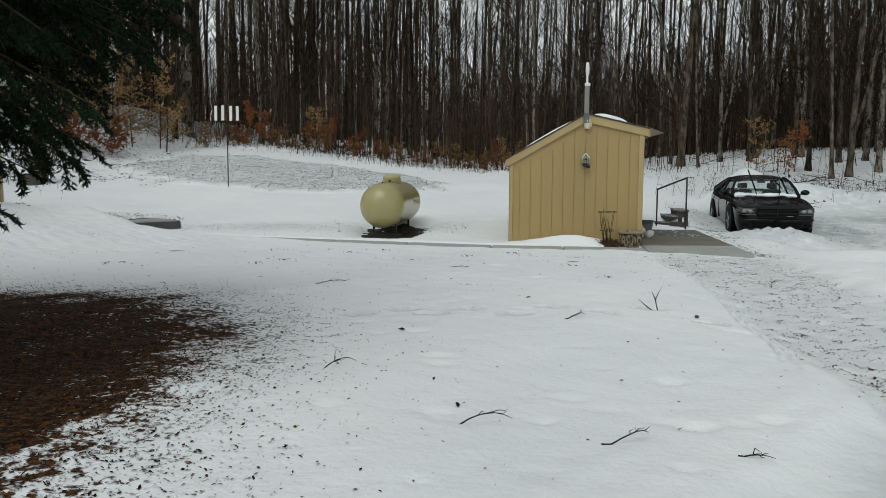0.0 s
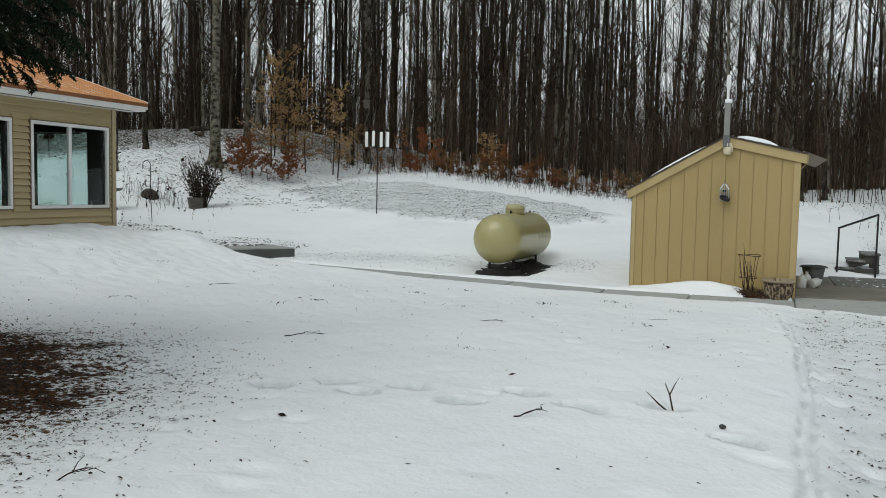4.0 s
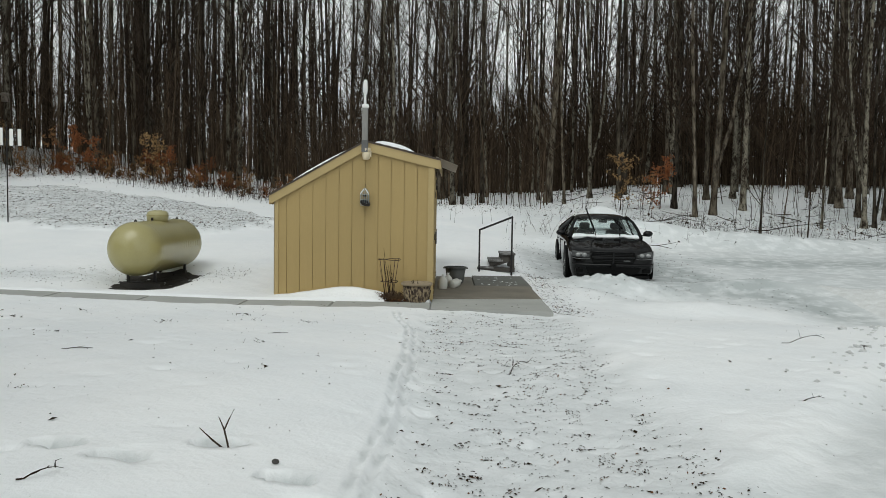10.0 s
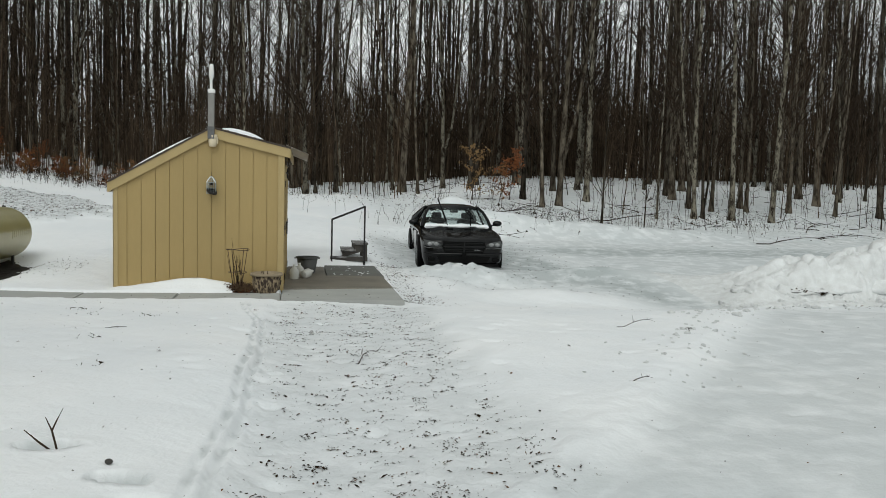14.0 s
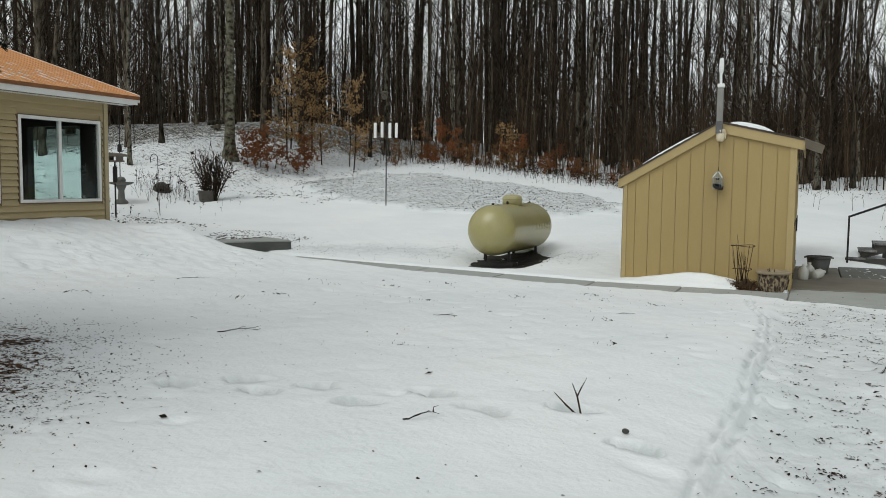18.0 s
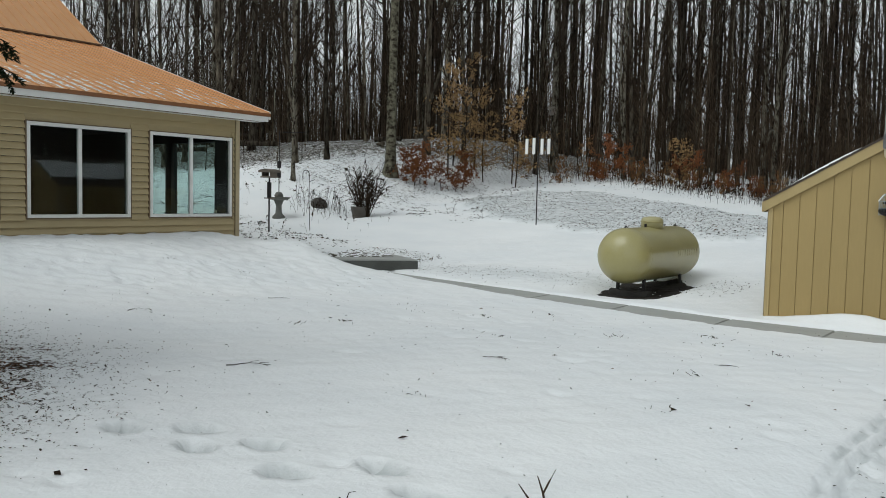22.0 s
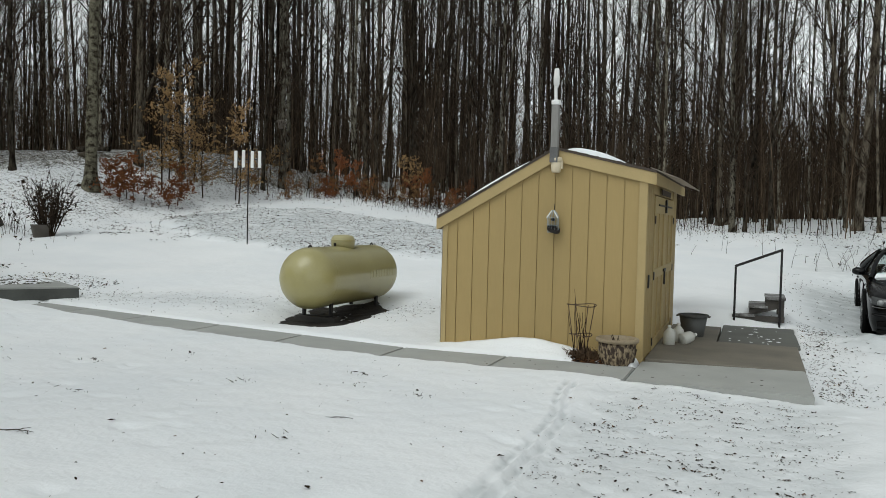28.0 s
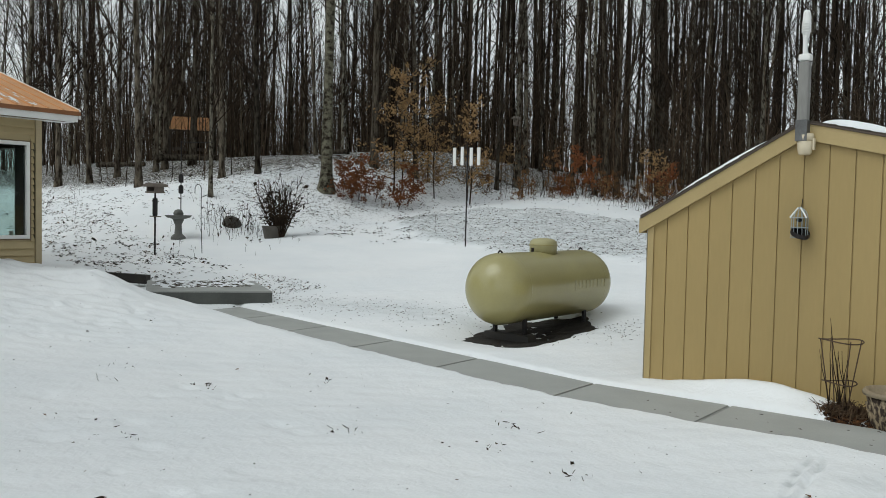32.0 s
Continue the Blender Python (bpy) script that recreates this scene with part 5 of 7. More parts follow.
def build_station():
    st = thing("weather_station", "white weather sensor on a grey wooden post at the gable", "weather station", at=(1.40, -0.09, 2.25))
    part("post", boxed(-0.042, 0.042, -0.042, 0.042, 0.0, 0.66, bevel=0.006), M_POST, st)
    part("foot_plate", boxed(-0.048, 0.048, -0.05, 0.044, -0.01, 0.17, bevel=0.003), material("galvanised", (0.10, 0.10, 0.10), (0.17, 0.17, 0.17), 6, 60, 0.5, 0.6), st, "dark metal post base")
    part("bracket", boxed(-0.045, 0.055, -0.05, 0.03, 0.665, 0.72, bevel=0.012), M_PVC, st)
    part("pipe", rod(bmesh.new(), (0.0, -0.01, 0.72), (-0.005, -0.01, 0.88), 0.019), M_PVC, st)
    body = part("sensor_body", lathe([(0.018, 0.86), (0.032, 0.90), (0.036, 1.0), (0.031, 1.01), (0.031, 1.06), (0.022, 1.09), (0.001, 1.092)], 20), M_PVC, st, smooth=True)
    for k in range(4):
        part("louvre", lathe([(0.031, 0.915 + 0.022 * k), (0.041, 0.910 + 0.022 * k), (0.041, 0.914 + 0.022 * k), (0.031, 0.920 + 0.022 * k)], 20), M_PVC, body)
    lamp = thing("wall_lamp", "cream plastic porch lamp fixed to the gable boards", "lamp", at=(1.42, -0.072, 2.125))
    part("housing", lathe([(0.042, 0.0), (0.054, 0.015), (0.066, 0.115), (0.060, 0.12)], 20), M_CREAM, lamp, smooth=True)
    part("cap", lathe([(0.068, 0.12), (0.070, 0.165), (0.062, 0.18), (0.001, 0.182)], 20), M_CREAM, lamp, smooth=True)
    part("arm", boxed(0.062, 0.080, -0.02, 0.02, 0.04, 0.14, bevel=0.006), M_CREAM, lamp)


def build_ornament():
    cage = thing("birdcage_ornament", "small dark wire birdcage ornament hanging on the shed", "ornament", at=(1.405, -0.085, 1.42))
    cage.scale = (0.8, 0.8, 1.0)
    for k in range(12):
        a = 2 * math.pi * k / 12
        c, s = math.cos(a), math.sin(a)
        bm = bmesh.new()
        pts = [(0.085 * c, 0.07 * s, 0.0), (0.085 * c, 0.07 * s, 0.17), (0.065 * c, 0.054 * s, 0.22), (0.03 * c, 0.025 * s, 0.25), (0, 0, 0.262)]
        for p, q in zip(pts, pts[1:]):
            rod(bm, p, q, 0.0035, n=5)
        part("wire", bm, material_wire, cage)
    for z in (0.0, 0.085, 0.17):
        part("hoop", lathe([(0.084, z - 0.004), (0.092, z), (0.084, z + 0.004)], 20), material_wire, cage)
    ring = part("ribbon", lathe([(0.094, 0.02), (0.100, 0.03), (0.096, 0.06), (0.092, 0.05)], 20), M_BLACK_IRON, cage, "dark ribbon round the cage")
    ring.rotation_euler = (0.25, 0.3, 0)
    bm = bmesh.new()
    bmesh.ops.create_icosphere(bm, subdivisions=2, radius=0.026, matrix=Matrix.Translation((0, -0.02, 0.15)) @ Matrix.Diagonal((1.3, 0.8, 0.7, 1)))
    part("perch_ball", bm, M_BLACK_IRON, cage, smooth=True)
    for q in (-1, 1):
        part("roof_rib", rod(bmesh.new(), (q * 0.085, -0.06, 0.17), (q * 0.012, -0.03, 0.255), 0.008, n=6), M_PVC, cage, "white roof rib")
    part("cord", rod(bmesh.new(), (0, 0.05, 0.255), (0.0, 0.075, 0.33), 0.004, n=6), M_BLACK_IRON, cage)


material_wire = material("grey_blue_wire", (0.42, 0.47, 0.48), (0.24, 0.27, 0.28), 8, 60, 0.5, 0.2)
build_station()
build_ornament()


def build_planter():
    pot = thing("planter_pot", "dark brown planter with cream drips and dry stalks by the shed", "planter", at=(2.24, -0.34, -0.05))
    m = material("weathered_planter", (0.036, 0.022, 0.014), (0.30, 0.235, 0.15), 26, 60, 0.8, bump=0.7, spread=0.14, dist=0.02, stretch=(1, 1, 0.45))
    part("bowl", lathe([(0.155, 0.0), (0.165, 0.02), (0.195, 0.14), (0.212, 0.265), (0.19, 0.265), (0.17, 0.20), (0.001, 0.20)], 28), m, pot, smooth=True)
    part("rim", lathe([(0.206, 0.265), (0.238, 0.272), (0.242, 0.298), (0.230, 0.314), (0.20, 0.31), (0.192, 0.262)], 28), material("cream_rim", (0.33, 0.27, 0.18), (0.20, 0.155, 0.10), 6, 40, 0.7), pot, "cream rolled rim", smooth=True)
    for k in range(10):
        a = 2 * math.pi * k / 10
        bm = bmesh.new()
        rod(bm, (0.178 * math.cos(a), 0.178 * math.sin(a), 0.05), (0.203 * math.cos(a), 0.203 * math.sin(a), 0.20), 0.012, 0.018, n=8)
        part("moulding", bm, m, pot)
    part("soil", lathe([(0.19, 0.21), (0.12, 0.235), (0.001, 0.24)], 20), material("dry_soil", (0.03, 0.022, 0.016), (0.06, 0.045, 0.03), 10, 80, 0.95, bump=0.9), pot)
    r = np.random.default_rng(5)
    for k in range(9):
        x, y = r.uniform(-0.13, 0.13, 2)
        bm = rod(bmesh.new(), (x, y, 0.22), (x + r.normal(0, 0.03), y + r.normal(0, 0.03), 0.26 + r.uniform(0, 0.09)), 0.006, 0.003, n=5)
        part("stalk", bm, M_TWIG, pot)
    cage = thing("plant_cage", "rusty wire plant cage with dry stalks by the shed", "plant support", at=(1.81, -0.27, -0.04))
    wire = material("rusty_wire", (0.12, 0.08, 0.05), (0.07, 0.045, 0.03), 9, 80, 0.7, 0.4)
    for z, rad in ((0.64, 0.168), (0.30, 0.13)):
        ring = Mass()
        a = np.linspace(0, 2 * np.pi, 25)
        ring.tube(np.stack([rad * np.cos(a), rad * 0.75 * np.sin(a), z + 0.01 * np.sin(2 * a)], -1), np.full(25, 0.0055), 5)
        part_mesh("hoop", ring.mesh("hoop", wire), None, cage)
    for k in range(4):
        a = 0.6 + k * math.pi / 2
        part("wire_leg", rod(bmesh.new(), (0.05 * math.cos(a), 0.04 * math.sin(a), -0.05), (0.168 * math.cos(a), 0.126 * math.sin(a), 0.65), 0.005, n=5), wire, cage)
    for k in range(11):
        x, y = r.normal(0, 0.07), r.normal(0, 0.04)
        line = Mass()
        hh = r.uniform(0.4, 0.88)
        w = np.linspace(0, 1, 5)
        line.tube(np.stack([x + r.normal(0, 0.05) * w + 0.02 * np.sin(5 * w), y + r.normal(0, 0.03) * w, hh * w - 0.03], -1), 0.006 * (1 - 0.7 * w), 4)
        part_mesh("stalk", line.mesh("stalk", M_TWIG), None, cage)
    tuft = Mass()
    for k in range(420):
        x, y = r.normal(0.05, 0.09), r.normal(0, 0.06)
        d = np.array([r.normal(0, 0.06), r.normal(0, 0.05), r.uniform(0.04, 0.16)])
        tuft.tube([(x, y, -0.02), (x + d[0] * 0.6, y + d[1] * 0.6, d[2] * 0.7), (x + d[0] * 1.4, y + d[1] * 1.4, d[2])], [0.006, 0.004, 0.001], 3)
    ob = part_mesh("dead_leaves", tuft.mesh("dead_leaves", material("dead_plant", (0.06, 0.035, 0.02), (0.10, 0.06, 0.03), 8, 60, 0.9)), None, cage)
    tagged(ob, "tangle of dead brown leaves", kind="stuff")


build_planter()


M_STEP = material("dark_weathered_wood", (0.085, 0.078, 0.070), (0.05, 0.045, 0.04), 3, 50, 0.9, bump=0.3)


def build_pad_things():
    milk = material("milky_jug", (0.62, 0.62, 0.58), (0.52, 0.52, 0.48), 5, 50, 0.4)
    for x, y, turn, tilt in ((2.63, 1.55, 20, 0), (2.72, 1.86, 60, 0), (2.78, 1.64, 140, 78)):
        jug = thing("plastic_jug", "milky white plastic jug standing on the pad" if not tilt else "milky white plastic jug lying on the pad", "jug", "jugs on the pad")
        jug.matrix_world = pose(x, y, -0.05 + (0.075 if tilt else 0), tilt, 0, turn)
        part("body", lathe([(0.07, 0.0), (0.078, 0.01), (0.078, 0.15), (0.07, 0.18), (0.03, 0.225), (0.022, 0.235), (0.022, 0.25)], 12), milk, jug, smooth=True)
        part("cap", lathe([(0.024, 0.25), (0.024, 0.268), (0.001, 0.269)], 12), M_PVC, jug)
        bm = bmesh.new()
        for p, q in zip([(0.025, 0, 0.215), (0.07, 0, 0.20), (0.078, 0, 0.13)], [(0.07, 0, 0.20), (0.078, 0, 0.13), (0.07, 0, 0.10)]):
            rod(bm, p, q, 0.010, n=6)
        part("handle", bm, milk, jug)
    pail = thing("bucket", "dark grey plastic tub standing on the pad", "bucket", at=(2.86, 2.62, -0.05))
    m = material("dark_plastic", (0.055, 0.057, 0.055), (0.09, 0.09, 0.085), 4, 60, 0.5)
    part("tub", lathe([(0.135, 0.0), (0.145, 0.01), (0.195, 0.30), (0.185, 0.30), (0.135, 0.03), (0.001, 0.03)], 28), m, pail, smooth=True)
    part("rim", lathe([(0.193, 0.29), (0.212, 0.295), (0.212, 0.32), (0.185, 0.322), (0.184, 0.295)], 28), m, pail)
    for s in (-1, 1):
        part("grip", boxed(s * 0.215 - 0.02, s * 0.215 + 0.02, -0.05, 0.05, 0.285, 0.305, bevel=0.006), m, pail)
    st = thing("wooden_steps", "weathered wooden steps dusted with snow with a black handrail", "steps", at=(0, 0.05, -0.055))
    snowy = material("frosted_boards", (0.30, 0.30, 0.30), (0.085, 0.08, 0.075), 5, 60, 0.85, bump=0.3, spread=0.25)
    y0, y1 = 4.40, 5.25
    base = floor_at(3.7, 4.8)
    for x0, x1, z in ((3.35, 3.69, 0.19), (3.585, 3.875, 0.335), (3.83, 4.14, 0.475)):
        part("tread", boxed(x0, x1, y0 - 0.02, y1 + 0.02, z - 0.04, z, bevel=0.006), snowy, st)
    for x0, z0, z1 in ((3.38, base - 0.02, 0.15), (3.62, 0.19, 0.295), (3.86, 0.335, 0.435)):
        part("riser", boxed(x0, x0 + 0.03, y0 + 0.07, y1 - 0.07, z0, z1), M_STEP, st)
    for y in (y0 + 0.02, y1 - 0.06):
        bm = bmesh.new()
        a = [(3.36, base), (3.50, base), (4.12, 0.33), (4.12, 0.435), (3.84, 0.435), (3.84, 0.295), (3.60, 0.295), (3.60, 0.15), (3.36, 0.15)]
        prism(bm, a, y, y + 0.04)
        part("stringer", bm, M_STEP, st)
        part("leg", boxed(4.03, 4.12, y - 0.01, y + 0.07, base - 0.02, 0.434), M_STEP, st)
    part("sill_board", boxed(3.34, 4.13, y0, y0 + 0.05, base - 0.04, base + 0.05), M_STEP, st)
    rail = part("handrail", beam(bmesh.new(), (3.36, y0 - 0.03, 0.955), (4.07, y0 - 0.03, 1.245), 0.035, 0.04), M_BLACK_IRON, st, "black metal handrail")
    for x, z0, z1 in ((3.375, 0.0, 0.955), (4.055, 0.0, 1.235)):
        part("rail_post", boxed(x - 0.017, x + 0.017, y0 - 0.047, y0 - 0.021, z0, z1), M_BLACK_IRON, rail)


build_pad_things()


# ---- car ----
NOSE = [(0.0, 0.0), (0.50, 0.0), (0.64, 0.012), (0.78, 0.055), (0.87, 0.14), (0.915, 0.27)]     # half plan of the nose: x, y


def nose_y(x):
    return float(np.interp(abs(x), [p[0] for p in NOSE], [p[1] for p in NOSE]))


def loft(stations):
    """Half sections of (x, z), joined along y and mirrored."""
    bm = bmesh.new()
    rows = []
    for y, half in stations:
        full = [(-x, z) for x, z in reversed(half) if x > 1e-6] + list(half)
        rows.append([bm.verts.new((x, y, z)) for x, z in full])
    for a, b in zip(rows, rows[1:]):
        for k in range(len(a) - 1):
            bm.faces.new((a[k], a[k + 1], b[k + 1], b[k]))
    for r in (rows[0], rows[-1]):
        bm.faces.new(r)
    bmesh.ops.recalc_face_normals(bm, faces=bm.faces)
    return bm


def body_section(w, zc, crease, fend, sh, low):
    return [(0, zc), (w * 0.30, zc), (w * 0.47, zc + crease), (w * 0.54, zc - 0.012), (w * 0.78, fend), (w * 0.91, sh + 0.02), (w * 0.98, sh - 0.05), (w, sh - 0.16), (w * 0.985, 0.46), (w * 0.975, 0.32), (w * 0.92, low), (0, low)]


def nose_strip(xs, low, high, proud, depth):
    """A thick strip that follows the rounded nose between two height lines."""
    bm = bmesh.new()
    rows = []
    for x, z0, z1 in zip(xs, low, high):
        y = nose_y(x) - proud
        rows.append([bm.verts.new(p) for p in ((x, y, z0), (x, y + 0.03, z1), (x * 0.97, y + depth, z1), (x * 0.97, y + depth, z0))])
    for p, q in zip(rows, rows[1:]):
        for k in range(4):
            bm.faces.new((p[k], p[(k + 1) % 4], q[(k + 1) % 4], q[k]))
    bm.faces.new(rows[0])
    bm.faces.new(rows[-1][::-1])
    bmesh.ops.recalc_face_normals(bm, faces=bm.faces)
    return bm


def curved_pane(corners, bow, n=8):
    """A pane between four corners, bowed forward in y across its width."""
    bm = bmesh.new()
    c = [Vector(p) for p in corners]
    rows = []
    for j in range(5):
        v = j / 4
        a, b = c[0].lerp(c[3], v), c[1].lerp(c[2], v)
        rows.append([bm.verts.new(a.lerp(b, i / n) + Vector((0, -bow * (1 - (2 * i / n - 1) ** 2), 0.02 * math.sin(math.pi * v)))) for i in range(n + 1)])
    for p, q in zip(rows, rows[1:]):
        for i in range(n):
            bm.faces.new((p[i], p[i + 1], q[i + 1], q[i]))
    bmesh.ops.solidify(bm, geom=bm.faces[:], thickness=0.005)
    return bm


def build_car():
    car = thing("car", "black four-door car with raised wipers and snow on the windscreen", "car", at=(6.30, 4.95, -0.30), turn=-4)
    car.scale.z = 1.05
    paint = material("black_car_paint", (0.0035, 0.0037, 0.004), (0.005, 0.0053, 0.0056), 3, 60, 0.07, 0.0, bump=0.0, coat=0.0, spec=0.26)
    trim = material("black_trim", (0.004, 0.004, 0.004), None, 6, 60, 0.6, spec=0.08)
    car_glass = glass("car_glass", (0.80, 0.86, 0.85))
    chrome = material("dull_chrome", (0.35, 0.36, 0.36), (0.25, 0.25, 0.25), 6, 50, 0.25, 0.9)
    body = loft([(0.0, body_section(0.50, 0.715, 0.0, 0.705, 0.65, 0.27)), (0.012, body_section(0.64, 0.735, 0.004, 0.72, 0.66, 0.25)), (0.055, body_section(0.78, 0.76, 0.008, 0.745, 0.69, 0.22)), (0.14, body_section(0.875, 0.785, 0.014, 0.775, 0.73, 0.20)),
                 (0.27, body_section(0.92, 0.815, 0.02, 0.815, 0.775, 0.19)), (0.6, body_section(0.95, 0.87, 0.026, 0.88, 0.835, 0.18)), (1.0, body_section(0.96, 0.925, 0.028, 0.925, 0.875, 0.18)), (1.42, body_section(0.95, 0.975, 0.02, 0.96, 0.90, 0.17)),
                 (1.6, body_section(0.945, 0.99, 0.0, 0.98, 0.91, 0.17)), (2.6, body_section(0.945, 1.0, 0.0, 1.0, 0.93, 0.17)), (3.5, body_section(0.955, 1.02, 0.0, 1.02, 0.96, 0.17)), (4.1, body_section(0.965, 1.06, 0.0, 1.05, 0.985, 0.19)),
                 (4.6, body_section(0.94, 1.09, 0.0, 1.075, 0.99, 0.24)), (5.0, body_section(0.88, 1.085, 0.0, 1.06, 0.96, 0.32)), (5.08, body_section(0.80, 1.0, 0.0, 0.98, 0.88, 0.38))])
    b = part("body", body, paint, car, smooth=True)
    b.modifiers.new("soften", "SUBSURF").levels = 2
    b.modifiers["soften"].render_levels = 2
    # roof, pillars and glass
    def cap(w, zt, drop):
        return [(0, zt), (w * 0.5, zt - 0.008), (w * 0.82, zt - 0.03), (w * 0.97, zt - 0.07), (w, zt - drop), (w * 0.9, zt - drop - 0.01), (0, zt - drop + 0.02)]
    roof = part("roof", loft([(2.08, cap(0.585, 1.405, 0.085)), (2.25, cap(0.605, 1.445, 0.10)), (2.7, cap(0.635, 1.478, 0.115)), (3.2, cap(0.63, 1.468, 0.115)), (3.6, cap(0.605, 1.425, 0.10)), (3.95, cap(0.56, 1.34, 0.08))]), paint, car, smooth=True)
    roof.modifiers.new("soften", "SUBSURF").levels = 1
    roof.modifiers["soften"].render_levels = 1
    for s in (-1, 1):
        pil = Mass()
        pil.tube([(s * 0.835, 1.50, 0.94), (s * 0.775, 1.72, 1.13), (s * 0.69, 1.95, 1.29), (s * 0.60, 2.16, 1.385), (s * 0.60, 2.4, 1.40)], [0.040, 0.036, 0.034, 0.034, 0.03], 8, cap=True)
        part_mesh("windscreen_pillar", pil.mesh("windscreen_pillar", paint, True), None, car)
        part("door_pillar", beam(bmesh.new(), (s * 0.865, 2.95, 0.97), (s * 0.635, 2.9, 1.40), 0.09, 0.04, up=(s, 0, 0)), trim, car)
        rear = Mass()
        rear.tube([(s * 0.80, 4.45, 1.03), (s * 0.71, 4.12, 1.18), (s * 0.60, 3.78, 1.32), (s * 0.60, 3.4, 1.38)], [0.11, 0.085, 0.06, 0.03], 8, cap=True)
        part_mesh("rear_pillar", rear.mesh("rear_pillar", paint, True), None, car)
    panes = [("windscreen", curved_pane([(-0.80, 1.50, 0.965), (0.80, 1.50, 0.965), (0.58, 2.13, 1.385), (-0.58, 2.13, 1.385)], 0.10)),
             ("rear_window", curved_pane([(-0.55, 3.90, 1.33), (0.55, 3.90, 1.33), (0.72, 4.45, 1.06), (-0.72, 4.45, 1.06)], -0.06))]
    for s in (-1, 1):
        panes.append(("front_side_window", curved_pane([(s * 0.855, 1.66, 0.985), (s * 0.868, 2.92, 0.985), (s * 0.63, 2.88, 1.385), (s * 0.615, 2.2, 1.37)], 0.0, 2)))
        panes.append(("rear_side_window", curved_pane([(s * 0.868, 2.98, 0.985), (s * 0.83, 4.2, 1.03), (s * 0.60, 3.65, 1.34), (s * 0.63, 2.93, 1.385)], 0.0, 2)))
    for name, bm in panes:
        part(name, bm, car_glass, car, smooth=True).visible_shadow = False
    seats = material("dark_seat_cloth", (0.03, 0.03, 0.03), None, 5, 60, 0.9)
    for x in (-0.38, 0.38):
        seat = part("seat", boxed(x - 0.24, x + 0.24, 2.55, 2.72, 0.6, 1.10, bevel=0.07), seats, car)
        part("headrest", boxed(x - 0.13, x + 0.13, 2.62, 2.72, 1.11, 1.26, bevel=0.045), seats, seat)
    part("dashboard", boxed(-0.74, 0.74, 1.62, 1.95, 0.85, 1.0, bevel=0.04), seats, car)
    part("inside_mirror", boxed(-0.10, 0.10, 2.10, 2.13, 1.27, 1.33, bevel=0.012), seats, car)
    # face: grille with a cross, slim wrapped lamps, lower intake
    grille = part("grille", prism(bmesh.new(), [(-0.45, 0.705), (0.45, 0.705), (0.49, 0.62), (0.43, 0.475), (-0.43, 0.475), (-0.49, 0.62)], -0.022, 0.05), trim, car, "wide black grille")
    for k in range(6):
        z = 0.505 + 0.034 * k
        part("grille_slat", boxed(-0.42, 0.42, -0.028, -0.0215, z, z + 0.010), paint, grille)
    part("grille_bar", boxed(-0.465, 0.465, -0.045, -0.021, 0.585, 0.625, bevel=0.008), paint, grille)
    part("grille_bar", boxed(-0.022, 0.022, -0.047, -0.021, 0.48, 0.70, bevel=0.006), paint, grille)
    part("badge_bar", boxed(0.22, 0.36, -0.036, -0.028, 0.532, 0.544), chrome, grille, "small pale badge bar")
    part("hood_lip", nose_strip([-0.50, -0.3, 0, 0.3, 0.50], [0.708] * 5, [0.735] * 5, 0.026, 0.10), paint, car, smooth=True)
    part("bumper", nose_strip([-0.87, -0.78, -0.64, -0.4, 0, 0.4, 0.64, 0.78, 0.87], [0.43] * 9, [0.475] * 9, 0.055, 0.12), paint, car, smooth=True)
    part("lower_intake", prism(bmesh.new(), [(-0.60, 0.40), (0.60, 0.40), (0.52, 0.27), (-0.52, 0.27)], -0.020, 0.08), trim, car)
    part("tag_bracket", boxed(-0.05, 0.05, -0.072, -0.054, 0.36, 0.47, bevel=0.004), trim, car)
    part("chin", nose_strip([-0.80, -0.64, 0, 0.64, 0.80], [0.185] * 5, [0.235] * 5, 0.03, 0.14), trim, car)
    housing = material("lamp_housing", (0.13, 0.135, 0.135), (0.05, 0.05, 0.05), 9, 60, 0.15, 0.5)
    lens = material("headlight_lens", (0.20, 0.205, 0.205), (0.28, 0.285, 0.285), 8, 60, 0.12, 0.3, coat=1.0)
    for s in (-1, 1):
        xs = [s * q for q in (0.505, 0.60, 0.70, 0.79, 0.87, 0.905)]
        lamp = part("headlight", nose_strip(xs, [0.605, 0.592, 0.592, 0.60, 0.62, 0.65], [0.672, 0.693, 0.708, 0.722, 0.735, 0.735], 0.016, 0.08), housing, car, "slim wrapped clear headlight", smooth=True)
        for dx in (0.615, 0.755):
            bm = bmesh.new()
            bmesh.ops.create_uvsphere(bm, u_segments=16, v_segments=8, radius=0.05, matrix=Matrix.Translation((s * dx, nose_y(dx) - 0.004, 0.65)) @ Matrix.Diagonal((1.1, 0.7, 0.85, 1)))
            part("projector", bm, lens, lamp, smooth=True)
        part("lamp_strip", nose_strip([s * q for q in (0.50, 0.64, 0.78, 0.87)], [0.565, 0.562, 0.565, 0.575], [0.578, 0.576, 0.579, 0.588], 0.020, 0.05), lens, lamp, "pale light strip")
        part("fog_recess", boxed(min(s * 0.64, s * 0.80), max(s * 0.64, s * 0.80), 0.0, 0.10, 0.29, 0.37, bevel=0.015), trim, car)
        part("hood_scoop", boxed(min(s * 0.13, s * 0.30), max(s * 0.13, s * 0.30), 0.98, 1.14, 0.905, 0.955, bevel=0.02), trim, car)
        bm = bmesh.new()
        bmesh.ops.create_uvsphere(bm, u_segments=14, v_segments=10, radius=1.0, matrix=Matrix.Translation((s * 1.02, 1.72, 1.045)) @ Matrix.Diagonal((0.115, 0.075, 0.068, 1)))
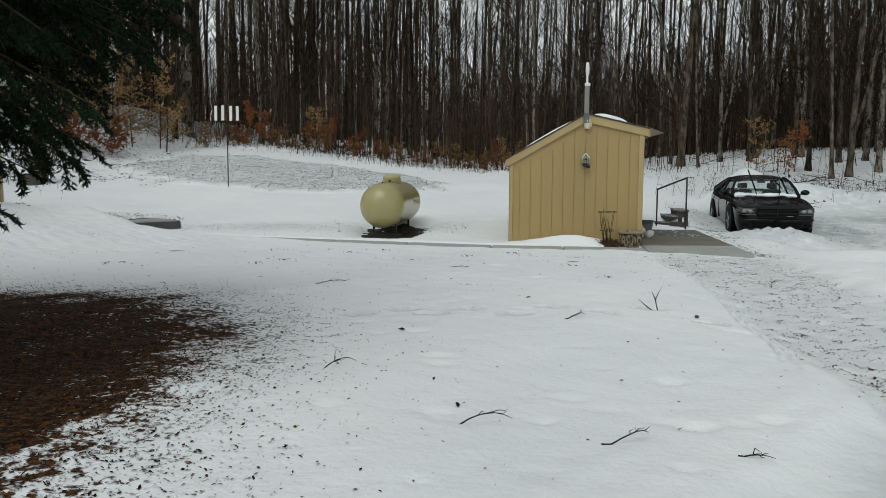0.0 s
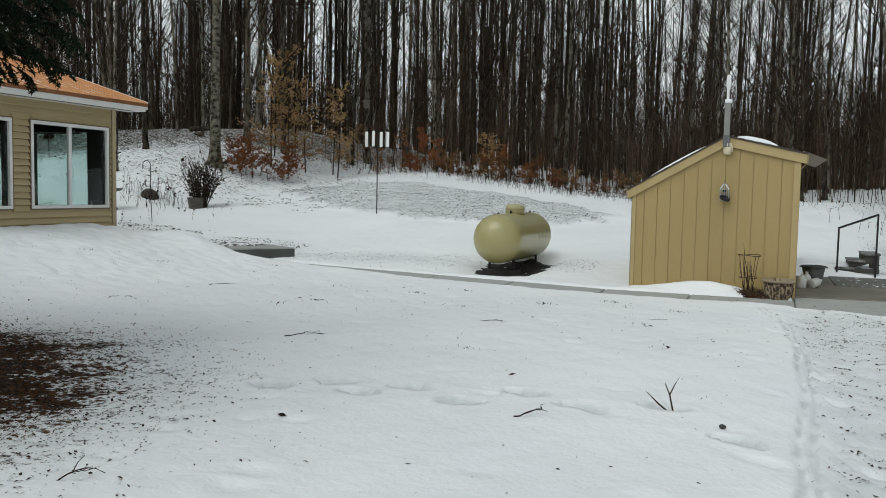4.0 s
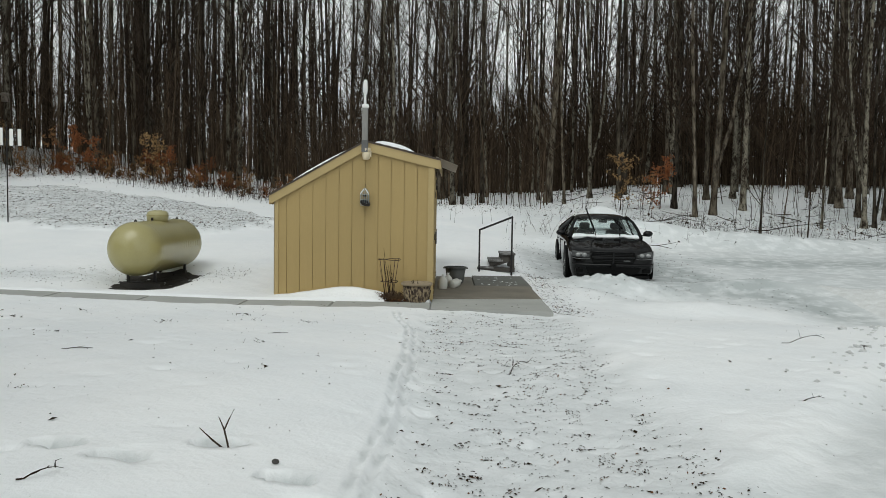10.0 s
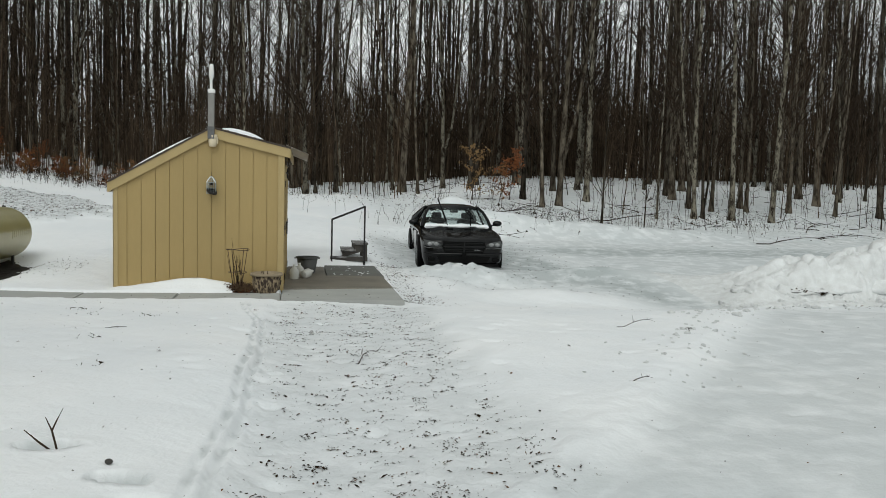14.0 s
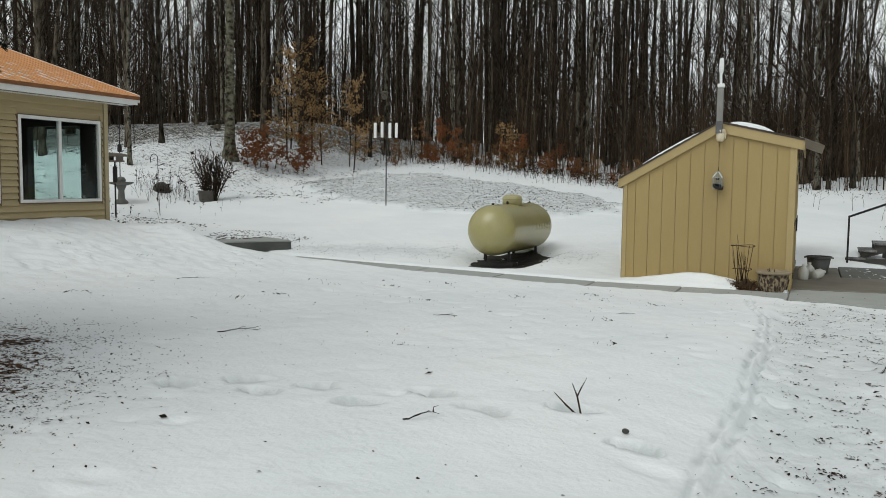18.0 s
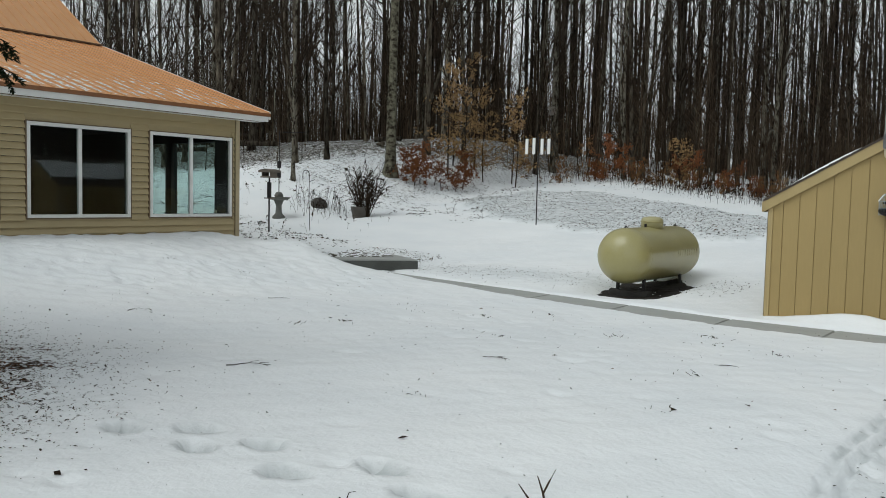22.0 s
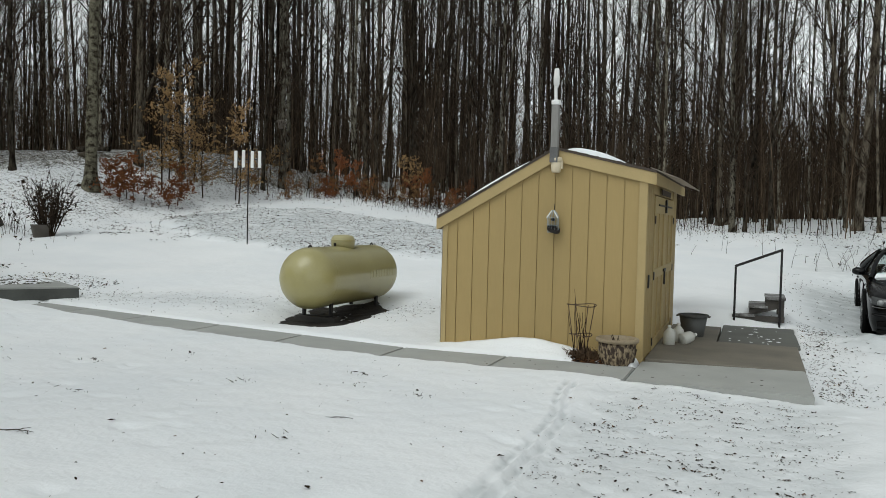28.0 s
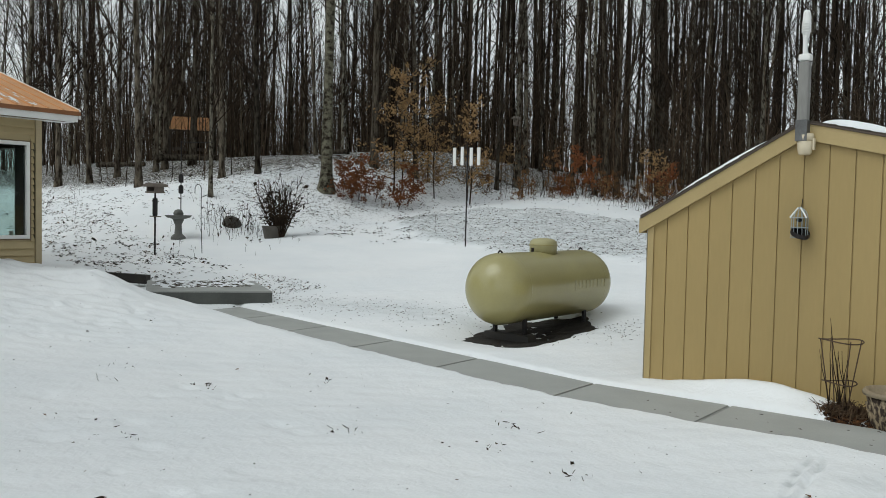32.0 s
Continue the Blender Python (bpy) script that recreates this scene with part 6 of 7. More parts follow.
        mirror = part("mirror", bm, paint, car, smooth=True)
        part("mirror_foot", boxed(min(s * 0.86, s * 0.96), max(s * 0.86, s * 0.96), 1.70, 1.77, 0.985, 1.02, bevel=0.01), trim, mirror)
        for y in (2.62, 3.78):
            part("door_handle", boxed(min(s * 0.94, s * 0.972), max(s * 0.94, s * 0.972), y, y + 0.2, 0.83, 0.86, bevel=0.01), paint, car)
        for y in (1.62, 2.93, 4.02):
            part("door_seam", boxed(min(s * 0.93, s * 0.951), max(s * 0.93, s * 0.951), y, y + 0.008, 0.36, 0.86), trim, car)
    for pts in (((-0.22, 1.46, 0.985), (-0.30, 1.40, 1.22), (-0.48, 1.36, 1.60)), ((0.33, 1.46, 0.985), (0.31, 1.36, 1.29), (0.14, 1.34, 1.38))):
        arm = Mass()
        arm.tube(pts, [0.014, 0.012, 0.008], 6, cap=True)
        wiper = part_mesh("wiper", arm.mesh("wiper", trim), None, car, "raised black wiper")
        part("blade", beam(bmesh.new(), Vector(pts[1]) + Vector((0.03, -0.015, -0.12)), Vector(pts[2]) + Vector((0, -0.015, 0)), 0.018, 0.03), trim, wiper)
    for s in (-1, 1):
        for y in (0.98, 4.03):
            wheel = part("wheel", lathe([(0.20, -0.11), (0.335, -0.115), (0.36, -0.07), (0.36, 0.07), (0.335, 0.115), (0.20, 0.11)], 28, "x"), trim, car, "black tyre", smooth=True)
            wheel.location = (s * 0.865, y, 0.36)
            rim = part("rim", lathe([(0.22, -0.06), (0.23, 0.112 * s), (0.20, 0.10 * s), (0.05, 0.08 * s), (0.001, 0.09 * s)], 20, "x"), chrome, wheel)
            for k in range(5):
                a = 2 * math.pi * k / 5
                part("spoke", beam(bmesh.new(), (0.10 * s, 0.03 * math.cos(a), 0.03 * math.sin(a)), (0.105 * s, 0.21 * math.cos(a), 0.21 * math.sin(a)), 0.03, 0.05), chrome, wheel)
            arch = part("wheel_arch", lathe([(0.375, -0.03), (0.43, -0.03), (0.43, 0.012), (0.375, 0.012)], 32, "x"), trim, car, "black wheel-arch gap")
            arch.location = (s * 0.947, y, 0.37)
    snow = bmesh.new()
    n = 16
    rows = []
    for j in range(4):
        row = []
        for i in range(n + 1):
            x = -0.78 + 1.56 * i / n
            f = j / 3
            up = 0.095 + 0.010 * math.sin(7 * x) + 0.008 * math.sin(17 * x)
            row.append(snow.verts.new((x * (1 - 0.07 * f), 1.475 - 0.10 * (1 - (x / 0.8) ** 2) + f * up * 1.45, 0.985 + f * up + 0.022 * math.sin(f * 3.14))))
        rows.append(row)
    for a, c in zip(rows, rows[1:]):
        for i in range(n):
            snow.faces.new((a[i], a[i + 1], c[i + 1], c[i]))
    tagged(part("windscreen_snow", snow, M_SNOW, None, smooth=True), "band of snow lying at the foot of the windscreen", "snow", kind="stuff").matrix_world = car.matrix_world.copy()


build_car()


# ---- spruce beside the camera's way ----
def needle_spray(green, r, a, b, count, length, wide):
    """Needles set round a shoot from a to b."""
    d = (b - a) / (np.linalg.norm(b - a) + 1e-9)
    f = r.uniform(0, 1.03, count)[:, None]
    c = a + (b - a) * f
    nd = d * 0.75 + r.normal(0, 0.62, (count, 3))
    nd /= np.linalg.norm(nd, axis=1, keepdims=True)
    up = np.cross(nd, r.normal(0, 1, (count, 3)))
    up *= wide / (np.linalg.norm(up, axis=1, keepdims=True) + 1e-9)
    ln = r.uniform(0.7, 1.3, (count, 1)) * length
    k0 = len(green.v)
    green.v.extend(map(tuple, np.stack([c - up, c + up, c + nd * ln], 1).reshape(-1, 3).tolist()))
    green.f.extend((k0 + 3 * i, k0 + 3 * i + 1, k0 + 3 * i + 2) for i in range(count))


def build_spruce():
    r = np.random.default_rng(11)
    tree = thing("spruce_tree", "dark green spruce with drooping lower branches over bare needles", "tree", at=(-4.2, -11.3, floor_at(-4.2, -11.3)))
    trunk = Mass()
    u = np.linspace(0, 1, 14)
    trunk.tube(np.stack([0.05 * np.sin(4 * u), 0.05 * np.cos(5 * u), 13.5 * u - 0.3], -1), 0.20 * (1 - 0.93 * u) * (1 + 0.5 * np.exp(-u * 30)), 10, cap=True)
    part_mesh("trunk", trunk.mesh("trunk", M_BARK, True), None, tree)
    z = 1.62
    while z < 13.0:
        n = 14 if z < 3.7 else 7 if z < 6 else 5
        full = 2.75 * (1 - max(0, z - 2.5) / 11.2) ** 0.8 * (0.80 + 0.20 * min(1, (z - 1.6) / 0.8))
        for k in range(n):
            a = (2 * math.pi * (k + r.uniform(-0.25, 0.25)) / n + z * 2.3) % (2 * math.pi)
            if z < 2.85 and 0.42 < a < 2.2:      # the lowest boughs are gone on the side towards the house
                continue
            length = full * r.uniform(0.80, 1.06) * (1.08 if 0.62 < a < 2.2 else 0.84 if z < 2.4 and 0.08 < a < 0.62 else 1.0)
            fine = z < 3.7 and math.cos(a - 0.5) > 0.05
            wood, green = Mass(), Mass()
            d = np.array([math.cos(a), math.sin(a), 0])
            side = np.array([-d[1], d[0], 0])
            w = np.linspace(0, 1, 9)
            line = d * length * w[:, None] + np.array([0, 0, 1.0]) * (z + 0.10 * w * length - 0.48 * length * w ** 1.7 + 0.06 * length * w ** 4)[:, None] + side * (0.05 * length * np.sin(3 * w + k))[:, None]
            wood.tube(line, (0.010 + 0.006 * length) * (1 - 0.85 * w), 5)
            step = 0.065 if fine else 0.15
            s, sgn = 0.12 * length, 1
            while s < length:
                q = s / length
                p = np.array([np.interp(q, w, line[:, i]) for i in range(3)])
                ahead = np.array([np.interp(min(q + 0.08, 1), w, line[:, i]) for i in range(3)]) - p + d * 1e-3
                ahead /= np.linalg.norm(ahead)
                tl = (0.60 * (1 - q) ** 0.7 + 0.14) * min(1, length / 2) * r.uniform(0.6, 1.1)
                td = ahead * 0.8 + side * sgn * 0.8 + np.array([0, 0, r.uniform(-1.0, -0.15)])
                td /= np.linalg.norm(td)
                ww = np.linspace(0, 1, 4)
                tw = p + td * tl * ww[:, None] + np.array([0, 0, -0.25 * tl]) * (ww ** 2)[:, None]
                wood.tube(tw, np.array([0.005, 0.004, 0.003, 0.002]), 3)
                for i in range(3):
                    needle_spray(green, r, tw[i], tw[i + 1], int(tl * (36 if fine else 16)) + 3, 0.036 if fine else 0.10, 0.0068 if fine else 0.020)
                if fine:
                    for f0 in (0.2, 0.36, 0.52, 0.68, 0.84):
                        c0 = np.array([np.interp(f0, ww, tw[:, i]) for i in range(3)])
                        for sg in (-1, 1):
                            sd = td + sg * 0.9 * np.cross(td, (0, 0, 1)) + np.array([0, 0, r.uniform(-0.4, 0.05)])
                            sd /= np.linalg.norm(sd)
                            sl = tl * 0.36 * (1.15 - 0.7 * f0) * r.uniform(0.7, 1.2)
                            wood.tube([c0, c0 + sd * sl], [0.0025, 0.0012], 3)
                            needle_spray(green, r, c0, c0 + sd * sl, int(sl * 115) + 3, 0.034, 0.0068)
                s += step * r.uniform(0.7, 1.3)
                sgn = -sgn
            bough = part_mesh("bough", wood.mesh("bough", M_TWIG), None, tree)
            tagged(part_mesh("foliage", green.mesh("foliage", M_NEEDLE), None, bough), kind="stuff")
        z += 0.16 if z < 3.7 else 0.27 if z < 6 else 0.5


build_spruce()


# ---- the far garden ----
def build_garden():
    pole = thing("slat_pole", "tall dark pole carrying four white slats on the lawn", "pole", at=(-9.04, 9.05, floor_at(-9.04, 9.05)))
    part("pole", rod(bmesh.new(), (0, 0, -0.2), (0, 0, 2.55), 0.017, n=8), M_BLACK_IRON, pole)
    bar = part("crossbar", beam(bmesh.new(), (-0.34, -0.10, 2.26), (0.34, 0.10, 2.26), 0.03, 0.03), M_BLACK_IRON, pole)
    for k, x in enumerate((-0.31, -0.11, 0.12, 0.31)):
        bm = boxed(x - 0.045, x + 0.045, x * 0.3 - 0.05, x * 0.3 - 0.02, 2.03 + 0.01 * (k % 2), 2.48 + 0.02 * (k == 1), bevel=0.006)
        part("slat", bm, M_WHITE, pole, "white painted slat")
    st = thing("bird_feeder", "roofed bird feeder with a baffle on a pole", "bird feeder", at=(-14.5, 3.75, floor_at(-14.5, 3.75)))
    part("pole", rod(bmesh.new(), (0, 0, -0.2), (0, 0, 1.5), 0.022, n=8), M_BLACK_IRON, st)
    part("baffle", lathe([(0.055, 0.95), (0.06, 1.0), (0.06, 1.36), (0.05, 1.38)], 14), M_BLACK_IRON, st, "black stovepipe baffle")
    part("side_arm", boxed(-0.20, 0.22, -0.02, 0.02, 0.92, 0.95), M_WOOD, st)
    tray = part("tray", boxed(-0.20, 0.20, -0.15, 0.15, 1.50, 1.54, bevel=0.004), M_WOOD, st)
    for x in (-0.17, 0.17):
        part("corner_stick", boxed(x - 0.015, x + 0.015, -0.12, 0.12, 1.54, 1.66), M_WOOD, tray)
    part("feeder_roof", prism(bmesh.new(), [(-0.26, 1.65), (0.26, 1.65), (0.24, 1.71), (0, 1.75), (-0.24, 1.71)], -0.19, 0.19), M_WOOD, st, "snow-dusted feeder roof")
    hook = thing("shepherd_hook", "thin curved black garden hook in the snow", "garden hook", at=(-13.7, 4.5, floor_at(-13.7, 4.5)))
    m = Mass()
    a = np.linspace(0, np.pi, 10)
    pts = [(0.06, 0, -0.2), (0.0, 0, 0.8)] + [(-0.13 + 0.13 * math.cos(q), 0, 1.55 + 0.13 * math.sin(q)) for q in a] + [(-0.26, 0, 1.45)]
    m.tube(pts, np.full(len(pts), 0.010), 6)
    part_mesh("stem", m.mesh("stem", M_BLACK_IRON), None, hook)
    part("side_hook", rod(bmesh.new(), (-0.01, 0, 1.35), (0.22, 0, 1.42), 0.009, n=6), M_BLACK_IRON, hook)
    stone = material("grey_cast_stone", (0.17, 0.17, 0.158), (0.11, 0.11, 0.10), 4, 50, 0.9, bump=0.3)
    bath = thing("bird_bath", "grey stone bird bath on a pedestal", "bird bath", at=(-15.86, 5.3, floor_at(-15.86, 5.3)))
    part("pedestal", lathe([(0.20, -0.05), (0.19, 0.05), (0.10, 0.14), (0.085, 0.38), (0.14, 0.50), (0.15, 0.54)], 18), stone, bath, smooth=True)
    part("bowl", lathe([(0.10, 0.52), (0.30, 0.57), (0.36, 0.63), (0.34, 0.635), (0.26, 0.60), (0.001, 0.59)], 22), stone, bath, smooth=True)
    bm = bmesh.new()
    bmesh.ops.create_icosphere(bm, subdivisions=2, radius=0.13, matrix=Matrix.Translation((0.0, 0, 0.68)) @ Matrix.Diagonal((1, 1, 0.8, 1)))
    for v in bm.verts:
        v.co += Vector((math.sin(37 * v.co.x), math.sin(29 * v.co.y), math.sin(41 * v.co.z))) * 0.02
    part("stone_heap", bm, stone, bath)
    crane = thing("feeder_pole", "tall thin pole with a side arm and hanging tube feeders", "feeder pole", at=(-16.2, 5.6, floor_at(-16.2, 5.6)))
    part("pole", rod(bmesh.new(), (0, 0, -0.2), (0, 0, 2.55), 0.014, n=8), M_BLACK_IRON, crane)
    part("arm", rod(bmesh.new(), (0, 0, 2.53), (0.62, 0.55, 2.53), 0.011, n=6), M_BLACK_IRON, crane)
    for z in (1.12, 1.42):
        part("tube_feeder", lathe([(0.03, z), (0.065, z + 0.02), (0.065, z + 0.20), (0.03, z + 0.24)], 12), M_BLACK_IRON, crane, "dark tube feeder")
    rock = thing("garden_boulder", "rounded grey boulder among dead plants in snow", "boulder", at=(-16.1, 7.2, floor_at(-16.1, 7.2)))
    bm = bmesh.new()
    bmesh.ops.create_icosphere(bm, subdivisions=3, radius=0.25)
    for v in bm.verts:
        n = noise.noise(v.co * 3.1) * 0.12
        v.co = Vector((v.co.x * 1.2, v.co.y, v.co.z * 1.05)) * (1 + n)
    part("stone", bm, material("dark_boulder", (0.085, 0.075, 0.065), (0.04, 0.036, 0.032), 4, 40, 0.95, bump=0.6), rock, smooth=True)
    # potted shrub
    r = np.random.default_rng(21)
    tub = thing("potted_shrub", "bare twiggy shrub standing in a round tub", "shrub", at=(-14.3, 7.2, floor_at(-14.3, 7.2)))
    part("tub", lathe([(0.20, -0.05), (0.21, 0.0), (0.26, 0.28), (0.275, 0.30), (0.275, 0.33), (0.24, 0.33), (0.20, 0.26), (0.001, 0.26)], 22), material("dull_tub", (0.095, 0.085, 0.072), (0.06, 0.052, 0.043), 5, 50, 0.8), tub, smooth=True)
    for k in range(60):
        stem = Mass()
        a, lean, h = r.uniform(0, 6.28), r.uniform(0.05, 0.5), r.uniform(0.9, 1.55)
        w = np.linspace(0, 1, 5)
        d = np.array([math.cos(a) * lean, math.sin(a) * lean, 1.0])
        line = np.array([0.10, 0.16, -0.05]) + np.array([math.cos(a), math.sin(a), 0]) * 0.1 + d * h * w[:, None] + np.outer(w ** 2, r.normal(0, 0.08, 3))
        stem.tube(line, 0.016 * (1 - 0.7 * w), 4)
        for _ in range(9):
            f = r.uniform(0.3, 1)
            p = np.array([np.interp(f, w, line[:, i]) for i in range(3)])
            dd = d * 0.5 + r.normal(0, 0.5, 3)
            stem.tube([p, p + dd * r.uniform(0.12, 0.35)], [0.009, 0.005], 3)
            if r.random() < 0.6:
                q = p + dd * 0.2
                stem.leaf(q, r.normal(0, 0.03, 3), r.normal(0, 0.02, 3))
        part_mesh("stem", stem.mesh("stem", M_TWIG), None, tub)


build_wood_shelter()
build_garden()


def build_birdhouse():
    """A small dark nest box fixed high on a trunk at the lawn's far edge."""
    nest = thing("birdhouse", "small dark wooden birdhouse fixed to a tree trunk", "birdhouse", at=(-15.33, 20.70, 5.22), turn=-20)
    part("body", boxed(-0.11, 0.11, -0.10, 0.12, 0.0, 0.28, bevel=0.008), M_WOOD, nest)
    part("roof", prism(bmesh.new(), [(-0.16, 0.27), (0.16, 0.27), (0.16, 0.30), (0.0, 0.36), (-0.16, 0.30)], -0.16, 0.12), M_WOOD, nest, "weathered little roof")
    # no opening is cut: a black disc gives the hole's darkness
    part("entrance", rod(bmesh.new(), (0, -0.108, 0.17), (0, -0.098, 0.17), 0.028, n=12), M_BLACK_IRON, nest, "black disc drawn as the entrance hole's shade")
    part("perch", rod(bmesh.new(), (0, -0.16, 0.10), (0, -0.10, 0.10), 0.008, n=6), M_WOOD, nest)


build_birdhouse()


def weeds(name, label, cx, cy, sx, sy, count, h, seed, mat=None):
    """A patch of dead stalks."""
    r = np.random.default_rng(seed)
    m = Mass()
    for k in range(count):
        x, y = cx + r.normal(0, sx), cy + r.normal(0, sy)
        z = float(lie(x, y))
        d = r.normal(0, 0.25, 2)
        hh = h * r.uniform(0.3, 1.2)
        w = np.linspace(0, 1, 4)
        m.tube(np.stack([x + d[0] * hh * w ** 1.5, y + d[1] * hh * w ** 1.5, z - 0.03 + hh * w], -1), (0.004 + 0.004 * h) * (1 - 0.7 * w), 3)
        for _ in range(2):
            f = r.uniform(0.3, 0.9)
            p = np.array([x + d[0] * hh * f, y + d[1] * hh * f, z + hh * f])
            m.tube([p, p + (r.normal(0, 0.25) * hh, r.normal(0, 0.25) * hh, r.uniform(0, 0.3) * hh)], [0.004, 0.002], 3)
        if r.random() < 0.5:
            m.leaf((x + d[0] * hh, y + d[1] * hh, z + hh * 0.8), r.normal(0, 0.03, 3), r.normal(0, 0.02, 3))
    tagged(new(name, m.mesh(name, mat or M_TWIG)), label, "dead plants", kind="stuff")


weeds("dead_flower_stalks", "dead flower stalks round the boulder", -15.7, 7.0, 0.55, 0.35, 80, 0.6, 31)
weeds("dead_bed_stalks", "dead stalks standing in the snowy flower bed", -14.6, 5.6, 1.6, 1.2, 40, 0.25, 32)
weeds("edge_brush", "low brush along the edge of the wood", 12.5, 14.2, 5.0, 0.9, 240, 0.7, 33)
weeds("mound_brush", "brush sticking out of a snow mound", 9.2, 13.4, 1.6, 0.7, 160, 0.7, 34)
weeds("hill_brush", "scattered twigs on the wooded slope", -18.5, 9.5, 3.5, 2.5, 50, 0.4, 35)
weeds("lawn_edge_brush", "dry weeds between lawn and wood", -7.0, 20.4, 5.5, 0.8, 700, 0.6, 36)


# ---- litter, twigs and lumps on the snow ----
def scatter_litter():
    r = np.random.default_rng(41)
    dark, pale = Mass(), Mass()

    def drop(x, y, s, m):
        z = heights.pop()
        a = r.uniform(0, 6.28)
        tilt = r.normal(0, 0.28, 2)
        u = np.array([math.cos(a), math.sin(a), tilt[0]]) * s
        v = np.array([-math.sin(a), math.cos(a), tilt[1]]) * s * r.uniform(0.25, 0.7)
        m.leaf((x, y, z + 0.2 * s + 0.003), u, v, 0.25)

    spots = []
    for k in range(1300):   # the drive
        spots.append((r.uniform(2.4, 4.25) + r.normal(0, 0.12), -1.4 - 11.5 * r.uniform(0, 1) ** 0.9, r.choice([0.005, 0.008, 0.012, 0.018], p=[0.45, 0.33, 0.17, 0.05])))
    for k in range(430):    # scraps and scuffed earth in loose clusters, drawn out across the drive
        cx, cy, wide = r.uniform(2.45, 4.2), -1.5 - 10.5 * r.uniform(0, 1), r.choice([0.025, 0.045, 0.08], p=[0.4, 0.4, 0.2])
        for _ in range(int(r.integers(4, 13))):
            spots.append((cx + r.normal(0, wide), cy + r.normal(0, 0.016), r.uniform(0.006, 0.015)))
    for fx, fy, turn in ((3.67, -7.95, 0.2), (3.82, -8.12, 0.2), (3.47, -8.73, 0.25), (3.53, -8.95, 0.2), (3.6, -7.09, 0.1), (3.30, -9.7, 0.2)):     # boot treads pressed to the gravel
        for b in range(9):
            for q in range(7):
                u, v = -0.14 + b * 0.035, -0.045 + q * 0.015
                if r.random() < 0.6:
                    spots.append((fx + v + turn * u + r.normal(0, 0.004), fy + u + r.normal(0, 0.004), 0.009))
    for k in range(80):     # clods pressed along the wheel line
        y = r.uniform(-10.5, -2)
        spots.append((3.55 + r.normal(0, 0.35), y, r.uniform(0.012, 0.028)))
    for k in range(26000):   # round the spruce
        a, q = r.uniform(-1.7, 2.0), (2.2 + abs(r.normal(0, 0.62))) if k % 3 else 2.8 * math.sqrt(r.uniform(0.05, 1))
        q *= 1 + 0.28 * math.exp(-((a + 0.62) / 0.35) ** 2) + 0.10 * math.exp(-((a - 0.85) / 0.45) ** 2)
        spots.append((-4.2 + q * math.cos(a), -11.3 + q * math.sin(a), r.uniform(0.005, 0.013)))
    for k in range(1500):   # the lawn
        spots.append((r.uniform(-9, 2.3), r.uniform(-14, -1.5), r.choice([0.004, 0.008, 0.015, 0.03], p=[0.5, 0.33, 0.14, 0.03])))
    for k in range(500):
        spots.append((r.uniform(4.3, 12), r.uniform(-12, 1), r.choice([0.005, 0.01, 0.02], p=[0.6, 0.3, 0.1])))
    for k in range(1400):   # trodden strip and yard behind
        x = r.uniform(-8.5, -1)
        spots.append((x, 1.9 + 0.12 * (x + 5) + r.normal(0, 0.5), r.uniform(0.008, 0.022)))
    for k in range(6500):   # sand heap
        x, y = r.uniform(-15, -2), r.uniform(8.5, 17.5)
        if patch(np.array(x), np.array(y)) > 0.3:
            spots.append((x, y, r.uniform(0.012, 0.045)))
    for k in range(1500):   # wooded slope and flower bed, in drifts
        x = r.uniform(-27, -11)
        y = r.uniform(1.2, 3.6) + 0.25 * max(0, -12 - x) if r.random() < 0.35 else r.uniform(8, 17) if x > -18 else r.uniform(4, 16)
        if y > 10.5 and x > -14:
            continue
        for _ in range(int(r.integers(2, 9))):
            spots.append((x + r.normal(0, 0.16), y + r.normal(0, 0.07), r.uniform(0.018, 0.055)))
    for k in range(6000):   # along the edge of the wood
        x = r.uniform(-20, 35)
        spots.append((x, float(edge(x)) + r.normal(0.8, 1.6), r.uniform(0.015, 0.05)))
    for k in range(1200):   # by the car and the pad
        spots.append((r.uniform(4.2, 9.5), r.uniform(1.5, 12), r.uniform(0.008, 0.03)))
    for k in range(1100):
        spots.append((r.normal(4.5, 0.22), r.uniform(-1.2, 5.0), r.uniform(0.008, 0.022)))
    for k in range(420):    # dirt on the ploughed bank
        spots.append((r.uniform(10.4, 16), r.normal(1.2, 0.45), r.uniform(0.012, 0.04)))
    for k in range(700):    # below the entrance step
        spots.append((r.uniform(-10.2, -7.8), r.uniform(1.6, 3.2), r.uniform(0.012, 0.035)))
    spots = [s for s in spots if not (-8.9 < s[0] < 4.3 and -1.3 < s[1] < -0.4 and s[0] > -0.4)]
    zz = height(np.array([s[0] for s in spots]), np.array([s[1] for s in spots]))
    heights = list(zz[::-1])
    for k, (x, y, s) in enumerate(spots):
        drop(x, y, s, pale if (k % 3 == 0 and (x + 4.2) ** 2 + (y + 11.3) ** 2 < 9 or k % 7 == 0) else dark)
    tagged(new("leaf_litter", dark.mesh("leaf_litter", material("dark_litter", (0.014, 0.010, 0.0068), (0.038, 0.025, 0.015), 9, 60, 0.95, spec=0.05))), "dark scraps of leaves and bark strewn over snow", "litter", kind="stuff")
    tagged(new("dry_litter", pale.mesh("dry_litter", material("brown_litter", (0.075, 0.034, 0.014), (0.15, 0.070, 0.029), 9, 60, 0.95, spec=0.05))), "brown scraps of leaves strewn over the snow", "litter", kind="stuff")


scatter_litter()


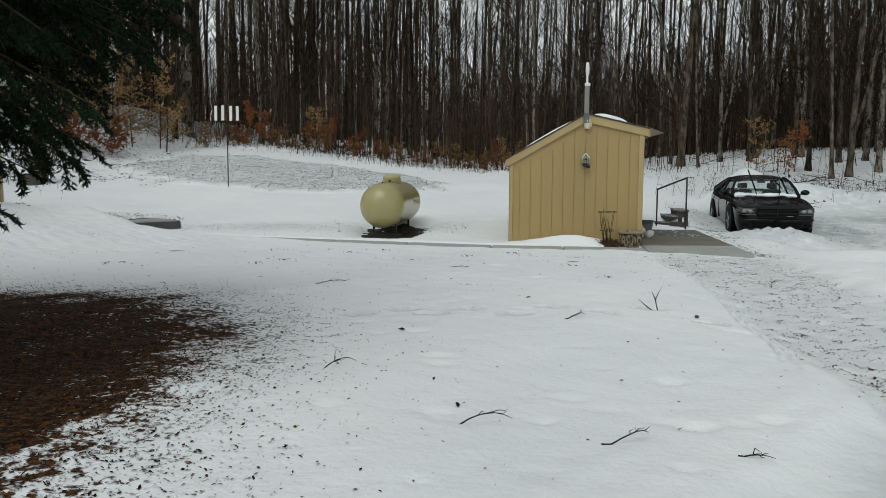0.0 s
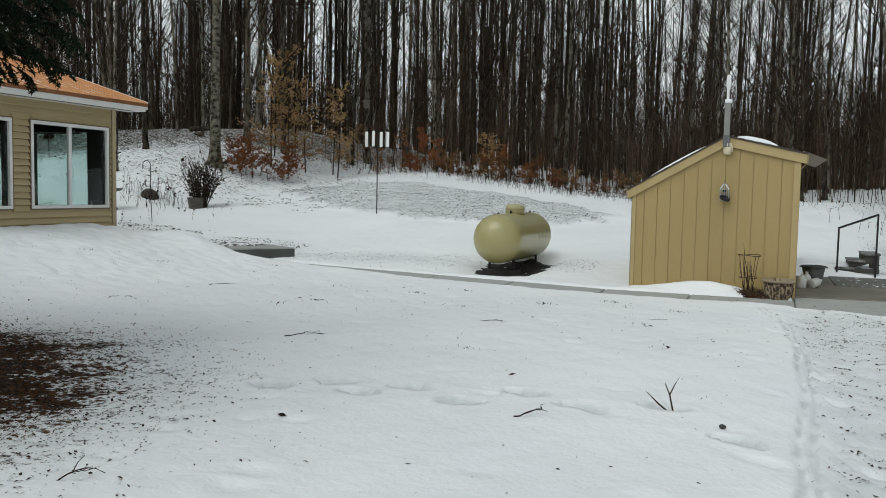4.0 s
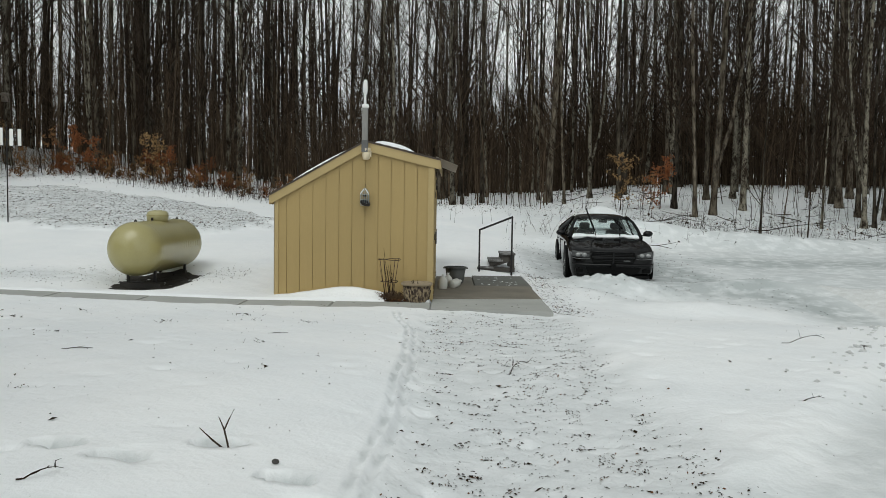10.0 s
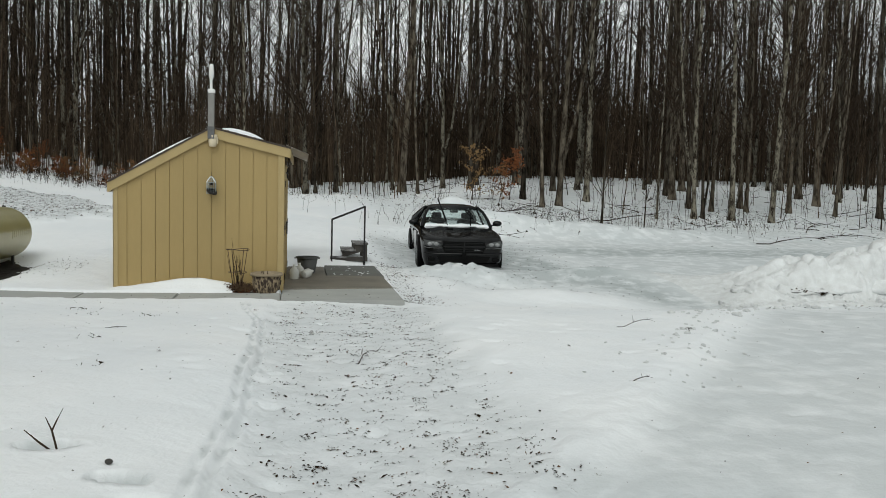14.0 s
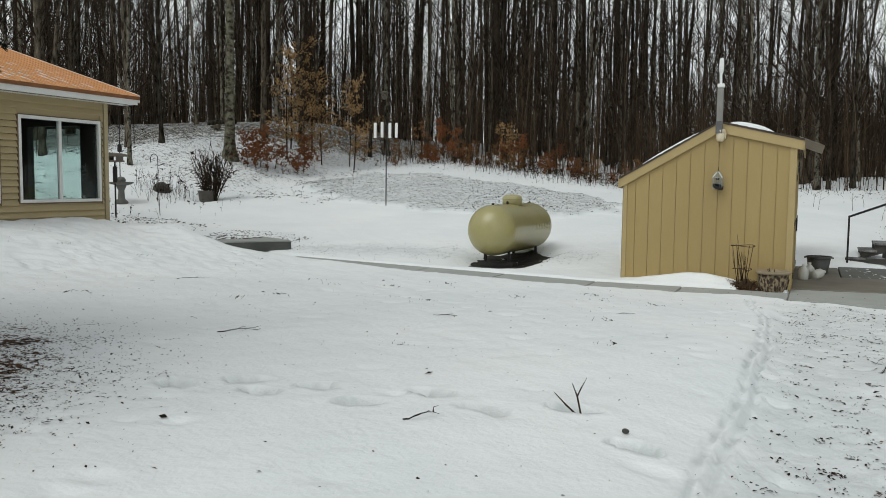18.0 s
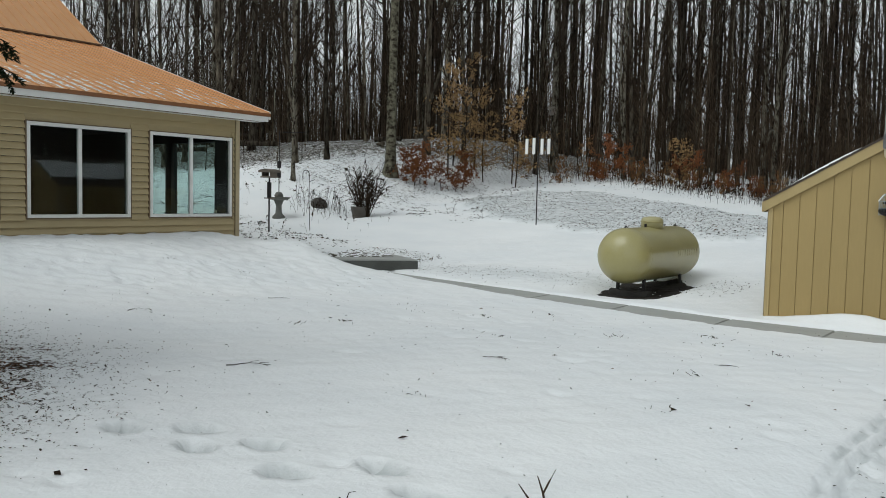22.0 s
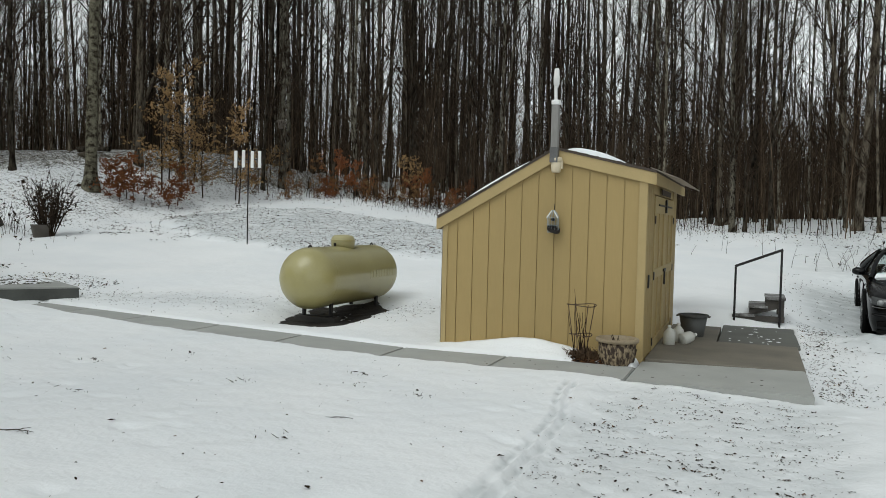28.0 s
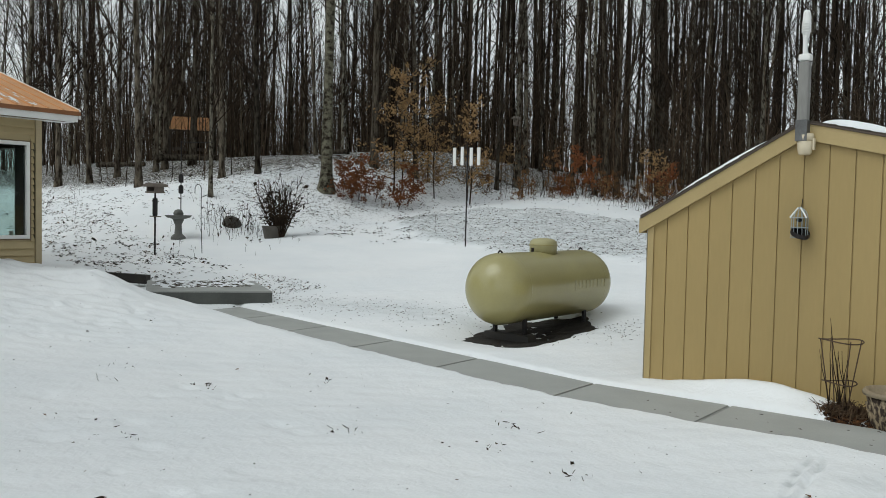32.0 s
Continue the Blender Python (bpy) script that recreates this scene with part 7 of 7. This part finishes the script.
def soil_clods():
    """Small lumps of thawed earth kicked up on the drive."""
    r = np.random.default_rng(53)
    m = Mass()
    spots = []
    for k in range(260):
        cx, cy = r.uniform(2.45, 4.25), -1.6 - 10.0 * r.uniform(0, 1)
        for _ in range(int(r.integers(1, 6))):
            spots.append((cx + r.normal(0, 0.045), cy + r.normal(0, 0.018), r.uniform(0.003, 0.0085)))
    for k in range(150):
        spots.append((r.uniform(-7, 2.1), r.uniform(-12, -1.8), r.uniform(0.004, 0.010)))
    zz = height(np.array([q[0] for q in spots]), np.array([q[1] for q in spots]))
    for (x, y, s), z in zip(spots, zz):
        k, a = len(m.v), r.uniform(0, 6.28)
        for j in range(5):
            t = a + j * 1.2566
            m.v.append((x + 1.7 * s * math.cos(t) * r.uniform(0.7, 1.2), y + s * math.sin(t) * r.uniform(0.7, 1.2), z - 0.002))
        m.v.append((x + r.normal(0, 0.3) * s, y, z + s * r.uniform(0.4, 0.9)))
        m.f.extend((k + j, k + (j + 1) % 5, k + 5) for j in range(5))
    tagged(new("soil_clods", m.mesh("soil_clods", material("dark_soil", (0.018, 0.014, 0.010), (0.04, 0.03, 0.02), 20, 90, 0.95))), "small lumps of dark earth on the thin snow", "soil", kind="stuff")


soil_clods()


def lawn_tufts():
    """Weed tufts and leaf scraps that poke through the lawn's snow."""
    r = np.random.default_rng(77)
    spots = [(-3.4, -3.6), (-2.3, -3.4), (-2.9, -4.0), (-5.6, -1.9), (0.2, -2.6), (0.5, -3.2), (-0.5, -3.6), (-2.8, -5.4), (-3.0, -5.8), (0.9, -5.3), (-6.3, -3.8), (-1.2, -4.8), (1.2, -6.6), (-4.4, -6.7), (-0.2, -7.3), (1.1, -3.4), (-1.9, -2.4), (-7.0, -4.6)]
    for k, (x, y) in enumerate(spots):
        m = Mass()
        z = floor_at(x, y)
        for _ in range(int(r.integers(6, 13))):
            px, py = x + r.normal(0, 0.10), y + r.normal(0, 0.06)
            if r.random() < 0.45:
                m.leaf((px, py, z + 0.012), (r.normal(0, 0.018), r.normal(0, 0.012), r.normal(0, 0.008)), (r.normal(0, 0.006), r.normal(0, 0.01), 0.004))
            else:
                m.tube([(px, py, z - 0.01), (px + r.normal(0, 0.03), py + r.normal(0, 0.02), z + r.uniform(0.006, 0.028))], [0.0035, 0.0015], 3)
        tagged(new("weed_tuft", m.mesh("weed_tuft", M_TWIG)), "small dead weed tuft poking through the snow", "weeds", "weed tufts on the lawn", kind="stuff")


lawn_tufts()


def twig(x, y, length, turn, seed, rise=0.3, label="fallen bare twig lying on the snow", thick=0.0045):
    r = np.random.default_rng(seed)
    m = Mass()
    z = floor_at(x, y)
    w = np.linspace(0, 1, 7)
    d = np.array([math.cos(turn), math.sin(turn)])
    side = np.array([-d[1], d[0]])
    bend = r.normal(0, 0.12) * length
    cx = x + d[0] * (w - 0.5) * length + side[0] * bend * np.sin(3 * w)
    cy = y + d[1] * (w - 0.5) * length + side[1] * bend * np.sin(3 * w)
    line = np.stack([cx, cy, z + thick + rise * length * np.abs(np.sin(2.6 * w + 0.2)) * 0.5 * w], -1)
    line[:2, 2] = z + thick * 0.4
    m.tube(line, thick * (1 - 0.7 * w), 6)
    for k in range(4):
        f = r.uniform(0.25, 0.85)
        p = np.array([np.interp(f, w, line[:, i]) for i in range(3)])
        dd = np.append(d * r.uniform(0.2, 0.8) + side * r.choice([-1, 1]) * r.uniform(0.4, 0.9), r.uniform(-0.05, rise))
        q = p + dd * length * r.uniform(0.18, 0.4)
        q[2] = max(q[2], z + 0.006)
        m.tube([p, (p + q) / 2 + r.normal(0, 0.01, 3), q], np.array([0.6, 0.45, 0.2]) * thick, 5)
    ob = new("twig", m.mesh("twig", M_TWIG))
    tagged(ob, label, "twig", "twigs on the snow")


for k, (tx, ty, tl, ta, rise) in enumerate([(0.25, -11.8, 0.31, 0.2, 0.55), (0.92, -11.95, 0.25, 0.5, 0.6), (-0.68, -10.9, 0.24, 0.5, 0.7), (1.45, -12.15, 0.15, -0.3, 0.3), (0.83, -9.1, 0.2, 0.6, 0.5), (-1.55, -7.6, 0.32, 0.5, 0.15),
                                            (-0.4, -6.0, 0.25, 0.1, 0.1), (6.55, -4.0, 0.5, 0.15, 0.5), (3.35, -5.7, 0.35, 0.9, 0.6), (5.4, -6.8, 0.22, 0.2, 0.4), (1.0, -4.6, 0.2, 0.1, 0.1), (-4.6, -4.6, 0.3, 0.4, 0.1), (-2.2, -12.2, 0.5, 0.9, 0.3), (7.0, -4.4, 0.2, 1.2, 0.2)]):
    twig(tx, ty, tl, ta, 500 + k, rise)
for k, (tx, ty, tl, ta) in enumerate([(18.4, 11.4, 2.6, 0.1), (20.8, 12.4, 2.8, -0.4), (8.2, 11.0, 2.0, -0.5), (9.4, 13.1, 2.6, 0.1), (14.5, 15.6, 3.0, 0.2), (21.5, 14.2, 3.2, 0.6)]):
    twig(tx, ty, tl, ta, 600 + k, 0.25, "long fallen branch lying on the snow", 0.02)


def upright_twig(x, y):
    """A forked twig stuck in the snow."""
    z = floor_at(x, y)
    m = Mass()
    m.tube([(x + 0.12, y - 0.02, z + 0.01), (x, y, z + 0.03), (x - 0.10, y + 0.02, z + 0.10), (x - 0.17, y + 0.03, z + 0.16)], [0.006, 0.006, 0.005, 0.002], 6)
    m.tube([(x, y, z + 0.03), (x - 0.03, y, z + 0.16), (x - 0.01, y + 0.01, z + 0.21), (x + 0.02, y + 0.01, z + 0.27)], [0.0055, 0.005, 0.004, 0.002], 6)
    m.tube([(x - 0.03, y, z + 0.16), (x - 0.06, y, z + 0.23)], [0.005, 0.002], 5)
    m.tube([(x, y, z + 0.03), (x + 0.06, y - 0.05, z + 0.012), (x + 0.2, y - 0.06, z + 0.03)], [0.005, 0.004, 0.002], 5)
    tagged(new("twig", m.mesh("twig", M_TWIG)), "dark forked twig standing up from the snow", "twig", "twigs on the snow")


upright_twig(1.56, -8.55)
stone = bmesh.new()
bmesh.ops.create_icosphere(stone, subdivisions=2, radius=0.018)
for v in stone.verts:
    v.co = Vector((v.co.x * 1.1, v.co.y * 0.9, v.co.z * 0.8)) * (1 + 0.2 * noise.noise(v.co * 30))
pebble = part("stone", stone, material("dark_stone", (0.06, 0.055, 0.05), None, 12, 80, 0.9), None)
pebble.location = (1.84, -8.75, floor_at(1.84, -8.75) + 0.015)
tagged(pebble, "small dark stone lying in a footprint", "stone")


def snow_lumps():
    """Clods of ploughed snow on the bank beside the drive."""
    r = np.random.default_rng(61)
    shapes = []
    for k in range(6):
        bm = bmesh.new()
        bmesh.ops.create_icosphere(bm, subdivisions=2, radius=1.0)
        off = Vector(r.uniform(0, 50, 3))
        for v in bm.verts:
            v.co = v.co * (1 + 0.75 * noise.noise(v.co * 1.2 + off) + 0.3 * noise.noise(v.co * 3.5 + off))
            v.co.z = v.co.z * 0.6
        me = bpy.data.meshes.new("snow_lump")
        bm.to_mesh(me)
        bm.free()
        me.materials.append(M_SNOW_DIRTY)
        shapes.append(me)
    spots = [(11.35, 1.75, 0.22), (11.8, 1.15, 0.07), (12.9, 0.95, 0.1), (13.6, 0.9, 0.16), (14.2, 1.0, 0.2), (12.2, 0.9, 0.05), (12.6, 0.6, 0.06)]
    for k in range(270):
        if k % 5 < 2:
            spots.append((r.uniform(10.3, 15.0), r.normal(1.2, 0.5), abs(r.normal(0.03, 0.03)) + 0.02))
        else:
            q = r.uniform(0, 1)
            spots.append((5.6 + 5.4 * q + r.normal(0, 0.25), -6.7 + 7.8 * q + r.normal(0, 0.28), abs(r.normal(0.008, 0.016)) * (0.5 + q) + 0.009))
    for k, (x, y, s) in enumerate(spots):
        ob = new("snow_lump", shapes[k % 6])
        ob.matrix_world = Matrix.Translation((x, y, floor_at(x, y) + 0.12 * s)) @ Euler((r.normal(0, 0.2), r.normal(0, 0.2), r.uniform(0, 6.28))).to_matrix().to_4x4() @ Matrix.Diagonal((s, s, s, 1))
        tagged(ob, "clod of ploughed snow on the bank" if s > 0.1 else "small clod of ploughed snow", "snow", "snow clods by the drive")


snow_lumps()


def snow_bank():
    """The ploughed bank: a steep ridge of broken snow."""
    r = np.random.default_rng(91)
    xs, ys = np.arange(10.2, 18.5, 0.032), np.arange(0.55, 4.6, 0.032)
    gx, gy = np.meshgrid(xs, ys)
    front = 1.45 + 0.18 * np.sin(gx * 1.3) + 0.1 * np.sin(gx * 3.1 + 1)
    crest = 0.44 * sm(10.9, 12.9, gx) + 0.36 * sm(12.8, 15.2, gx)
    body = crest * sm(front - 0.06, front + 0.34, gy) * (1 - sm(2.0, 4.4, gy))
    lumps = np.zeros_like(gx)
    for k in range(2600):
        cx = r.uniform(10.5, 18.3)
        cy = 1.6 + 0.6 * abs(r.normal(0, 1)) + (0.0 if k % 4 else r.uniform(-0.7, 0))
        rad = r.uniform(0.03, 0.075) if k % 9 else r.uniform(0.08, 0.17)
        near = (slice(max(0, int((cy - 0.4 - ys[0]) / 0.032)), max(0, int((cy + 0.4 - ys[0]) / 0.032))), slice(max(0, int((cx - 0.4 - xs[0]) / 0.032)), int((cx + 0.4 - xs[0]) / 0.032)))
        px, py = gx[near], gy[near]
        d2 = (((px - cx) + 0.4 * (py - cy)) ** 2 + ((py - cy) * r.uniform(0.8, 1.4)) ** 2) / rad ** 2
        cap = rad * r.uniform(0.5, 1.1) * np.sqrt(np.clip(1 - d2 ** 2, 0, 1)) * (0.6 + 0.9 * (k % 3 == 0))
        lumps[near] = np.maximum(lumps[near], cap * sm(10.6, 12.2, cx))
    rim = sm(10.2, 10.5, gx) * sm(0.55, 0.8, gy) * sm(4.6, 4.0, gy) * sm(18.5, 18.0, gx)
    gz = height(gx, gy) - 0.03 + rim * (0.065 + np.maximum(body - 0.45 * heap(gx, gy, 14.2, 2.1, 2.2, 0.6, 1.0, 4) * 0.6, 0) + lumps + 0.012 * wobble(gx, gy, 0.2, 5.0))
    w = len(xs)
    faces = [(a, a + 1, a + w + 1, a + w) for j in range(len(ys) - 1) for a in range(j * w, j * w + w - 1)]
    me = bpy.data.meshes.new("snow_bank")
    me.from_pydata(np.stack([gx, gy, gz], -1).reshape(-1, 3).tolist(), [], faces)
    me.materials.append(M_SNOW_DIRTY)
    me.polygons.foreach_set("use_smooth", [True] * len(me.polygons))
    tagged(new("snow_bank", me), "ploughed bank of broken lumpy snow by the drive", "snow bank", kind="stuff")


snow_bank()


def snow_slab():
    """A broken slab of packed snow jutting from the bank over a dark hollow."""
    bm = bmesh.new()
    rows = []
    for k in range(40):
        x = 12.05 + k * 0.12
        g = floor_at(x, 1.3)
        lift = 0.05 + 0.03 * math.sin(1.9 * x) + 0.02 * math.sin(5.3 * x)
        top = 0.20 + 0.10 * math.sin(0.9 * x + 1.0) + 0.03 * math.sin(4.1 * x) + 0.015 * math.sin(11 * x)
        jut = 0.10 * math.sin(1.3 * x) + 0.04 * math.sin(6.1 * x)
        end = min(1.0, k / 3, (39 - k) / 3)
        sec = [(2.1, lift), (1.42 + jut, lift), (1.34 + jut, lift + 0.05), (1.36 + jut, lift + 0.5 * top), (1.50 + jut, lift + 0.9 * top), (1.8, lift + top), (2.1, lift + top - 0.05)]
        rows.append([bm.verts.new((x, y, g + 0.03 + (z - 0.03) * end)) for y, z in sec])
    for a, b in zip(rows, rows[1:]):
        for k in range(7):
            bm.faces.new((a[k], a[(k + 1) % 7], b[(k + 1) % 7], b[k]))
    bm.faces.new(rows[0])
    bm.faces.new(rows[-1][::-1])
    bmesh.ops.recalc_face_normals(bm, faces=bm.faces)
    tagged(part("snow_slab", bm, M_SNOW_DIRTY, None, smooth=True), "packed snow slab jutting from the ploughed bank", "snow")
    # near-black scraps fill the hollow, as its shade
    m = Mass()
    r = np.random.default_rng(95)
    for k in range(260):
        x, y = r.uniform(12.0, 16.8), r.uniform(1.28, 1.95)
        m.leaf((x, y, floor_at(x, y) + 0.072), r.normal(0, 0.07, 3) * (1, 1, 0.1), r.normal(0, 0.05, 3) * (1, 1, 0.1))
    tagged(new("bank_dirt", m.mesh("bank_dirt", M_TWIG)), "dark scraps standing in for shade under the bank's overhang", "dirt", kind="stuff")


snow_slab()
